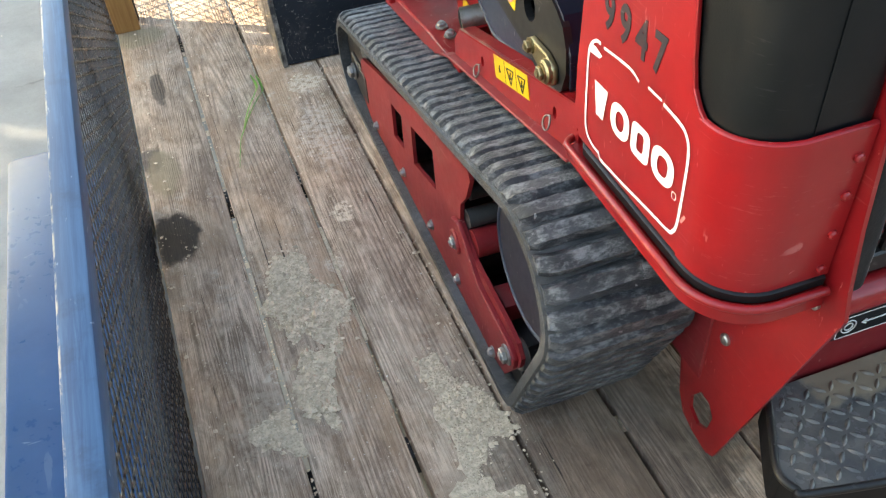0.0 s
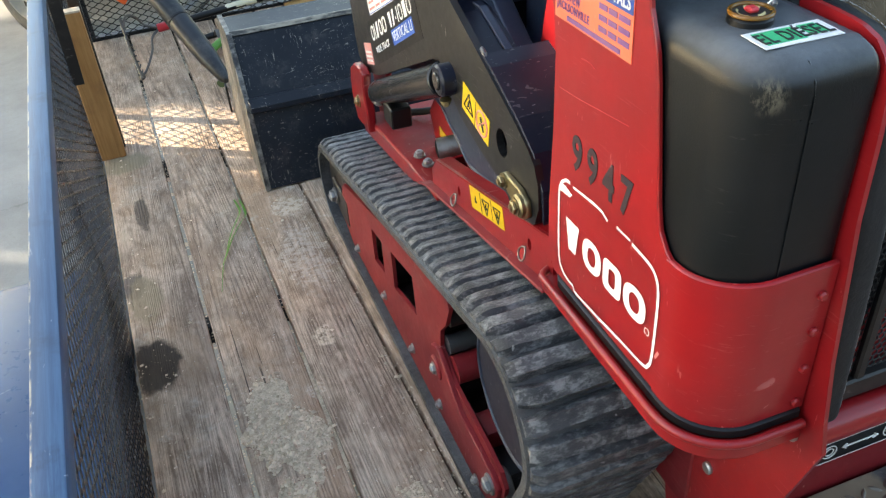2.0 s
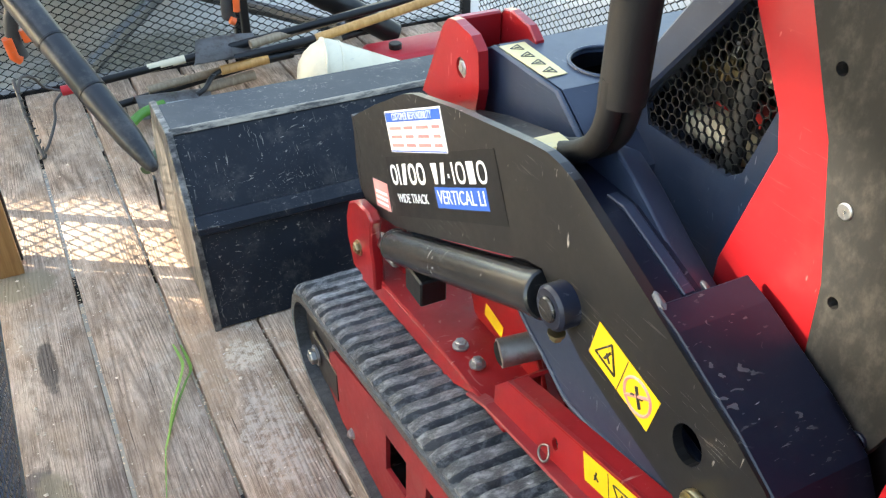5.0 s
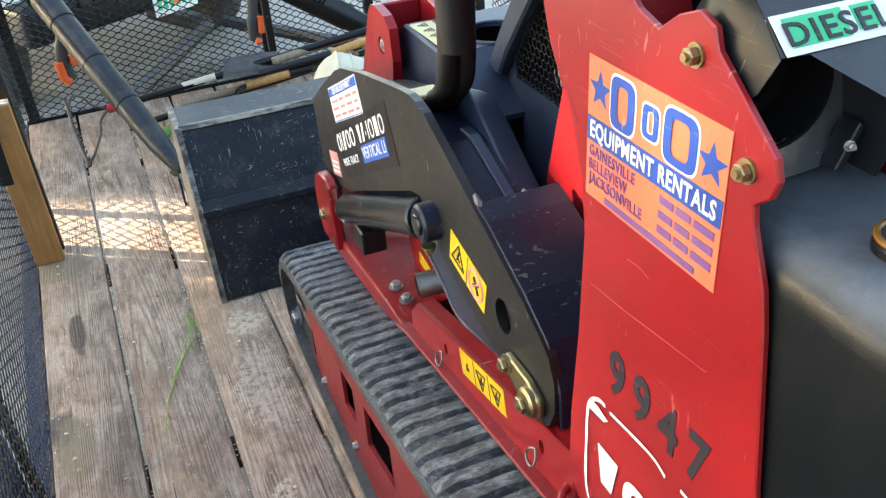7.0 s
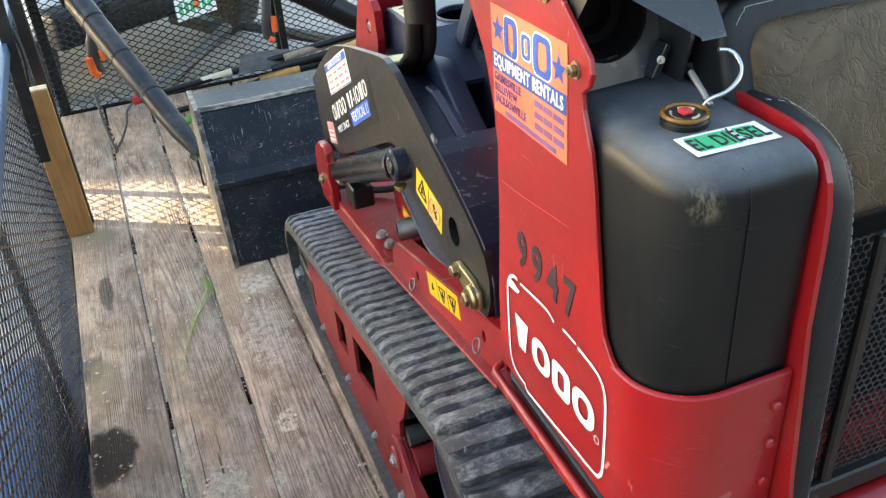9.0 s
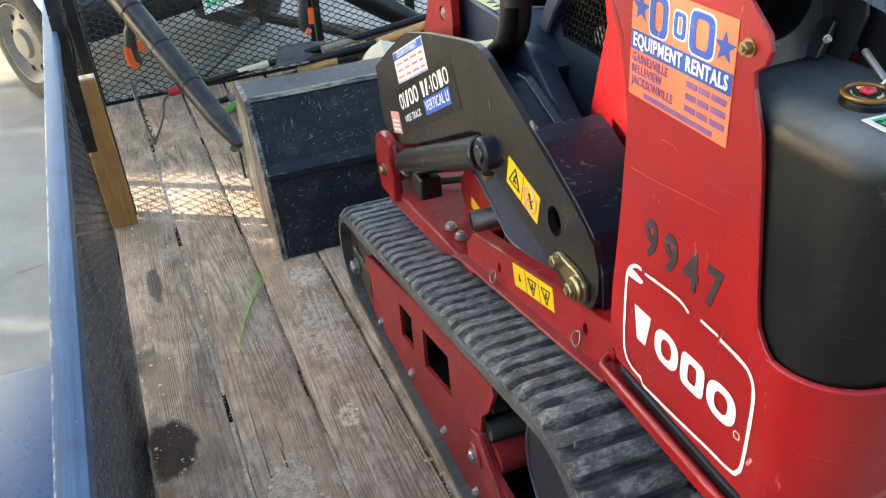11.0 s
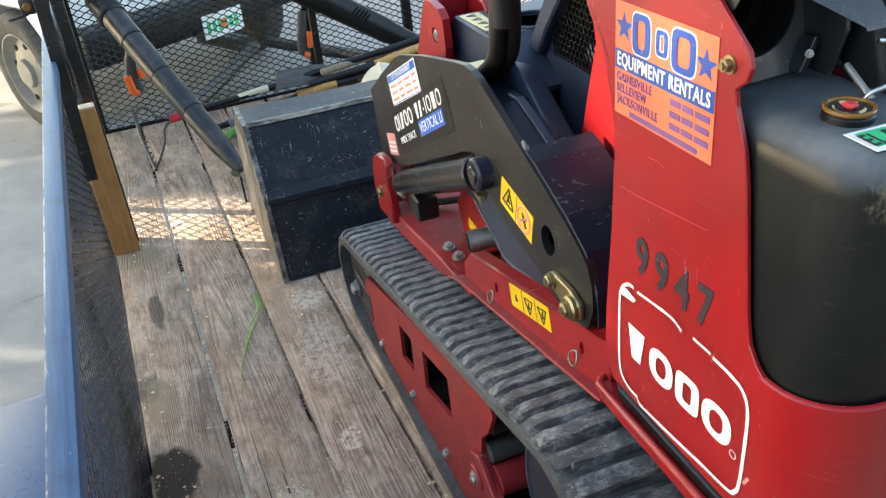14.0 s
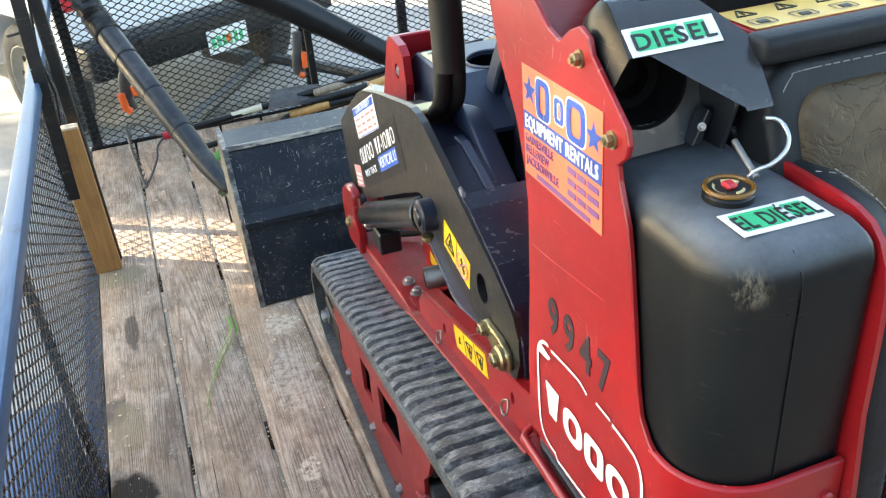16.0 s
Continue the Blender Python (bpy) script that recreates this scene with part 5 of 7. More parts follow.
cl = mpart("clevis", plate(clevis, 0.606, 0.622, "x", (ring_points(1.728, 0.833, 0.016, 16),), 0.0), RED, "red tilt clevis")
mpart("clevis_plate", plate(clevis, 0.700, 0.716, "x", (), 0.002), RED, "", None, cl)
mpart("clevis_web", box(0.622, 0.70, 1.775, 1.79, 0.76, 0.890, 0.003), RED, "", None, cl)
mpart("bolt", hex_bolt((0.612, 1.728, 0.833), (-1, 0, 0), 0.012, 0.004), STEEL, "", 30, cl)

# hoses rising beside the mast
mpart("hose_sleeve", sweep(spline([(0.582, 1.322, 1.45), (0.582, 1.325, 1.25), (0.582, 1.325, 1.08), (0.583, 1.328, 0.957)]), 0.0255, 18), HOSE, "thick black nylon hose sleeve", 50)
for dx in (-0.0128, 0.0128):
    mpart("hose", sweep(spline([(0.583 + dx, 1.328, 0.985), (0.583 + dx, 1.331, 0.94), (0.585 + dx, 1.346, 0.905), (0.588 + dx, 1.378, 0.876), (0.590 + dx * 0.8, 1.42, 0.852), (0.59 + dx * 0.8, 1.48, 0.825)]), 0.0138, 14), HOSE, "", 50)

# engine cover with its honeycomb side window
win = [(1.455, 0.872), (1.445, 0.845), (1.300, 0.845), (1.280, 0.860), (1.245, 0.975), (1.262, 1.06), (1.30, 1.06), (1.33, 1.045)]
cover_out = [(1.52, 0.70), (1.52, 0.845), (1.49, 0.885), (1.36, 1.062), (1.29, 1.15), (1.10, 1.15), (1.10, 0.70)]
hood = mpart("engine_cover", plate(cover_out, 0.728, 0.738, "x", (win,)), MAST, "blue-black moulded engine cover")
mpart("cover_rib", plate([(1.515, 0.845), (1.458, 0.930), (1.395, 1.018), (1.30, 1.15), (1.235, 1.15), (1.318, 1.047), (1.442, 0.892), (1.470, 0.845)], 0.708, 0.728, "x", (), 0.004), MAST, "", None, hood)
mpart("cover_top", plate([(1.515, 0.850), (1.36, 1.062), (1.29, 1.15), (1.10, 1.17), (1.10, 1.16), (1.285, 1.142), (1.353, 1.056), (1.507, 0.846)], 0.739, 1.22, "x"), MAST, "", None, hood)
mpart("grille", honeycomb(hex_grid(win, 0.0078), 0.0078, 0.0015, lambda u, v, w: (0.731 + w, u, v), 0.003), BLACK_PLASTIC, "black honeycomb grille", None, hood)
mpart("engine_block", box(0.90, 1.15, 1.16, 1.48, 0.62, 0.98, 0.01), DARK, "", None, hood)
# pale slab added for the brightness that shows through the grille
mpart("air_box", box(0.790, 0.90, 1.335, 1.455, 0.815, 0.852, 0.014, 3), WHITE_PLASTIC, "off-white slab added for the brightness behind the grille", 40, hood)
mpart("bracket", box(0.80, 0.84, 1.30, 1.40, 0.960, 0.970, 0.003), BRIGHT, "", None, hood)
valve = mpart("valve_body", rod((0.80, 1.405, 0.890), (0.80, 1.395, 0.945), 0.011, 8, None, 0.002), ZINC, "brass-coloured valve with fittings", 40, hood)
mpart("fitting", rod((0.80, 1.425, 0.918), (0.80, 1.372, 0.926), 0.008, 8, None, 0.001), ZINC, "", 40, valve)
mpart("fitting", rod((0.795, 1.430, 0.917), (0.795, 1.440, 0.915), 0.013, 6, None, 0.001), ZINC, "", 40, valve)
mpart("fitting", rod((0.80, 1.394, 0.945), (0.80, 1.390, 0.965), 0.007, 8), BRIGHT, "", 40, valve)
mpart("stay", rod((0.765, 1.335, 0.800), (0.765, 1.325, 1.06), 0.013, 14), GREY_PLASTIC, "", 40, hood)
mpart("hose", sweep(spline([(0.81, 1.46, 0.86), (0.80, 1.40, 0.90), (0.82, 1.36, 0.87), (0.84, 1.30, 0.86)]), 0.016, 10), HOSE, "", 50, hood)
mpart("hose", sweep(spline([(0.80, 1.28, 1.05), (0.79, 1.25, 0.96), (0.80, 1.25, 0.88), (0.82, 1.27, 0.80)]), 0.018, 10), HOSE, "", 50, hood)
mpart("pipe", sweep(spline([(0.83, 1.45, 0.89), (0.85, 1.38, 0.91), (0.86, 1.28, 0.90), (0.88, 1.2, 0.91)]), 0.010, 10), BRIGHT, "", 50, hood)
mpart("red_rail", box(0.81, 0.84, 1.34, 1.44, 0.868, 0.886), RED, "", None, hood)

# control tower wall: red inner panel, wear pad with its holes
red_in = [(1.262, 1.18), (1.255, 1.08), (1.195, 0.985), (1.185, 0.95), (1.225, 0.80), (1.225, 0.70), (1.09, 0.70), (1.083, 0.765), (1.092, 0.86), (1.129, 0.99), (1.183, 1.098), (1.19, 1.18)]
mpart("inner_panel", plate(red_in, 0.660, 0.668, "x", (), 0.001), RED, "bright red inner tower panel")
pad_out = [(1.19, 1.18), (1.183, 1.098), (1.129, 0.99), (1.092, 0.86), (1.083, 0.765), (1.06, 0.72), (0.995, 0.72), (0.97, 0.80), (0.97, 1.18)]
pad = mpart("wear_pad", plate(pad_out, 0.652, 0.666, "x", [ring_points(y, z, 0.0065, 10) for y, z in ((1.137, 1.055), (1.074, 0.850))], 0.0), PAD, "grey worn rubber pad with screw holes")
mpart("screw", rod((0.650, 1.092, 0.940), (0.654, 1.092, 0.940), 0.008, 14, None, 0.001), BRIGHT, "", 40, pad)
mpart("screw", rod((0.648, 1.003, 0.738), (0.654, 1.003, 0.738), 0.009, 14, None, 0.001), NAVY, "", 40, pad)
# near-black filler stands for the shaded inside of the tower
mpart("tower_core", box(0.67, 1.22, 0.80, 1.19, 0.55, 1.17, 0.01), DARK)

# side panel of the control tower
SPX = 0.517
panel_out = [(1.02, 1.22), (0.980, 1.155), (0.955, 1.088), (0.915, 1.035), (0.895, 0.975), (0.889, 0.93), (0.893, 0.82), (0.903, 0.70), (0.905, 0.62), (0.890, 0.600), (0.62, 0.600), (0.612, 0.61),
             (0.612, 0.79), (0.634, 0.803), (0.648, 0.82), (0.656, 0.85), (0.662, 0.89), (0.676, 0.98), (0.683, 1.010), (0.700, 1.048), (0.703, 1.062), (0.690, 1.073), (0.686, 1.086), (0.691, 1.100),
             (0.752, 1.146), (0.758, 1.160), (0.775, 1.166), (0.795, 1.158), (0.815, 1.143), (0.84, 1.150), (0.90, 1.19), (0.94, 1.22)]
panel = mpart("side_panel", plate(panel_out, SPX, SPX + 0.006, "x", (), 0.0012), RED, "red side panel with decals and stencilled number")
mpart("panel_return", plate([(0.905, 0.60), (0.905, 0.70), (0.896, 0.82), (0.893, 0.93), (0.90, 0.975), (0.92, 1.03), (0.96, 1.085), (0.985, 1.15), (1.02, 1.22), (1.03, 1.22), (0.995, 1.15), (0.97, 1.085), (0.93, 1.03), (0.91, 0.975), (0.903, 0.93), (0.906, 0.82), (0.915, 0.70), (0.915, 0.60)],
                              SPX + 0.004, 0.66, "x"), RED, "", None, panel)
for y, z in ((0.712, 1.083), (0.772, 1.138)):
    mpart("bolt", hex_bolt((SPX, y, z), (-1, 0, 0), 0.0064, 0.0075), ZINC, "yellow zinc bolt", 30, panel)
    mpart("bolt_end", rod((SPX + 0.006, y, z), (SPX + 0.017, y, z), 0.0045, 10), ZINC, "", 40, panel)


# rounded lower shell: side, corner, rear
def corner_path(x0, y_start, y_rear, r, x_end, n=10):
    pts = [(x0, y_start)]
    cx, cy = x0 + r, y_rear + r
    for k in range(n + 1):
        a = math.pi + (math.pi / 2) * k / n
        pts.append((cx + r * math.cos(a), cy + r * math.sin(a)))
    pts.append((x_end, y_rear))
    return pts


def band(path, z0, z1, t):
    """An upright band along a plan path, t thick to the inside; z0 and z1 are numbers or functions of the share of the path."""
    own = bmesh.new()
    n = len(path)
    rows = []
    for i, p in enumerate(path):
        a, b = path[max(i - 1, 0)], path[min(i + 1, n - 1)]
        dx, dy = b[0] - a[0], b[1] - a[1]
        l = math.hypot(dx, dy)
        nx, ny = -dy / l, dx / l
        f = i / (n - 1)
        lo = z0(f) if callable(z0) else z0
        hi = z1(f) if callable(z1) else z1
        rows.append([own.verts.new((p[0] + nx * o, p[1] + ny * o, z)) for o, z in ((0, lo), (0, hi - 0.002), (t * 0.4, hi), (t, hi), (t, lo))])
    for a, b in zip(rows, rows[1:]):
        for k in range(5):
            own.faces.new((a[k], a[(k + 1) % 5], b[(k + 1) % 5], b[k]))
    own.faces.new(rows[0]), own.faces.new(rows[-1])
    return own


shell_path = corner_path(SPX - 0.001, 0.63, 0.537, 0.075, 0.660)
mpart("rear_shell", band(shell_path, 0.598, lambda f: 0.797 + 0.012 * f, 0.006), RED, "bright red rounded rear shell", 40)
strip_path = [(0.5185, 0.880)] + corner_path(0.5130, 0.868, 0.5330, 0.078, 0.655)
mpart("rubber_strip", band(strip_path, 0.5860, 0.5990, 0.008), BLACK_PLASTIC, "black rubber edge strip", 40)
lip_path = corner_path(0.505, 0.905, 0.525, 0.086, 0.655)
lip3 = [(0.530, 0.925, 0.576), (0.514, 0.915, 0.578)] + [(x, y, 0.5840 - 0.004 * max(0, (y - 0.62) / 0.28)) for x, y in lip_path]
lipb = mpart("fender_lip", sweep(lip3, 0.0058, 14), RED, "rounded red lower lip", 60)
mpart("lip_skirt", band([(x + 0.004, y + 0.004) for x, y in lip_path], lambda f: 0.553, lambda f: 0.576 + 0.004 * min(1, f * 3), 0.04), RED, "", 40, lipb)

# upright rear plate that runs down to a worn hook
rear_out = [(0.760, 0.20), (0.745, 0.125), (0.726, 0.088), (0.690, 0.074), (0.650, 0.070), (0.632, 0.082), (0.494, 0.555), (0.504, 0.60), (0.516, 0.68), (0.533, 0.86), (0.535, 0.95), (0.537, 0.985), (0.542, 1.008), (0.551, 1.025), (0.564, 1.037),
            (0.582, 1.043), (0.60, 1.045), (0.72, 1.048), (0.74, 1.04), (0.74, 0.34)]
rear_hole = [(0.711, 0.118), (0.715, 0.145), (0.693, 0.182), (0.668, 0.180), (0.654, 0.160), (0.662, 0.118), (0.685, 0.104)]
rp = mpart("rear_plate", plate(rear_out, 0.6625, 0.6685, "x", (rear_hole,), 0.0), RED, "red upright plate worn pale at the lower hook")
for y, z, r in ((0.540, 0.545, 0.0085), (0.668, 0.340, 0.010)):
    mpart("bolt", rod((0.656, y, z), (0.664, y, z), r, 16, None, 0.002), STEEL, "", 40, rp)
for z in (0.612, 0.665, 0.72, 0.77):
    mpart("rivet", rod((0.646, 0.532, z), (0.646, 0.540, z), 0.006, 12, None, 0.002), RED, "", 40, rp)
mpart("lower_body", box(0.67, 1.21, 0.62, 0.80, 0.20, 0.60, 0.005), RED_DULL)

# fuel tank
def round_block(x0, x1, y0, y1, z0, z1, radii, top, bm=None, seg=8):
    """An upright block with a rounded plan (radii of the corners x0y0, x1y0, x1y1, x0y1) and a soft top edge."""
    own = bmesh.new()
    rings = []
    levels = [(z0, 0.0)] + [(z1 - top + top * math.sin(a), top * (1 - math.cos(a))) for a in (math.pi / 2 * k / 6 for k in range(7))]
    for z, inset in levels:
        ring = []
        for (cx, cy, sx, sy, a0), r in zip(((x0, y0, 1, 1, 180), (x1, y0, -1, 1, 270), (x1, y1, -1, -1, 0), (x0, y1, 1, -1, 90)), radii):
            rr = max(r - inset * 0.75, 0.004)
            ox, oy = cx + sx * (inset + rr), cy + sy * (inset + rr)
            for k in range(seg + 1):
                a = radians(a0 + 90 * k / seg)
                ring.append(own.verts.new((ox + rr * math.cos(a), oy + rr * math.sin(a), z)))
        rings.append(ring)
    n = len(rings[0])
    for a, b in zip(rings, rings[1:]):
        for k in range(n):
            own.faces.new((a[k], a[(k + 1) % n], b[(k + 1) % n], b[k]))
    own.faces.new(rings[0][::-1]), own.faces.new(rings[-1])
    return joined(bm, own)


tank_bm = round_block(0.525, 0.6625, 0.546, 0.80, 0.62, 1.040, (0.066, 0.010, 0.01, 0.01), 0.034)
for v in tank_bm.verts:
    if v.co.z > 1.0 and v.co.x > 0.615:      # the edge along the red plate is nearly square
        f = min(1, (v.co.x - 0.615) / 0.02) * min(1, max(0, (v.co.y - 0.546) / 0.03))
        v.co.z += (1.040 - v.co.z) * 0.65 * f
        v.co.x += (0.6622 - v.co.x) * 0.65 * f if v.co.x > 0.625 else 0
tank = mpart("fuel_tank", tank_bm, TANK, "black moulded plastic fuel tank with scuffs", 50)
mpart("seam", sweep([(0.590, 0.5455, 0.70), (0.588, 0.5455, 1.0), (0.588, 0.5485, 1.018), (0.588, 0.560, 1.033), (0.588, 0.585, 1.0402)], 0.0009, 6), TANK, "", 60, tank)
cap = mpart("filler_cap", rod((0.590, 0.646, 1.036), (0.590, 0.646, 1.048), 0.0218, 32, None, 0.003), BLACK_PLASTIC, "black fuel cap with clear gauge", 40, tank)
ringp = [(0.590 + 0.0198 * math.cos(a), 0.646 + 0.0198 * math.sin(a), 1.0495) for a in (2 * math.pi * k / 32 for k in range(33))]
mpart("cap_rim", sweep(ringp, 0.0024, 8), CAP_GLASS, "amber clear rim", 60, cap)
mpart("gauge_disc", rod((0.590, 0.646, 1.047), (0.590, 0.646, 1.0487), 0.0178, 28), BLACK_INK, "", 40, cap)
for a0, a1 in ((0.3, 1.5), (2.2, 3.9), (4.6, 5.6)):
    arc = [(0.590 + 0.0125 * math.cos(a), 0.646 + 0.0125 * math.sin(a), 1.0489) for a in (a0 + (a1 - a0) * k / 8 for k in range(9))]
    mpart("gauge_mark", sweep(arc, 0.0017, 6, True, None, 0.3), CREAM, "", 60, cap)
mpart("gauge_needle", box(0.5845, 0.5955, 0.640, 0.652, 1.0487, 1.0540, 0.002), RED_PLASTIC, "", None, cap)
# retaining wire with its pin
mpart("retaining_pin", rod((0.627, 0.693, 1.066), (0.6262, 0.657, 1.0445), 0.0032, 12, None, 0.0008), GREY_STEEL, "bright steel pin", 40)
loop = spline([(0.622, 0.662, 1.044), (0.627, 0.660, 1.050), (0.640, 0.655, 1.056), (0.653, 0.657, 1.064), (0.6605, 0.664, 1.072), (0.6615, 0.673, 1.080), (0.656, 0.678, 1.085), (0.646, 0.680, 1.0872)])
mpart("retaining_wire", sweep(loop, 0.0023, 8), BRIGHT, "bent bright wire loop", 60)


# printed label on the tank top and the shroud
def top_pose(x, y, z, turn=0.0, tilt=0.0, roll=0.0):
    return pose(x, y, z, tilt, roll, turn)


def fuel_label(m, word, w, h, parent):
    lab = mpart("label", print_quad(m, w, h), WHITE, "white and green fuel label", None, parent)
    mpart("label_field", print_quad(m @ pose(0, 0, 0.0006), w * 0.5, h * 0.72, 0.0003, -w * 0.17, 0.02 * h), GREEN_INK, "", None, lab)
    mpart("label_field", print_quad(m @ pose(0, 0, 0.0006), w * 0.22, h * 0.60, 0.0003, w * 0.27, 0.06 * h), GREEN_INK, "", None, lab)
    t = text_bm(word, h * 0.80, pose(0, 0, 0), 0.0003, 1.12, 1.0, 0.00025)
    xs = [v.co.x for v in t.verts]
    bmesh.ops.transform(t, matrix=m @ pose(0, -0.06 * h, 0.0014) @ Matrix.Diagonal((0.90 * w / (max(xs) - min(xs)), 1, 1, 1)), verts=t.verts)
    mpart("lettering", t, BLACK_INK, "", None, lab)
    return lab


fuel_label(top_pose(0.601, 0.600, 1.0410, -2), "EL DIÉSEL", 0.082, 0.037, tank)

# hood over the intake: a folded plate that slopes down to a beak
HOOD = [(0.802, 1.140, 0.540, 0.588), (0.794, 1.166, 0.539, 0.590), (0.784, 1.181, 0.537, 0.594), (0.772, 1.1875, 0.536, 0.600), (0.757, 1.186, 0.535, 0.610), (0.737, 1.1695, 0.534, 0.629),
        (0.7155, 1.1505, 0.532, 0.650), (0.7145, 1.1496, 0.552, 0.650), (0.690, 1.1280, 0.584, 0.6465), (0.667, 1.1075, 0.615, 0.642), (0.6655, 1.1045, 0.616, 0.6415)]
hb = bmesh.new()
rows = [[hb.verts.new((x0 + (x1 - x0) * k / 6, y, z)) for k in range(7)] for y, z, x0, x1 in HOOD]
for a, b in zip(rows, rows[1:]):
    for k in range(6):
        hb.faces.new((a[k], a[k + 1], b[k + 1], b[k]))
bmesh.ops.solidify(hb, geom=hb.faces[:], thickness=0.003)
shr = mpart("intake_shroud", hb, SHROUD_SHEEN, "glossy black folded steel intake hood", 40)
hb = bmesh.new()
rows = [(hb.verts.new((x0, y, z - 0.001)), hb.verts.new((0.5275 + (x0 - 0.532) * 0.3, y + 0.003, z - 0.012)), hb.verts.new((0.5240, y + 0.006, lo)))
        for (y, z, x0, x1), lo in zip(HOOD[:7], (1.050, 1.058, 1.066, 1.076, 1.090, 1.108, 1.128))]
for a, b in zip(rows, rows[1:]):
    for k in range(2):
        hb.faces.new((a[k], a[k + 1], b[k + 1], b[k]))
bmesh.ops.solidify(hb, geom=hb.faces[:], thickness=0.003)
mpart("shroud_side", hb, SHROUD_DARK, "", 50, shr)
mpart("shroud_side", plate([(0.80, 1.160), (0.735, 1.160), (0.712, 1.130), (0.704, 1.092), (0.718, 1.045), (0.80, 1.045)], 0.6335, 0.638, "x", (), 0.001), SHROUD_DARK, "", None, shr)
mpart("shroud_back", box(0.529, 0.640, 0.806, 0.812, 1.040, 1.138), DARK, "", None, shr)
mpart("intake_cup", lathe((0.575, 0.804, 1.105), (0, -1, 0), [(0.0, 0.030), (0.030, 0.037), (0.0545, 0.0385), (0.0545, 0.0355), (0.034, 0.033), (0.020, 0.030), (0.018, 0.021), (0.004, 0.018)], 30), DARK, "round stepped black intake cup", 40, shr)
b = plate([(0.528, 1.043), (0.612, 1.046), (0.6335, 1.070), (0.6335, 1.128), (0.600, 1.148), (0.528, 1.150)], 0.7445, 0.7485, "y", (ring_points(0.575, 1.107, 0.037, 30),), 0.0)
for v in b.verts:
    v.co.y += (v.co.z - 1.043) * 0.28
mpart("shroud_face", b, SHROUD_SHEEN, "", None, shr)
mpart("bracket", plate([(0.612, 1.048), (0.622, 1.050), (0.632, 1.078), (0.627, 1.082)], 0.732, 0.7485, "y", (), 0.001), SHROUD_DARK, "", None, shr)
mpart("bolt", hex_bolt((0.621, 0.7325, 1.066), (-0.3, -1, 0.2), 0.0030, 0.0045), BRIGHT, "", 30, shr)
fuel_label(pose(0.579, 0.7245, 1.1600, 41.3, 0, 0), "DIESEL", 0.0875, 0.0275, shr)

# console behind the shroud with its pictogram strip
con = mpart("console", box(0.668, 1.22, 0.7225, 0.90, 1.119, 1.146, 0.006, 2), RED, "red control console", 40)
mpart("console_base", box(0.69, 1.22, 0.735, 0.89, 1.080, 1.118, 0.004), STEEL_BLACK, "", None, con)
mpart("console_top", box(0.69, 1.22, 0.87, 1.10, 1.12, 1.172, 0.01, 2), NAVY, "", 40, con)
strip = mpart("decal", box(0.672, 1.10, 0.735, 0.795, 1.1464, 1.1474), PALE_YELLOW, "yellow strip of warning pictograms", None, con)
rg = random.Random(5)
for i in range(9):
    for j in range(2):
        x, y = 0.690 + i * 0.045, 0.750 + j * 0.030
        m = pose(x, y, 1.1480)
        b = None
        if j == 1:
            for k in range(3):
                a0, a1 = radians(90 + 120 * k), radians(210 + 120 * k)
                b = sweep([(x + 0.012 * math.cos(a0), y - 0.002 + 0.012 * math.sin(a0), 1.1478), (x + 0.012 * math.cos(a1), y - 0.002 + 0.012 * math.sin(a1), 1.1478)], 0.0011, 4, True, b)
            b = sweep([(x, y - 0.004, 1.1478), (x, y + 0.004, 1.1478)], 0.0009, 4, True, b)
        else:
            b = outline_quad(m, 0.026, 0.017, 0.0018, 0.004)
            b = print_quad(m, 0.011, 0.007, 0.0003, rg.uniform(-.003, .003), 0, b)
        mpart("pictogram", b, BLACK_INK, "", None, strip)
mpart("console_pad", box(0.646, 1.22, 0.688, 0.722, 1.128, 1.153, 0.008, 3), BLACK_VINYL, "", 40, con)

# thigh pad and bolster
seat_m = pose(0, 0.674, 0.998, 70, 0, 0)


def pad_outline(x0, x1, v0, v1, r):
    """Oblong with one rounded upper corner."""
    return [(x1, v0), (x1, v1)] + [(x0 + r - r * math.sin(a), v1 - r + r * math.cos(a)) for a in (math.pi / 2 * k / 8 for k in range(9))] + [(x0, v0)]


b = plate(pad_outline(0.681, 1.21, -0.108, 0.104, 0.032), -0.02, 0.031, "z", (), 0.014, None, 4)
bmesh.ops.transform(b, matrix=seat_m, verts=b.verts)
thigh = mpart("thigh_pad", b, TAUPE_VINYL, "creased taupe vinyl thigh pad", 60)
b = plate(pad_outline(0.654, 1.23, -0.116, 0.131, 0.036), -0.035, 0.022, "z", (), 0.011, None, 4)
bmesh.ops.transform(b, matrix=seat_m, verts=b.verts)
border = mpart("pad_border", b, BLACK_VINYL, "black vinyl border with pale stitching", 60, thigh)
b = plate([(0.77, 1.046), (0.65, 1.046), (0.602, 1.040), (0.568, 1.022), (0.549, 0.985), (0.538, 0.90), (0.531, 0.80), (0.522, 0.56), (0.72, 0.56), (0.76, 0.80)], 0.6695, 0.714, "x", (), 0.014, None, 4)
for v in b.verts:
    if v.co.z > 0.8:
        v.co.z -= (v.co.x - 0.68) * 0.40 * min(1, (v.co.z - 0.8) / 0.2)
bol = mpart("bolster", b, BLACK_VINYL, "black vinyl side bolster", 60)


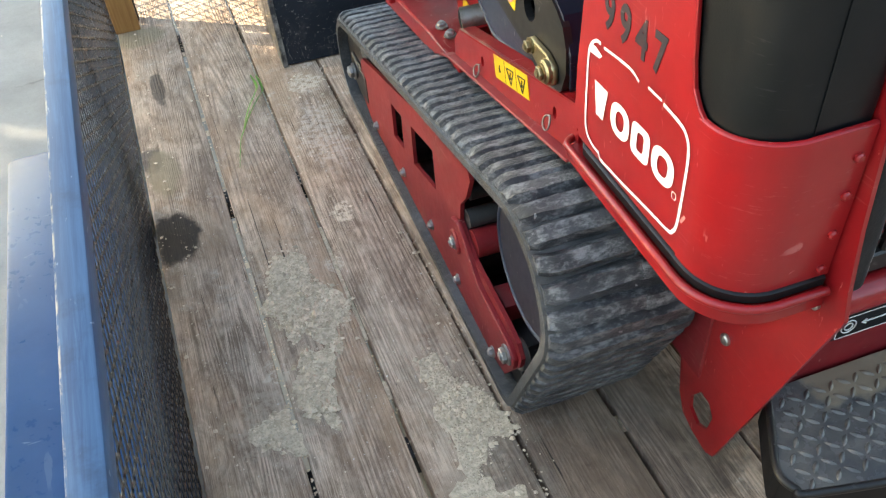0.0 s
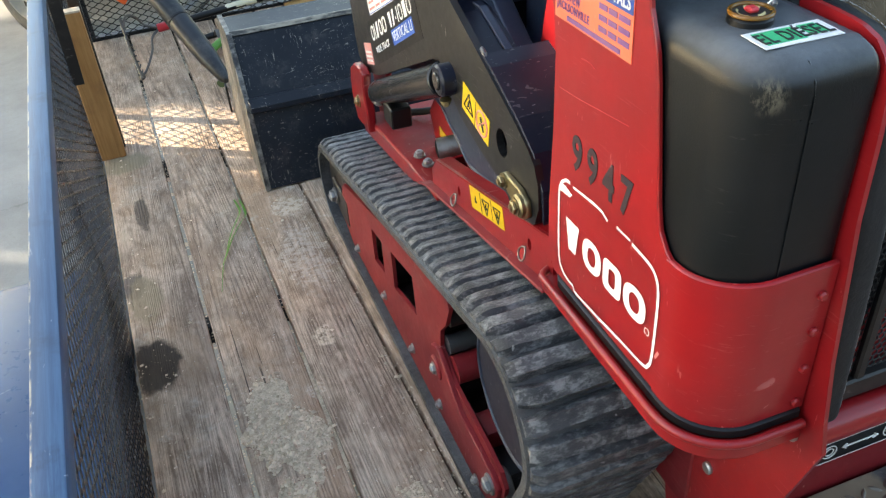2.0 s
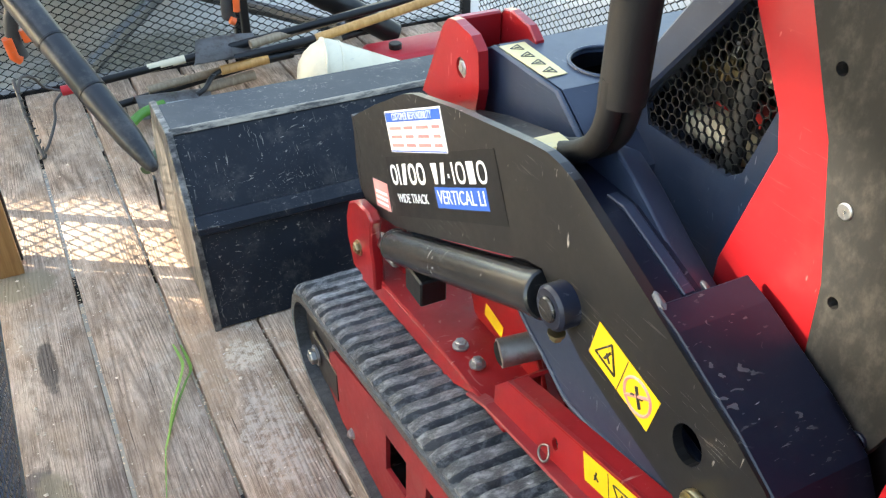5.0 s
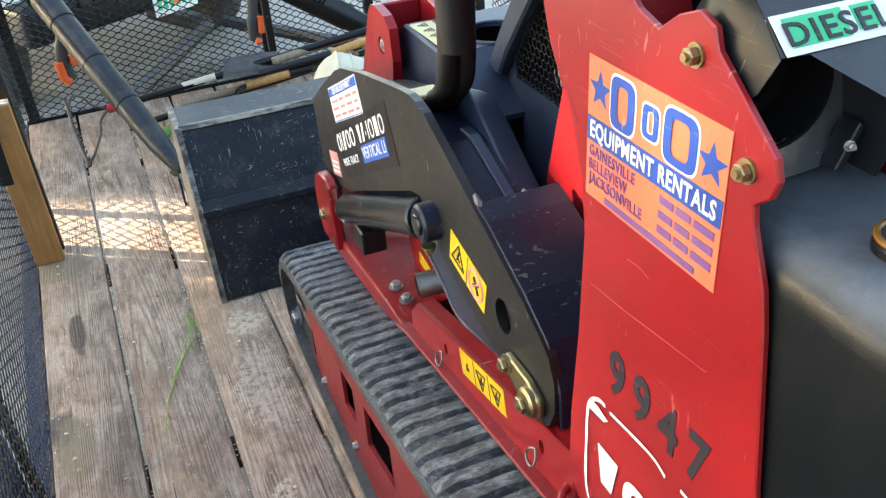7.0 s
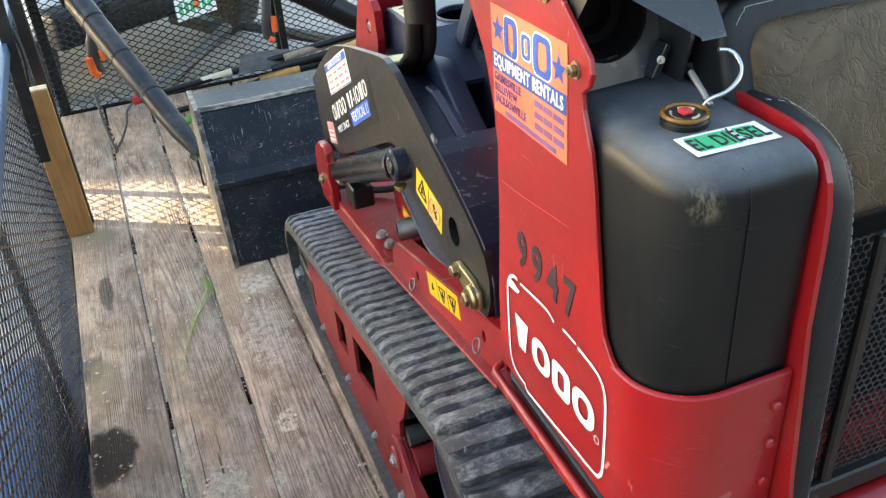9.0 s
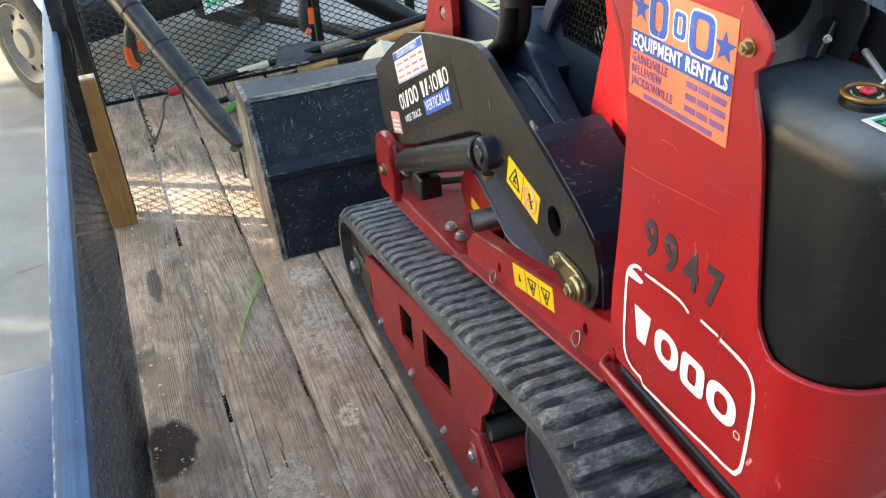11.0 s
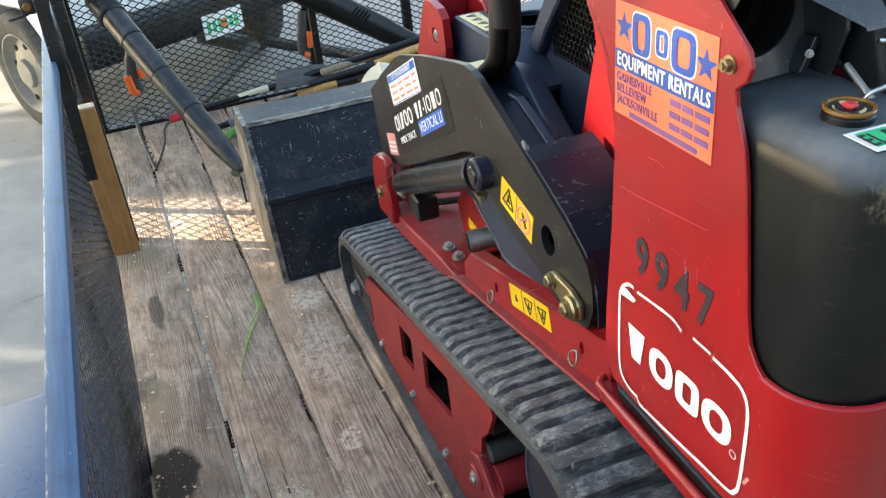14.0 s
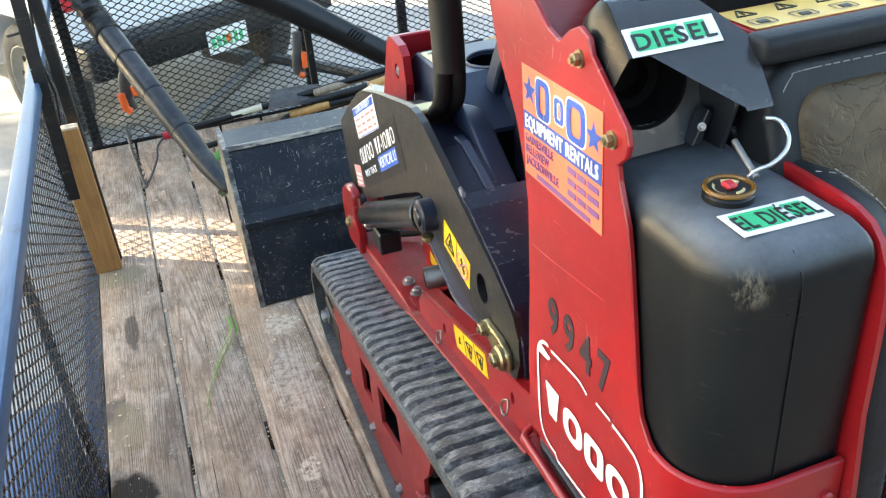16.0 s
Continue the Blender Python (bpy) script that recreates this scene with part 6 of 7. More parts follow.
def stitches(line, parent):
    ps = spline(line, 30)
    n = max(2, int(sum((b - a).length for a, b in zip(ps, ps[1:])) / 0.011))
    b = None
    for i in range(n):
        p0 = ps[min(int((i + 0.1) / n * (len(ps) - 1)), len(ps) - 1)]
        p1 = ps[min(int((i + 0.55) / n * (len(ps) - 1)) + 1, len(ps) - 1)]
        b = sweep([p0, p1], 0.00050, 5, True, b)
    mpart("stitching", b, THREAD, "", None, parent)


stitches([(0.705, 0.70, 1.0375), (0.705, 0.65, 1.0375), (0.706, 0.606, 1.031), (0.708, 0.575, 1.013), (0.7095, 0.5545, 0.975), (0.710, 0.543, 0.90), (0.710, 0.536, 0.80), (0.710, 0.527, 0.58)], bol)
stitches([(0.672, 0.640, 1.0475), (0.690, 0.636, 1.0435), (0.706, 0.632, 1.036)], bol)
line = [seat_m @ Vector(p) for p in ((0.670, 0.104, 0.0222), (0.680, 0.115, 0.0222), (0.694, 0.119, 0.0222), (0.80, 0.119, 0.0222), (1.0, 0.119, 0.0222), (1.2, 0.119, 0.0222))]
stitches(line, border)

# cooler screen below the pad
scr = mpart("cooler_screen", honeycomb(hex_grid([(0.722, 0.555), (1.12, 0.555), (1.12, 0.885), (0.722, 0.885)], 0.0058), 0.0058, 0.0013, lambda u, v, w: (u, 0.592 + w + (v - 0.6) * 0.05, v), 0.002), GREY_PLASTIC, "black honeycomb cooler screen")
mpart("screen_frame", box(0.790, 0.806, 0.580, 0.592, 0.53, 0.90, 0.003), STEEL_BLACK, "", None, scr)
mpart("screen_frame", box(0.716, 1.21, 0.578, 0.594, 0.515, 0.548, 0.003), STEEL_BLACK, "", None, scr)
mpart("cooler_core", box(0.716, 1.21, 0.640, 0.66, 0.600, 0.93), DARK, "", None, scr)
mpart("red_cross_member", box(0.716, 1.21, 0.612, 0.655, 0.53, 0.598), RED, "", None, scr)
mpart("cross_tube", rod((0.70, 0.575, 0.485), (1.21, 0.575, 0.485), 0.024, 20), RED, "red cross tube", 40)

# foot platform with raised tread
PZ = 0.262
fp = [(0.712, 0.612), (0.664, 0.530), (0.646, 0.497), (0.642, 0.478), (0.650, 0.458), (0.672, 0.443), (0.90, 0.405), (1.21, 0.405), (1.21, 0.612)]
foot = mpart("foot_platform", plate(fp, PZ - 0.006, PZ, "z", (), 0.001), TREAD, "black diamond-tread foot platform with a painted sunlit patch")
own = sweep(spline([(x, y, PZ - 0.001) for x, y in fp[:8]], 6), 0.006, 8)
mpart("platform_rim", own, STEEL_BLACK, "", 60, foot)
mpart("platform_skirt", plate([(x + (0.004 if x < 0.8 else 0), y + 0.004) for x, y in fp], PZ - 0.085, PZ - 0.007, "z", (), 0.004), HOSE, "black rubber platform skirt", None, foot)
loz = bmesh.new()
n = 8
rows = []
for k in range(n + 1):
    f = k / n
    w = 0.0036 * math.sin(math.pi * f) ** 0.8 + 0.0002
    h = 0.0040 * math.sin(math.pi * f) ** 0.6
    u = (f - 0.5) * 0.0225
    rows.append([loz.verts.new((u, -w, 0)), loz.verts.new((u, -w * 0.35, h)), loz.verts.new((u, w * 0.35, h)), loz.verts.new((u, w, 0))])
for a, b2 in zip(rows, rows[1:]):
    for k in range(3):
        loz.faces.new((a[k], a[k + 1], b2[k + 1], b2[k]))
loz_me = mesh_of("tread_lozenge", loz, TREAD_TOP, 60)
i = 0
for r_ in range(10):
    for c_ in range(26):
        x, y = 0.652 + c_ * 0.0215, 0.412 + r_ * 0.0215
        if inside((x - 0.012, y), fp) and inside((x + 0.012, y), fp) and inside((x, y - 0.012), fp) and inside((x, y + 0.012), fp):
            ob = new("tread_lozenge", loz_me)
            ob.parent = foot
            ob.matrix_local = pose(x - PX, y - PY, PZ, 0, 0, 45 if (r_ + c_) % 2 else -45)
# brake plate with arrows
bp = mpart("brake_plate", box(0.790, 1.06, 0.610, 0.616, 0.336, 0.388, 0.001), BLACK_PLASTIC, "black parking-brake plate with white marks")
mk = Matrix(((1, 0, 0, 0.876), (0, 0, -1, 0.6085), (0, 1, 0, 0.362), (0, 0, 0, 1)))
mpart("marking", outline_quad(mk, 0.150, 0.044, 0.0022, 0.005), WHITE, "", None, bp)
for x in (-0.055, 0.055):
    for r in (0.007, 0.0125):
        rr = [(0.876 + x + r * math.cos(a), 0.6082, 0.362 + r * math.sin(a)) for a in (2 * math.pi * k / 20 for k in range(21))]
        mpart("marking", sweep(rr, 0.0010, 5), WHITE, "", None, bp)
b = sweep([(0.844, 0.6082, 0.362), (0.908, 0.6082, 0.362)], 0.0012, 5)
for x, d in ((0.844, 1), (0.908, -1)):
    b = sweep([(x + d * 0.008, 0.6082, 0.367), (x, 0.6082, 0.362), (x + d * 0.008, 0.6082, 0.357)], 0.0012, 5, True, b)
mpart("marking", b, WHITE, "", None, bp)

# ---- decals on the loader ----
def shape(m, kind_, cx, cy, w, h, line, mat, parent, z=0.0006):
    """A plain ring, block or wedge that stands for one sign of a maker's mark."""
    own = bmesh.new()
    if kind_ in ("ring", "tablet"):
        e = 0.8 if kind_ == "ring" else 0.45
        loops = []
        for a_, b_ in ((w / 2, h / 2), (w / 2 - line, h / 2 - line * 0.75)):
            loops.append([own.verts.new((cx + a_ * math.copysign(abs(math.cos(a)) ** e, math.cos(a)), cy + b_ * math.copysign(abs(math.sin(a)) ** e, math.sin(a)), z)) for a in (2 * math.pi * k / 28 for k in range(28))])
        for k in range(28):
            own.faces.new((loops[0][k], loops[0][(k + 1) % 28], loops[1][(k + 1) % 28], loops[1][k]))
    else:
        q = {"bar": ((-0.5, -0.5), (0.5, -0.5), (0.5, 0.5), (-0.5, 0.5)), "wedge": ((-0.26, -0.5), (0.26, -0.5), (0.5, 0.5), (-0.5, 0.5)),
             "lean": ((-0.5, -0.5), (0.1, -0.5), (0.5, 0.5), (-0.1, 0.5)), "foot": ((-0.42, -0.5), (0.42, -0.5), (0.42, 0.5), (-0.42, 0.5))}[kind_]
        own.faces.new([own.verts.new((cx + x * w, cy + y * h, z)) for x, y in q])
    bmesh.ops.transform(own, matrix=m, verts=own.verts)
    return mpart("mark", own, mat, "", None, parent)


PF = SPX - 0.0006
bmq = face_left(PF, 0.812, 1.040, 1.0)
sticker = mpart("rental_sticker", print_quad(bmq, 0.170, 0.122), ORANGE, "orange rental sticker with blue print", None, panel)


def star(m, r, cx, cy):
    own = bmesh.new()
    vs = [own.verts.new((cx + (r if k % 2 == 0 else r * 0.42) * math.sin(k * math.pi / 5), cy + (r if k % 2 == 0 else r * 0.42) * math.cos(k * math.pi / 5), 0.0006)) for k in range(10)]
    own.faces.new(vs)
    bmesh.ops.transform(own, matrix=m, verts=own.verts)
    return own


for cx in (-0.068, 0.069):
    mpart("star", star(bmq, 0.0165, cx, 0.036 if cx < 0 else 0.032), BLUE_INK, "", None, sticker)
# plain shapes stand for the firm's mark
for cx, w, h in ((-0.036, 0.032, 0.042), (0.000, 0.020, 0.026), (0.035, 0.038, 0.042)):
    shape(bmq, "tablet", cx, 0.0345, w + 0.0036, h + 0.0036, 0.0095, WHITE, sticker, 0.0007)
    shape(bmq, "tablet", cx, 0.0345, w, h, 0.0090 if w > 0.025 else 0.0060, BLUE_INK, sticker, 0.0012)
band_ = mpart("band", print_quad(bmq @ pose(0, 0, 0.0006), 0.168, 0.021, 0.0003, 0, 0.0005), BLUE_INK, "blue band with white lettering", None, sticker)
mpart("lettering", text_bm("EQUIPMENT RENTALS", 0.0205, bmq @ pose(0, 0.0005, 0.0014), 0.0003, 1.09, 0.735, 0.00035), WHITE, "", None, band_)
for k, wd in enumerate(("GAINESVILLE", "BELLEVIEW", "JACKSONVILLE")):
    t = text_bm(wd, 0.0138, pose(0, 0, 0), 0.0003, 1.14, 0.74, 0.0001)
    x0 = min(v.co.x for v in t.verts)
    bmesh.ops.transform(t, matrix=bmq @ pose(-0.080 - x0, -0.0185 - 0.0125 * k, 0.0010), verts=t.verts)
    mpart("lettering", t, PURPLE_INK, "", None, sticker)
    for a, w in ((0.0255, 0.017), (0.0455, 0.017), (0.0685, 0.022)):
        mpart("number_bar", print_quad(bmq @ pose(0, 0, 0.0008), w, 0.0062, 0.0003, a, -0.0185 - 0.0125 * k), PURPLE_INK, "", None, sticker)
mpart("address_bar", print_quad(bmq @ pose(0, 0, 0.0008), 0.118, 0.0055, 0.0003, 0.004, -0.0555), PURPLE_INK, "", None, sticker)
# stencilled unit number
for k, dgt in enumerate("9947"):
    t = text_bm(dgt, 0.0665, face_left(PF, 0.832 - 0.0382 * k, 0.818 + 0.0010 * k, 2), 0.0003, 1.0, 0.78, 0.0018)
    mpart("stencil_digit", t, STENCIL, "", None, panel)
# maker's mark: a white frame in peeled pieces, and plain shapes
tq = face_left(PF - 0.0002, 0.755, 0.694, 1.5)


def stripe(line, w, name="mark_frame", label="", seed=0.0):
    """A flat painted stripe along a line on the panel, with slightly worn edges."""
    ps = spline([(0.0, y, z) for y, z in line], 8)
    own = bmesh.new()
    prev = None
    for i, p in enumerate(ps):
        d = (ps[min(i + 1, len(ps) - 1)] - ps[max(i - 1, 0)]).normalized()
        o = Vector((0, -d.z, d.y))
        f = w / 2 * (1 + 0.22 * noise.noise(Vector((p.y * 130, p.z * 130, seed))))
        cur = [own.verts.new((PF - 0.0007, (p + o * k * f).y, (p + o * k * f).z)) for k in (1, -1)]
        if prev:
            own.faces.new((prev[0], prev[1], cur[1], cur[0]))
        prev = cur
    return mpart(name, own, WHITE, label, None, panel)


stripe([(0.846, 0.7705), (0.858, 0.7685), (0.870, 0.758), (0.8755, 0.742), (0.8755, 0.700), (0.873, 0.646), (0.866, 0.624), (0.850, 0.615), (0.831, 0.614)], 0.0046, "mark_frame", "worn white mark on red paint", 1.0)
stripe([(0.824, 0.6065), (0.760, 0.611), (0.700, 0.617), (0.652, 0.621), (0.641, 0.629), (0.636, 0.645), (0.635, 0.700), (0.637, 0.745), (0.647, 0.764), (0.664, 0.770), (0.696, 0.7725)], 0.0050, seed=3.0)
stripe([(0.838, 0.7690), (0.800, 0.7735), (0.769, 0.7755), (0.751, 0.770)], 0.0040, seed=5.0)
stripe([(0.730, 0.7745), (0.700, 0.7745)], 0.0038, seed=7.0)
stripe([(0.831, 0.617), (0.827, 0.609), (0.823, 0.607)], 0.0030, seed=8.0)
b = bmesh.new()
b.faces.new([b.verts.new((PF - 0.0008, y, z)) for y, z in ((0.873, 0.7585), (0.859, 0.7600), (0.840, 0.7560), (0.846, 0.7495), (0.872, 0.7460))])
mpart("paint_chip", b, WHITE, "", None, panel)


for kind_, cx, w, ln in (("wedge", -0.081, 0.036, 0.0), ("ring", -0.029, 0.048, 0.0135), ("tablet", 0.022, 0.044, 0.0140), ("ring", 0.074, 0.050, 0.0135)):
    shape(tq, kind_, cx, 0.0, w, 0.047, ln, WHITE, panel)
shape(tq, "ring", 0.104, -0.0215, 0.0105, 0.0105, 0.0013, WHITE, panel)
mpart("paint_chip", print_quad(face_left(PF - 0.0004, 0.627, 0.658, 65), 0.014, 0.004), PINK_INK, "", None, panel)

# long fine scratches in the red paint
for pts in (((0.882, 0.890), (0.835, 0.8945), (0.784, 0.902), (0.722, 0.911)), ((0.80, 0.946), (0.812, 0.949), (0.83, 0.947))):
    mpart("scratch", sweep(spline([(PF + 0.0002, y, z) for y, z in pts], 6), 0.00045, 4), SCRATCH, "", None, panel)

# arm decals
AF = AX - 0.0006
cq = face_left(AF, 1.722, 0.750, 26)
cs = mpart("decal", print_quad(cq, 0.222, 0.066), WHITE, "white decal with blue and red print", None, arm)
mpart("band", print_quad(cq @ pose(0, 0, 0.0006), 0.216, 0.015, 0.0003, 0, 0.0225), LIGHT_BLUE_INK, "", None, cs)
mpart("lettering", text_bm("CUSTOMER RESPONSIBILITY", 0.0160, cq @ pose(0, 0.0225, 0.0013), 0.0003, 1.10, 0.72), WHITE, "", None, cs)
for k in range(3):
    for a, w in ((-0.075, 0.055), (-0.02, 0.04), (0.035, 0.05), (0.085, 0.03)):
        mpart("text_bar", print_quad(cq @ pose(0, 0, 0.0006), w * (0.92 - 0.1 * (k == 1)), 0.0048, 0.0003, a, 0.005 - 0.0135 * k), PINK_INK, "", None, cs)
mpart("band", print_quad(cq @ pose(0, 0, 0.0006), 0.216, 0.0018, 0.0003, 0, -0.031), LIGHT_BLUE_INK, "", None, cs)
dq = face_left(AF, 1.640, 0.695, 28.5)
dd = mpart("decal_backing", print_quad(dq, 0.40, 0.10, 0.0002, 0.004, 0.002), BLACK_PLASTIC, "glossy black model decal", None, arm)
# the model name as plain shapes
for kind_, cx, w in (("ring", -0.170, 0.030), ("bar", -0.147, 0.007), ("lean", -0.123, 0.027), ("ring", -0.089, 0.031), ("ring", -0.053, 0.033)):
    shape(dq, kind_, cx, 0.022, w, 0.034, 0.0075, WHITE, dd)
for kind_, cx, w in (("wedge", 0.002, 0.022), ("lean", 0.030, 0.022), ("bar", 0.067, 0.006), ("ring", 0.092, 0.029), ("foot", 0.125, 0.026), ("ring", 0.158, 0.029)):
    shape(dq, kind_, cx, 0.022, w, 0.031, 0.0055, WHITE, dd)
shape(dq, "bar", 0.050, 0.018, 0.006, 0.006, 0.002, WHITE, dd)
mpart("lettering", text_bm("WIDE TRACK", 0.0215, dq @ pose(-0.108, -0.018, 0.0008), 0.0003, 1.0, 1.0), WHITE, "", None, dd)
vb = mpart("band", print_quad(dq @ pose(0, 0, 0.0005), 0.170, 0.031, 0.0003, 0.075, -0.014), LIGHT_BLUE_INK, "blue band with white lettering", None, dd)
mpart("lettering", text_bm("VERTICAL LI", 0.029, dq @ pose(0.077, -0.014, 0.0013), 0.0003, 1.0, 1.0), WHITE, "", None, vb)
pq = face_left(AF, 1.858, 0.562, 19)
ps = mpart("decal", print_quad(pq, 0.068, 0.050), PINK_INK, "small faded red decal", None, arm)
for k in range(3):
    mpart("text_bar", print_quad(pq @ pose(0, 0, 0.0006), 0.055, 0.005, 0.0003, 0, 0.004 - 0.010 * k), WHITE, "", None, ps)


def warning(m, w, h, n, parent, name="warning_decal"):
    wd = mpart(name, print_quad(m, w, h), YELLOW, "yellow warning decal with black pictograms", None, parent)
    for k in range(n):
        cx = (k - (n - 1) / 2) * w / n
        r = min(h, w / n) * 0.42
        up = -1 if n == 3 else 1
        b = None
        if n == 2 and k == 1:
            pts = [(cx + r * math.cos(a), r * math.sin(a), 0.0007) for a in (2 * math.pi * j / 20 for j in range(21))]
            b = sweep([m @ Vector(p) for p in pts], r * 0.09, 5)
            b = sweep([m @ Vector((cx - r * 0.7, -r * 0.7, 0.0007)), m @ Vector((cx + r * 0.7, r * 0.7, 0.0007))], r * 0.09, 5, True, b)
            mpart("pictogram", b, PINK_INK, "", None, wd)
            b = sweep([m @ Vector((cx + r * 0.4, -r * 0.5, 0.0005)), m @ Vector((cx - r * 0.3, r * 0.45, 0.0005))], r * 0.11, 5)
            b = sweep([m @ Vector((cx - r * 0.4, -r * 0.3, 0.0005)), m @ Vector((cx + r * 0.35, r * 0.2, 0.0005))], r * 0.09, 5, True, b)
        else:
            for j in range(3 if n == 2 or k else 0):
                a0, a1 = radians(90 + 120 * j), radians(210 + 120 * j)
                b = sweep([m @ Vector((cx + r * math.cos(a0), up * (r * math.sin(a0) - r * 0.1), 0.0006)), m @ Vector((cx + r * math.cos(a1), up * (r * math.sin(a1) - r * 0.1), 0.0006))], r * 0.07, 4, True, b)
            b = sweep([m @ Vector((cx - r * 0.15, -r * 0.35, 0.0006)), m @ Vector((cx + r * 0.1, r * 0.35, 0.0006))], r * 0.085, 5, True, b)
            b = sweep([m @ Vector((cx + r * 0.28, -r * 0.3, 0.0006)), m @ Vector((cx - r * 0.15, r * 0.05, 0.0006))], r * 0.07, 5, True, b)
        mpart("pictogram", b, BLACK_INK, "", None, wd)
    for k in range(1, n):
        mpart("pictogram", print_quad(m @ pose(0, 0, 0.0006), 0.0012, h * 0.95, 0.0003, (k - n / 2) * w / n, 0), BLACK_INK, "", None, wd)


warning(face_left(AF, 1.192, 0.709, -12), 0.112, 0.052, 2, arm)
warning(face_left(0.5234, 1.155, 0.548, 14.6), 0.150, 0.042, 3, side_ch)

# ---- loose things on the deck ----
bl = thing("wooden_post_block", "stained lumber board standing upright against the mesh side", "board", (-0.123, 2.775, 0), 0)
part("board", box(-0.039, 0.039, -0.019, 0.019, 0, 0.497, 0.002), LUMBER, bl)
part("end_grain", box(-0.0385, 0.0385, -0.0185, 0.0185, 0.497, 0.5035, 0.001), END_GRAIN, bl, "pale sawn end")
solo("corner_post", box(-0.116, -0.080, 2.82, 2.85, 0.0, 1.02, 0.003), STEEL_BLACK, "grey-speckled black steel post beside the board", "post")
b = box(-0.018, 0.018, -0.003, 0.003, 0, 0.78, 0.001)
bmesh.ops.transform(b, matrix=pose(-0.152, 2.715, 0.292, 0, 2.2, 0), verts=b.verts)
solo("flat_bar", b, STEEL_BLACK, "black steel flat bar fixed to the mesh side", "bar")

# grass blades
for pts, w in ((((0.104, 1.99, 0.003), (0.118, 2.02, 0.006), (0.150, 2.085, 0.014), (0.186, 2.15, 0.016), (0.209, 2.20, 0.010), (0.207, 2.29, 0.006)), 0.0062),
               (((0.116, 2.01, 0.008), (0.146, 2.09, 0.020), (0.178, 2.16, 0.022), (0.196, 2.22, 0.012), (0.192, 2.30, 0.006)), 0.0054),
               (((0.078, 1.862, 0.004), (0.090, 1.92, 0.006), (0.104, 1.985, 0.005), (0.112, 2.005, 0.005)), 0.0026)):
    solo("grass_blade", sweep(spline(pts, 8), [w * (0.35 + 0.65 * math.sin(math.pi * min(1, (i + 1) / (8 * (len(pts) - 1) + 2)))) for i in range(8 * (len(pts) - 1) + 1)], 6, True, None, 0.12), BLADE, "wilted green grass blade lying on the planks", "grass blade", "grass blades", smooth=60)


# cement dirt: low uneven mounds and loose crumbs
def rim_of(a, seed):
    return 0.72 + 0.55 * noise.noise(Vector((math.cos(a) * 1.3 + seed, math.sin(a) * 1.3, 0.3))) + 0.20 * noise.noise(Vector((math.cos(a) * 3 + seed, math.sin(a) * 3, 7.0)))


def height_of(x, y, f, h, seed):
    lump = noise.noise(Vector((x * 28, y * 28, seed)))
    grit = 0.0030 * noise.noise(Vector((x * 95, y * 95, seed))) + 0.0022 * noise.noise(Vector((x * 230, y * 230, seed)))
    return max(0.0008, h * (1 - f ** 3.0) * (0.62 + 0.4 * lump) + grit * 0.35 * (1 - f ** 4))


def mound(name, cx, cy, rx, ry, h, seed, label):
    own = bmesh.new()
    n, m = 110, 34
    c = own.verts.new((cx, cy, h * 0.6))
    prev = None
    for j in range(1, m + 1):
        f = j / m
        cur = []
        for i in range(n):
            a = 2 * math.pi * i / n
            e = rim_of(a, seed)
            x, y = cx + rx * f * e * math.cos(a), cy + ry * f * e * math.sin(a)
            q = Vector((x * 30, y * 30, seed))
            jx = 0.014 * noise.noise(q) + 0.005 * noise.noise(q * 3.3)
            jy = 0.020 * noise.noise(q + Vector((9, 4, 2))) + 0.006 * noise.noise(q * 3.1 + Vector((5, 1, 8)))
            cur.append(own.verts.new((x + jx * f, y + jy * f, height_of(x, y, f, h, seed) if j < m else -0.001)))
        for i in range(n):
            k = (i + 1) % n
            if prev:
                own.faces.new((prev[i], prev[k], cur[k], cur[i]))
            else:
                own.faces.new((c, cur[i], cur[k]))
        prev = cur
    return solo(name, own, DIRT, label, "dirt", "dirt patches", smooth=80)


rg = random.Random(21)
verts, faces = [], []


def crumb(x, y, z, r):
    i = len(verts)
    q = [(1, 0, 0), (0, 1, 0), (-1, 0, 0), (0, -1, 0), (0, 0, 1), (0, 0, -0.5)]
    a = rg.uniform(0, 6.3)
    for px, py, pz in q:
        s = r * rg.uniform(0.65, 1.25)
        verts.append((x + (px * math.cos(a) - py * math.sin(a)) * s, y + (px * math.sin(a) + py * math.cos(a)) * s, z + pz * s * 0.8))
    for t in ((0, 1, 4), (1, 2, 4), (2, 3, 4), (3, 0, 4), (1, 0, 5), (2, 1, 5), (3, 2, 5), (0, 3, 5)):
        faces.append(tuple(i + k for k in t))


for cx, cy, rx, ry, h, seed, n, label in (
        (0.105, 1.325, 0.105, 0.185, 0.0045, 2.0, 900, "crumbly grey cement dirt spilt on the planks"),
        (0.085, 1.10, 0.060, 0.140, 0.0022, 5.0, 420, "crumbly grey cement dirt spilt on the planks"),
        (0.325, 0.93, 0.090, 0.180, 0.0040, 9.0, 520, "pale grey cement dirt beside the track"),
        (-0.01, 1.02, 0.055, 0.080, 0.003, 14.0, 90, "thin pale cement dirt on the planks"),
        (0.30, 0.70, 0.105, 0.115, 0.003, 17.0, 110, "thin pale cement dirt on the planks")):
    mound("dirt_patch", cx, cy, rx, ry, h, seed, label)
    for _ in range(n):
        a, f = rg.uniform(0, 2 * math.pi), rg.random() ** 0.6 * 1.12
        e = rim_of(a, seed)
        x, y = cx + rx * f * e * math.cos(a), cy + ry * f * e * math.sin(a)
        r = 0.0012 + 0.0066 * rg.random() ** 3.2
        crumb(x, y, (height_of(x, y, f, h, seed) if f < 1 else 0) + r * 0.25, r)
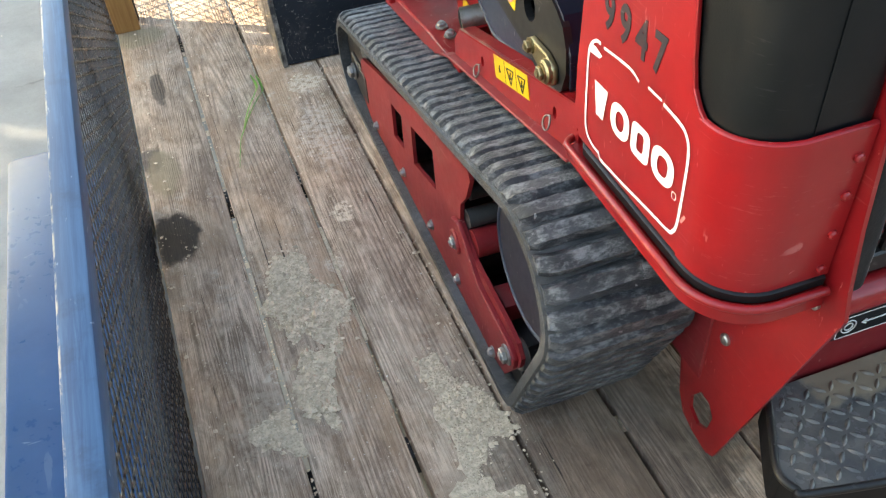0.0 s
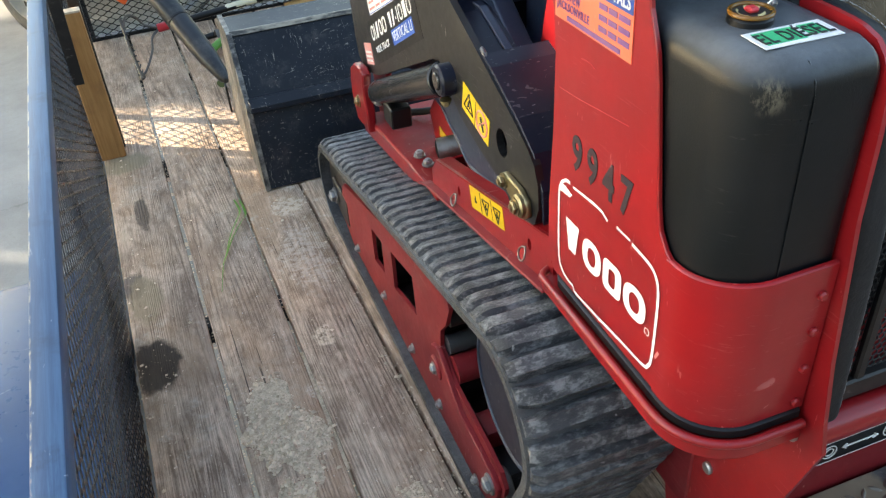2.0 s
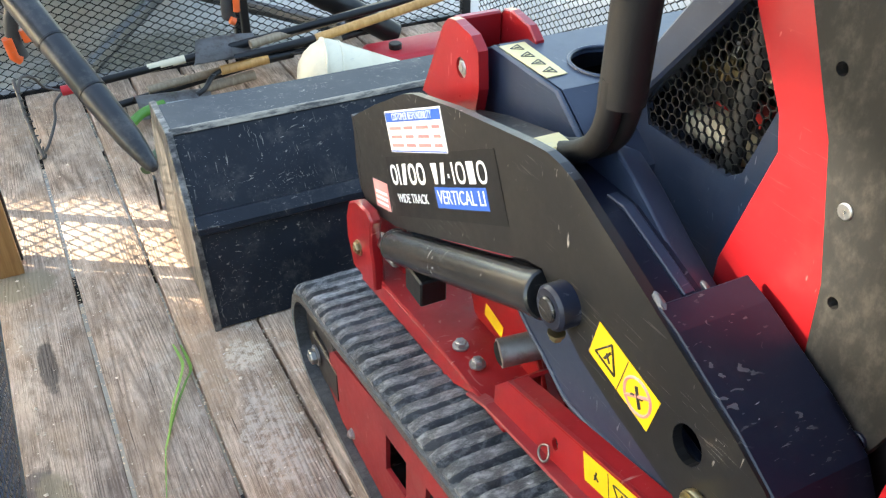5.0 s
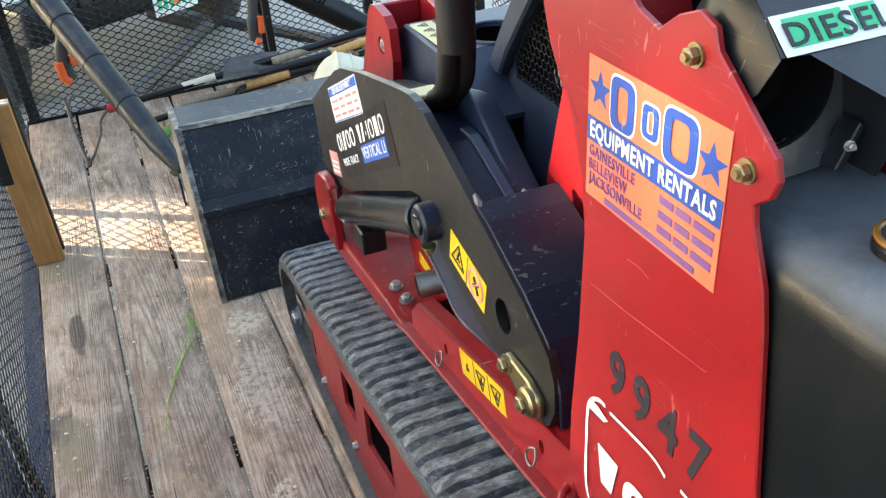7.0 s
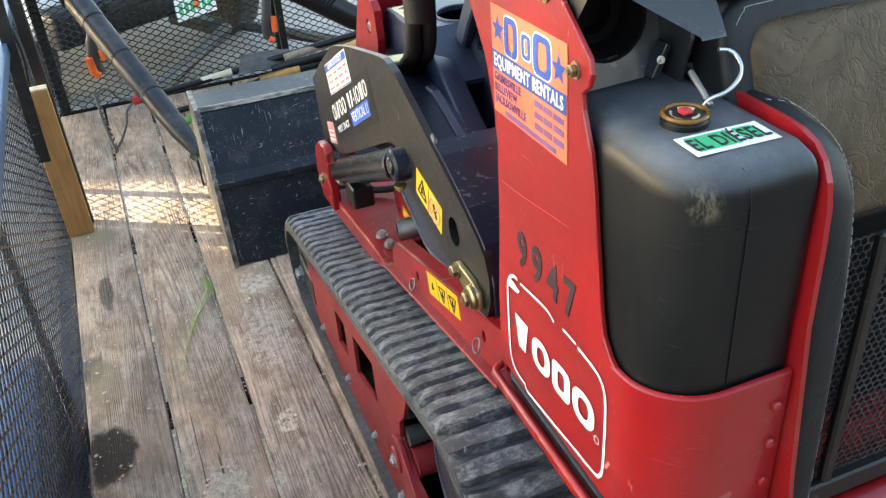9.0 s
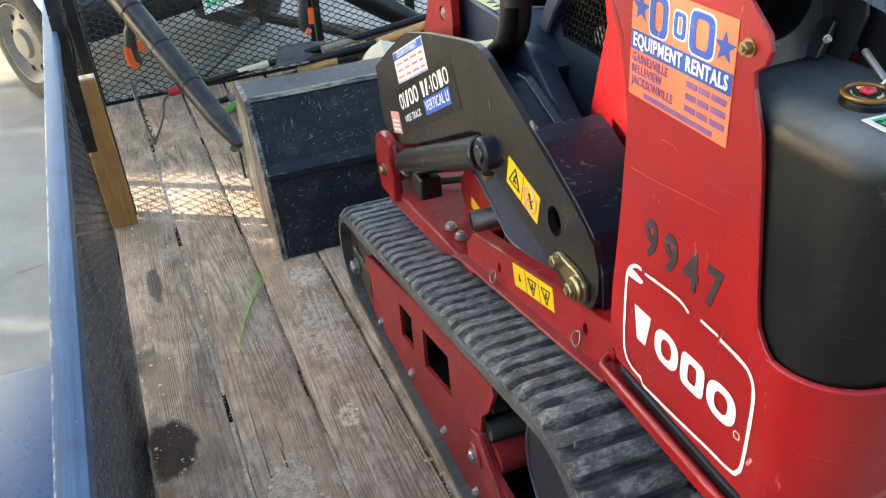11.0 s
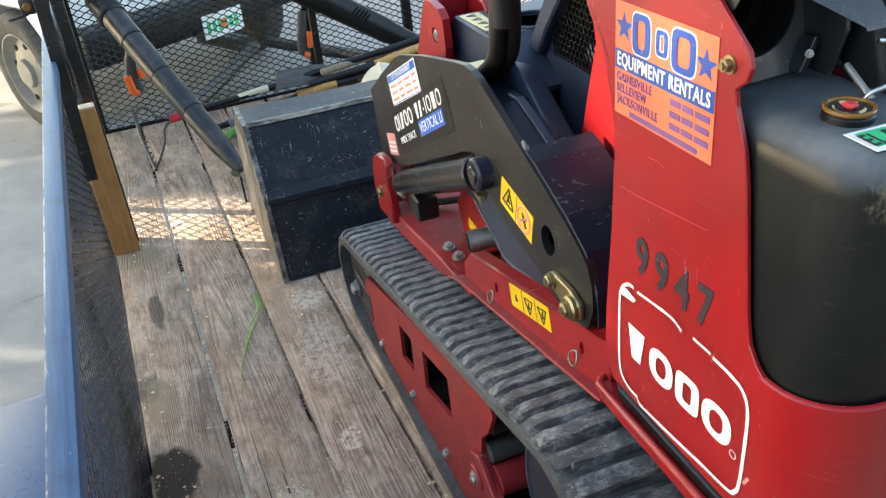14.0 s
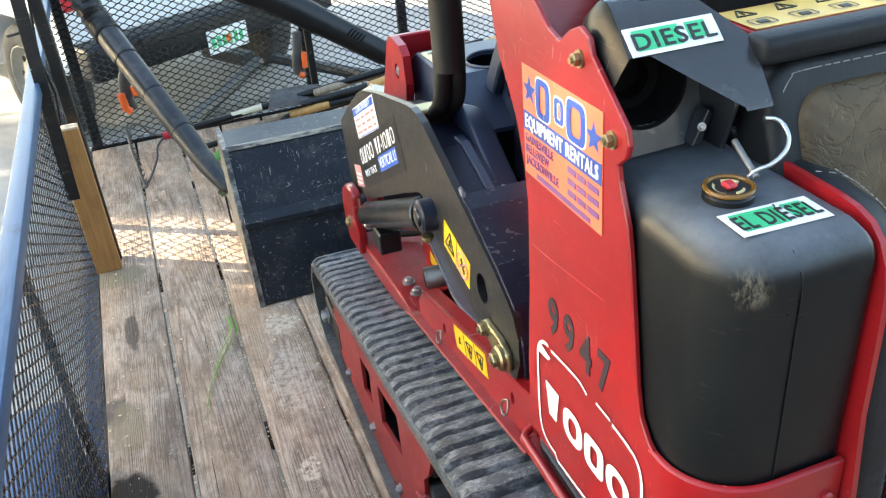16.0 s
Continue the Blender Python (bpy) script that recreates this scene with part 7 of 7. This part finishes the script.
for cx, cy, rx, ry, n in ((0.15, 1.6, 0.22, 0.5, 120), (0.0, 2.0, 0.16, 0.7, 80), (0.34, 2.15, 0.05, 0.2, 110), (-0.02, 2.75, 0.1, 0.1, 60), (0.38, 1.3, 0.02, 0.5, 130), (-0.13, 1.7, 0.03, 0.5, 120), (-0.12, 1.66, 0.03, 0.05, 24), (0.15, 3.3, 0.3, 0.4, 60)):
    for _ in range(n):
        crumb(rg.gauss(cx, rx), rg.gauss(cy, ry), 0.002, 0.0011 + 0.0050 * rg.random() ** 4)
for _ in range(1500):
    crumb(rg.uniform(-0.155, 0.44), rg.uniform(0.5, 3.7), 0.001, 0.0007 + 0.0017 * rg.random() ** 2.5)
for jx in (0.0249, 0.2117, 0.3985):
    for _ in range(230):
        crumb(jx + rg.uniform(-.003, .003), rg.uniform(0.5, 3.8), -0.007, rg.uniform(0.0015, 0.0035))
me = bpy.data.meshes.new("crumbs")
me.from_pydata(verts, [], faces)
me.materials.append(CRUMB)
tagged(new("crumbs", me), "loose pale cement crumbs scattered over the planks", "crumbs", kind="stuff")


# ---- garden tools at the front of the deck ----
rake = thing("bow_rake", "steel bow rake with red ferrule and long dark handle", "rake", (0.15, 3.68, 0), 0)


def at_(ob, bm):
    bmesh.ops.translate(bm, vec=-ob.matrix_world.translation, verts=bm.verts)
    return bm


part("handle", at_(rake, sweep([(0.205, 3.685, 0.085), (0.34, 3.665, 0.105), (0.575, 3.63, 0.140), (1.05, 3.56, 0.215), (1.55, 3.5, 0.285)], 0.0145, 12)), BLACK_PLASTIC, rake, "black rake handle", 50)
part("sleeve", at_(rake, sweep([(0.44, 3.651, 0.120), (0.57, 3.631, 0.140)], 0.0152, 12)), WHITE_PLASTIC, rake, "scuffed white sleeve", 50)
part("ferrule", at_(rake, sweep([(0.150, 3.692, 0.078), (0.235, 3.680, 0.090)], 0.018, 12)), RED_PLASTIC, rake, "red ferrule", 50)
part("bow", at_(rake, sweep(spline([(0.155, 3.69, 0.078), (0.10, 3.70, 0.10), (0.07, 3.69, 0.145), (0.035, 3.66, 0.16), (0.012, 3.60, 0.12)]), 0.005, 8)), DULL_WIRE, rake, "", 60)
part("bow", at_(rake, sweep(spline([(0.155, 3.69, 0.078), (0.115, 3.64, 0.06), (0.10, 3.55, 0.04), (0.06, 3.44, 0.012), (0.035, 3.39, 0.008)]), 0.005, 8)), DULL_WIRE, rake, "", 60)
part("head", at_(rake, sweep([(0.012, 3.66, 0.158), (0.018, 3.53, 0.08), (0.035, 3.36, 0.008)], 0.006, 8)), DULL_WIRE, rake, "", 60)
for k in range(12):
    f = k / 11
    p = Vector((0.012, 3.66, 0.158)).lerp(Vector((0.035, 3.36, 0.008)), f)
    part("tine", at_(rake, sweep(spline([p, p + Vector((0.006, 0.012, -0.004)), p + Vector((0.010, 0.030, -0.012 if f < 0.75 else 0.0))], 4), [0.0032] * 6 + [0.0028] * 2 + [0.0018], 6)), STEEL_BLACK, rake, "", 60)


def long_tool(name, label, cat, a, b, r, mat, grp="garden tools"):
    ob = thing(name, label, cat, tuple(a), 0, grp)
    part("handle", at_(ob, sweep([a, b], r, 12)), mat, ob, "", 50)
    return ob


t1 = long_tool("spade", "grey steel spade with an old wooden handle on the tool pile", "spade", (0.79, 3.56, 0.180), (1.55, 3.66, 0.23), 0.016, OLD_WOOD)
b = bmesh.new()
gridv = []
for i in range(9):
    row = []
    for j in range(7):
        u, v = (i / 8 - 0.5) * 0.19, j / 6 * 0.27
        z = 0.10 + 0.03 * (2 * u / 0.19) ** 2 - 0.02 * (v / 0.27) ** 2
        row.append(b.verts.new((0.585 + v * 0.80 + u * 0.3, 3.54 + u * 0.85 + 0.10 * v, z + 0.065 + 0.12 * u)))
    gridv.append(row)
for i in range(8):
    for j in range(6):
        b.faces.new((gridv[i][j], gridv[i + 1][j], gridv[i + 1][j + 1], gridv[i][j + 1]))
bmesh.ops.solidify(b, geom=b.faces[:], thickness=0.003)
part("blade", at_(t1, b), GREY_STEEL, t1, "dull grey spade blade", 60)
t2 = long_tool("fork", "garden fork with yellow wooden handle and black tines", "fork", (0.66, 3.50, 0.13), (0.83, 3.49, 0.145), 0.017, HANDLE_WOOD)
part("ferrule", at_(t2, sweep([(0.83, 3.49, 0.145), (0.92, 3.485, 0.152)], 0.017, 12)), BLACK_PLASTIC, t2, "", 50)
part("grip", at_(t2, sweep(spline([(0.66, 3.50, 0.13), (0.62, 3.47, 0.125), (0.58, 3.42, 0.11), (0.55, 3.41, 0.10)]), 0.009, 8)), STEEL_BLACK, t2, "", 50)
for k in range(4):
    d = (k - 1.5) * 0.03
    part("tine", at_(t2, sweep(spline([(0.90, 3.485, 0.15), (0.95, 3.485 + d, 0.165), (1.10, 3.48 + d, 0.15)]), 0.0055, 8)), STEEL_BLACK, t2, "", 50)
t3 = long_tool("hoe", "hoe with worn varnished wooden handle on the tool pile", "hoe", (1.00, 3.46, 0.20), (1.60, 3.44, 0.30), 0.017, HANDLE_WOOD)
part("shaft", at_(t3, sweep([(0.72, 3.52, 0.155), (1.00, 3.46, 0.20)], 0.016, 12)), BLACK_PLASTIC, t3, "", 50)
long_tool("digging_bar", "dark steel digging bar lying across the tool pile", "bar", (0.30, 3.585, 0.035), (1.30, 3.72, 0.09), 0.013, STEEL_BLACK)
b = bmesh.new()
gridv = []
for i in range(9):
    row = []
    for j in range(9):
        u, v = (i / 8 - 0.5), j / 8
        row.append(b.verts.new((0.36 + v * 0.25, 3.50 + u * 0.16 * (1 - 0.5 * v), 0.04 + 0.05 * (1 - 4 * u * u) * (1 - v * 0.3))))
    gridv.append(row)
for i in range(8):
    for j in range(8):
        b.faces.new((gridv[i][j], gridv[i + 1][j], gridv[i + 1][j + 1], gridv[i][j + 1]))
bmesh.ops.solidify(b, geom=b.faces[:], thickness=0.003)
t5 = thing("shovel", "round grey steel shovel head with a short socket on the deck", "shovel", (0.48, 3.5, 0), 0, "garden tools")
part("blade", at_(t5, b), GREY_STEEL, t5, "", 60)
part("socket", at_(t5, sweep([(0.58, 3.50, 0.075), (0.78, 3.515, 0.085)], 0.018, 12)), OLD_WOOD, t5, "", 50)
long_tool("broom_handle", "grey-brown weathered wooden handle lying under the rake", "handle", (0.42, 3.60, 0.065), (1.15, 3.60, 0.125), 0.015, OLD_WOOD)
trowel = thing("garden_trowel", "small trowel with bright green plastic grip beside the bucket", "trowel", (0.36, 3.38, 0), 0, "garden tools")
part("grip", at_(trowel, sweep(spline([(0.30, 3.36, 0.05), (0.36, 3.40, 0.075), (0.44, 3.42, 0.085)]), 0.016, 12)), GREEN_PLASTIC, trowel, "", 60)
part("shaft", at_(trowel, sweep([(0.43, 3.418, 0.083), (0.52, 3.43, 0.075)], 0.006, 10)), STEEL, trowel, "", 50)
solo("green_hose_end", sweep(spline([(0.30, 3.10, 0.03), (0.33, 3.14, 0.04), (0.37, 3.20, 0.04), (0.40, 3.30, 0.05)]), 0.016, 12), DULL_GREEN, "pale green plastic hose end under the blower tube", "hose", smooth=60)
# white plastic pail lying on its side behind the bucket
pail = thing("plastic_pail", "dirty off-white plastic pail lying on its side", "pail", (0.98, 3.30, 0), 0)
ax0, ax1 = Vector((0.95, 3.33, 0.128)), Vector((1.27, 3.27, 0.062))
prof = [(-0.20, 0.012), (-0.185, 0.04), (-0.14, 0.072), (-0.07, 0.098), (0.0, 0.113), (0.02, 0.120), (0.10, 0.123), (0.55, 0.093), (0.95, 0.066), (1.0, 0.056)]
part("body", at_(pail, sweep([ax0.lerp(ax1, a) for a, r in prof], [r for a, r in prof], 40)), WHITE_PLASTIC, pail, "", 60)
for f, r in ((0.03, 0.126), (0.20, 0.1205)):
    part("rim", at_(pail, sweep([ax0.lerp(ax1, f - 0.014), ax0.lerp(ax1, f - 0.008), ax0.lerp(ax1, f + 0.008), ax0.lerp(ax1, f + 0.014)], [r - 0.005, r, r, r - 0.005], 40)), WHITE_PLASTIC, pail, "", 60)
red_tray = thing("red_fuel_can", "flat red plastic fuel can lying behind the bucket", "fuel can", (1.25, 3.45, 0), 0)
part("body", at_(red_tray, box(1.22, 1.62, 3.40, 3.58, 0.0, 0.10, 0.02, 3)), RED_PLASTIC, red_tray, "", 40)
part("cap", at_(red_tray, rod((1.32, 3.48, 0.098), (1.32, 3.48, 0.122), 0.025, 20, None, 0.003)), BLACK_PLASTIC, red_tray, "", 40)

# ---- leaf blowers hung on the front panel ----
bw = thing("leaf_blower", "dusty black leaf blower with orange-trimmed handle leaning on the front mesh", "leaf blower", (0.30, 3.05, 0), 0, "leaf blowers")
A, B = Vector((0.306, 3.030, 0.096)), Vector((0.012, 3.80, 0.575))
part("nozzle", at_(bw, sweep([A.lerp(B, -0.035), A.lerp(B, -0.02), A.lerp(B, 0.10), A.lerp(B, 0.30)], [0.012, 0.022, 0.038, 0.0435], 24)), TUBE, bw, "scuffed flattened nozzle", 50)
part("tube", at_(bw, sweep([A.lerp(B, f) for f in (0.30, 0.303, 0.52, 0.5201, 0.74, 0.7401, 0.90)], [0.0435, 0.045, 0.0455, 0.0465, 0.047, 0.0485, 0.049], 26)), TUBE, bw, "long dusty black tube", 50)
for f, r in ((0.30, 0.0457), (0.52, 0.0477), (0.74, 0.0497)):
    part("ring", at_(bw, sweep([A.lerp(B, f - 0.004), A.lerp(B, f + 0.004)], r, 26)), BLACK_PLASTIC, bw, "", 50)
for k in range(7):
    f = 0.36 + 0.045 * k
    p = A.lerp(B, f) + Vector((0.034, 0.0, 0.022))
    part("clip", at_(bw, sweep(spline([p + Vector((-0.016, 0, 0.016)), p + Vector((0, 0, 0.005)), p + Vector((0.007, 0, -0.014))], 4), 0.0022, 6)), BLACK_PLASTIC, bw, "", 50)
el = [B.lerp(A, 0.12), B, B + Vector((-0.04, 0.06, 0.11)), B + Vector((-0.05, 0.06, 0.24)), B + Vector((-0.03, 0.05, 0.40))]
ep = spline(el, 8)
part("bellows", at_(bw, sweep(ep, [0.049 + (0.007 if i % 2 else -0.003) for i in range(len(ep))], 26)), BLACK_PLASTIC, bw, "black corrugated bellows", 70)
hp = [(0.085, 3.60, 0.46), (0.065, 3.62, 0.40), (0.050, 3.63, 0.33), (0.052, 3.64, 0.27), (0.060, 3.645, 0.235)]
grip = part("grip", at_(bw, sweep(spline(hp, 6), [0.018] * 8 + [0.022] * 10 + [0.024] * 6 + [0.018], 14)), GREY_PLASTIC, bw, "grey throttle grip", 50)
part("button", at_(bw, sweep([(0.030, 3.615, 0.315), (0.036, 3.620, 0.25), (0.052, 3.625, 0.235)], 0.016, 12)), ORANGE_PLASTIC, grip, "orange trigger", 50)
part("button", at_(bw, sweep([(0.082, 3.62, 0.335), (0.090, 3.62, 0.295)], 0.014, 12)), ORANGE_PLASTIC, grip, "orange button", 50)

bw2 = thing("leaf_blower", "black leaf blower lying behind the bucket against the front mesh", "leaf blower", (1.0, 3.75, 0), 0, "leaf blowers")
A, B = Vector((1.42, 3.70, 0.06)), Vector((0.70, 3.80, 0.56))
part("tube", at_(bw2, sweep([A, A.lerp(B, 0.35), A.lerp(B, 0.351), A.lerp(B, 0.72), A.lerp(B, 0.721), B], [0.045, 0.050, 0.054, 0.058, 0.062, 0.064], 26)), BLACK_PLASTIC, bw2, "black blower tube", 50)
part("elbow", at_(bw2, sweep(spline([B.lerp(A, 0.05), B, B + Vector((-0.12, 0.0, 0.07)), B + Vector((-0.22, 0.0, 0.20))]), 0.068, 24)), BLACK_PLASTIC, bw2, "", 50)
for k in range(5):
    f = 0.50 + 0.018 * k
    part("vent", at_(bw2, sweep([A.lerp(B, f) + Vector((-0.01, -0.056, 0.012)), A.lerp(B, f) + Vector((0.02, -0.052, 0.035))], 0.004, 6)), DARK, bw2)
grip2 = part("grip", at_(bw2, sweep(spline([(0.790, 3.74, 0.40), (0.778, 3.74, 0.33), (0.772, 3.745, 0.26), (0.772, 3.75, 0.215)], 6), [0.020] * 8 + [0.025] * 10 + [0.02], 14)), GREY_PLASTIC, bw2, "grey throttle grip", 50)
part("button", at_(bw2, sweep([(0.800, 3.715, 0.315), (0.796, 3.715, 0.25)], 0.013, 10)), ORANGE_PLASTIC, grip2, "orange trigger", 50)
part("button", at_(bw2, sweep([(0.768, 3.715, 0.222), (0.785, 3.715, 0.212)], 0.014, 10)), ORANGE_PLASTIC, grip2, "orange button", 50)
solo("rack_post", box(0.832, 0.862, 3.80, 3.83, 0.0, 0.62, 0.003), STEEL_BLACK, "black perforated steel rack post on the front mesh", "post")
# cable along the corner post
solo("cable", sweep(spline([(-0.10, 2.80, 1.1), (-0.108, 2.80, 0.9), (-0.128, 2.79, 0.72), (-0.120, 2.79, 0.60), (-0.14, 2.80, 0.45)]), 0.0035, 8), HOSE, "thin black cable on the corner post", "cable", smooth=60)

# ---- tow vehicle ----
TVX, TVY = 0.60, 5.76
tv = thing("pickup_truck", "white pickup truck with dark bumper parked ahead of the trailer", "truck", (TVX, TVY, GROUND_Z), 28)
body_p = [(0.10, 0.62), (0.0, 0.74), (-0.02, 1.15), (0.04, 1.26), (2.1, 1.22), (2.25, 1.75), (4.0, 1.75), (4.5, 1.15), (5.4, 1.05), (5.5, 0.5), (4.95, 0.45), (4.75, 0.75), (4.35, 0.80), (4.0, 0.55), (3.9, 0.42), (1.22, 0.42), (1.12, 0.6), (0.93, 0.80), (0.50, 0.80), (0.31, 0.6), (0.24, 0.50)]
part("body", plate(body_p, -0.92, 0.92, "x", (), 0.02), WHITE_BODY, tv, "dusty white body", 30)
part("bumper", box(-0.92, 0.92, -0.16, 0.06, 0.52, 0.73, 0.03, 3), BLACK_PLASTIC, tv, "dark step bumper", 40)
part("bumper_step", box(-0.60, 0.60, -0.19, -0.155, 0.66, 0.72, 0.01), STEEL_BLACK, tv)
part("tow_bar", box(-0.05, 0.05, -0.35, 0.1, 0.40, 0.48, 0.008), STEEL_BLACK, tv)
lp_ = part("number_plate", box(-0.152, 0.152, -0.172, -0.166, 0.478, 0.628, 0.002), WHITE, tv, "white plate with green marks")
for k in range(6):
    part("text_bar", box(-0.127 + 0.043 * k, -0.100 + 0.043 * k, -0.1745, -0.172, 0.515, 0.585), GREEN_INK, lp_)
part("text_bar", box(-0.017, 0.018, -0.1765, -0.1745, 0.53, 0.58), ORANGE_PLASTIC, lp_)
for sx in (-1, 1):
    part("tail_lamp", box(sx * 0.86 - 0.07, sx * 0.86 + 0.07, -0.035, 0.03, 0.92, 1.16, 0.015, 2), RED_PLASTIC, tv, "red tail lamp", 40)
    for y in (0.715, 4.55):
        x0, x1 = (sx * 0.93, sx * 0.70)
        wh = part("wheel", lathe((x1, y, 0.38), (sx, 0, 0), [(0.0, 0.30), (0.005, 0.35), (0.03, 0.378), (0.075, 0.385), (0.155, 0.385), (0.20, 0.378), (0.225, 0.35), (0.232, 0.30), (0.226, 0.262), (0.205, 0.250), (0.10, 0.245)], 48), TYRE, tv, "dusty black tyre", 40)
        part("rim", lathe((x0, y, 0.38), (sx, 0, 0), [(-0.06, 0.248), (-0.004, 0.256), (-0.004, 0.246), (-0.030, 0.232), (-0.062, 0.205), (-0.050, 0.175), (-0.030, 0.135), (-0.028, 0.095), (0.000, 0.086), (0.004, 0.060)], 40), DUSTY_RIM, wh, "dusty grey steel rim", 40)
        for k in range(8):
            a = k * math.pi / 4 + 0.2
            # flat near-black discs stand for the shade in the rim holes
            part("rim_hole", rod((x0 - sx * 0.044, y + 0.172 * math.cos(a), 0.38 + 0.172 * math.sin(a)), (x0 - sx * 0.040, y + 0.172 * math.cos(a), 0.38 + 0.172 * math.sin(a)), 0.022, 12), DARK, wh)

# ---- unseen tree, added off to the front left to shade the trailer ----
tree = thing("unseen_shade_tree", "broad leafy tree added out of view to shade the trailer", "tree", (-8.84, 6.55, GROUND_Z), 0)
b = sweep(spline([(0, 0, 0), (0.1, -0.05, 1.4), (0.05, 0.1, 2.8), (0.3, 0.0, 4.2), (0.4, 0.2, 5.6)]), [0.34 - 0.007 * i for i in range(33)], 14)
part("trunk", b, BARK, tree, "", 60)
for pts in (((0.1, 0, 2.6), (1.2, -0.6, 3.6), (2.6, -1.4, 4.4)), ((0.2, 0, 3.0), (-1.2, 0.6, 4.2), (-2.2, 1.2, 5.2)), ((0.2, 0.1, 3.2), (0.8, 1.4, 4.2), (1.6, 2.4, 4.8)), ((0.3, 0, 3.9), (0.6, -1.6, 4.9), (0.8, -2.8, 5.3)), ((0.3, 0, 4.2), (1.4, 0.2, 5.2), (2.4, 0.5, 5.8))):
    part("limb", sweep(spline(pts), [0.13 - 0.005 * i for i in range(17)], 10), BARK, tree, "", 60)
rg = random.Random(33)
# leaves are left out along these sun rays to light chosen spots
GAPS = [(Vector((0.10, 2.87, 0.0)), 0.105), (Vector((0.26, 2.60, 0.2)), 0.12), (Vector((0.66, 1.150, 0.905)), 0.03)]
base = Vector((-8.84, 6.55, GROUND_Z))
verts, faces = [], []
centres = []
while len(centres) < 520:
    p = Vector((rg.uniform(-1, 1), rg.uniform(-1, 1), rg.uniform(-1, 1)))
    if p.length < 1:
        centres.append(Vector((1.24 + p.x * 3.8, 1.35 + p.y * 4.8, 5.4 + p.z * 2.0)))
for c in centres:
    for _ in range(62):
        o = Vector((rg.gauss(0, 1), rg.gauss(0, 1), rg.gauss(0, 0.8))) * 0.30
        p = c + o
        w = base + p
        if any(((w - g) - SUN_DIR * (w - g).dot(SUN_DIR)).length < r + 0.10 for g, r in GAPS):
            continue
        a = Vector((rg.gauss(0, 1), rg.gauss(0, 1), rg.gauss(0, 1))).normalized()
        u = a.orthogonal().normalized()
        l, wd = rg.uniform(0.07, 0.12), rg.uniform(0.03, 0.05)
        v = a.cross(u)
        i = len(verts)
        verts += [tuple(p - a * l), tuple(p + u * wd + v * 0.01), tuple(p + a * l), tuple(p - u * wd + v * 0.01)]
        faces.append((i, i + 1, i + 2, i + 3))
me = bpy.data.meshes.new("crown")
me.from_pydata(verts, [], faces)
me.materials.append(LEAF)
cr = new("crown", me)
cr.parent = tree
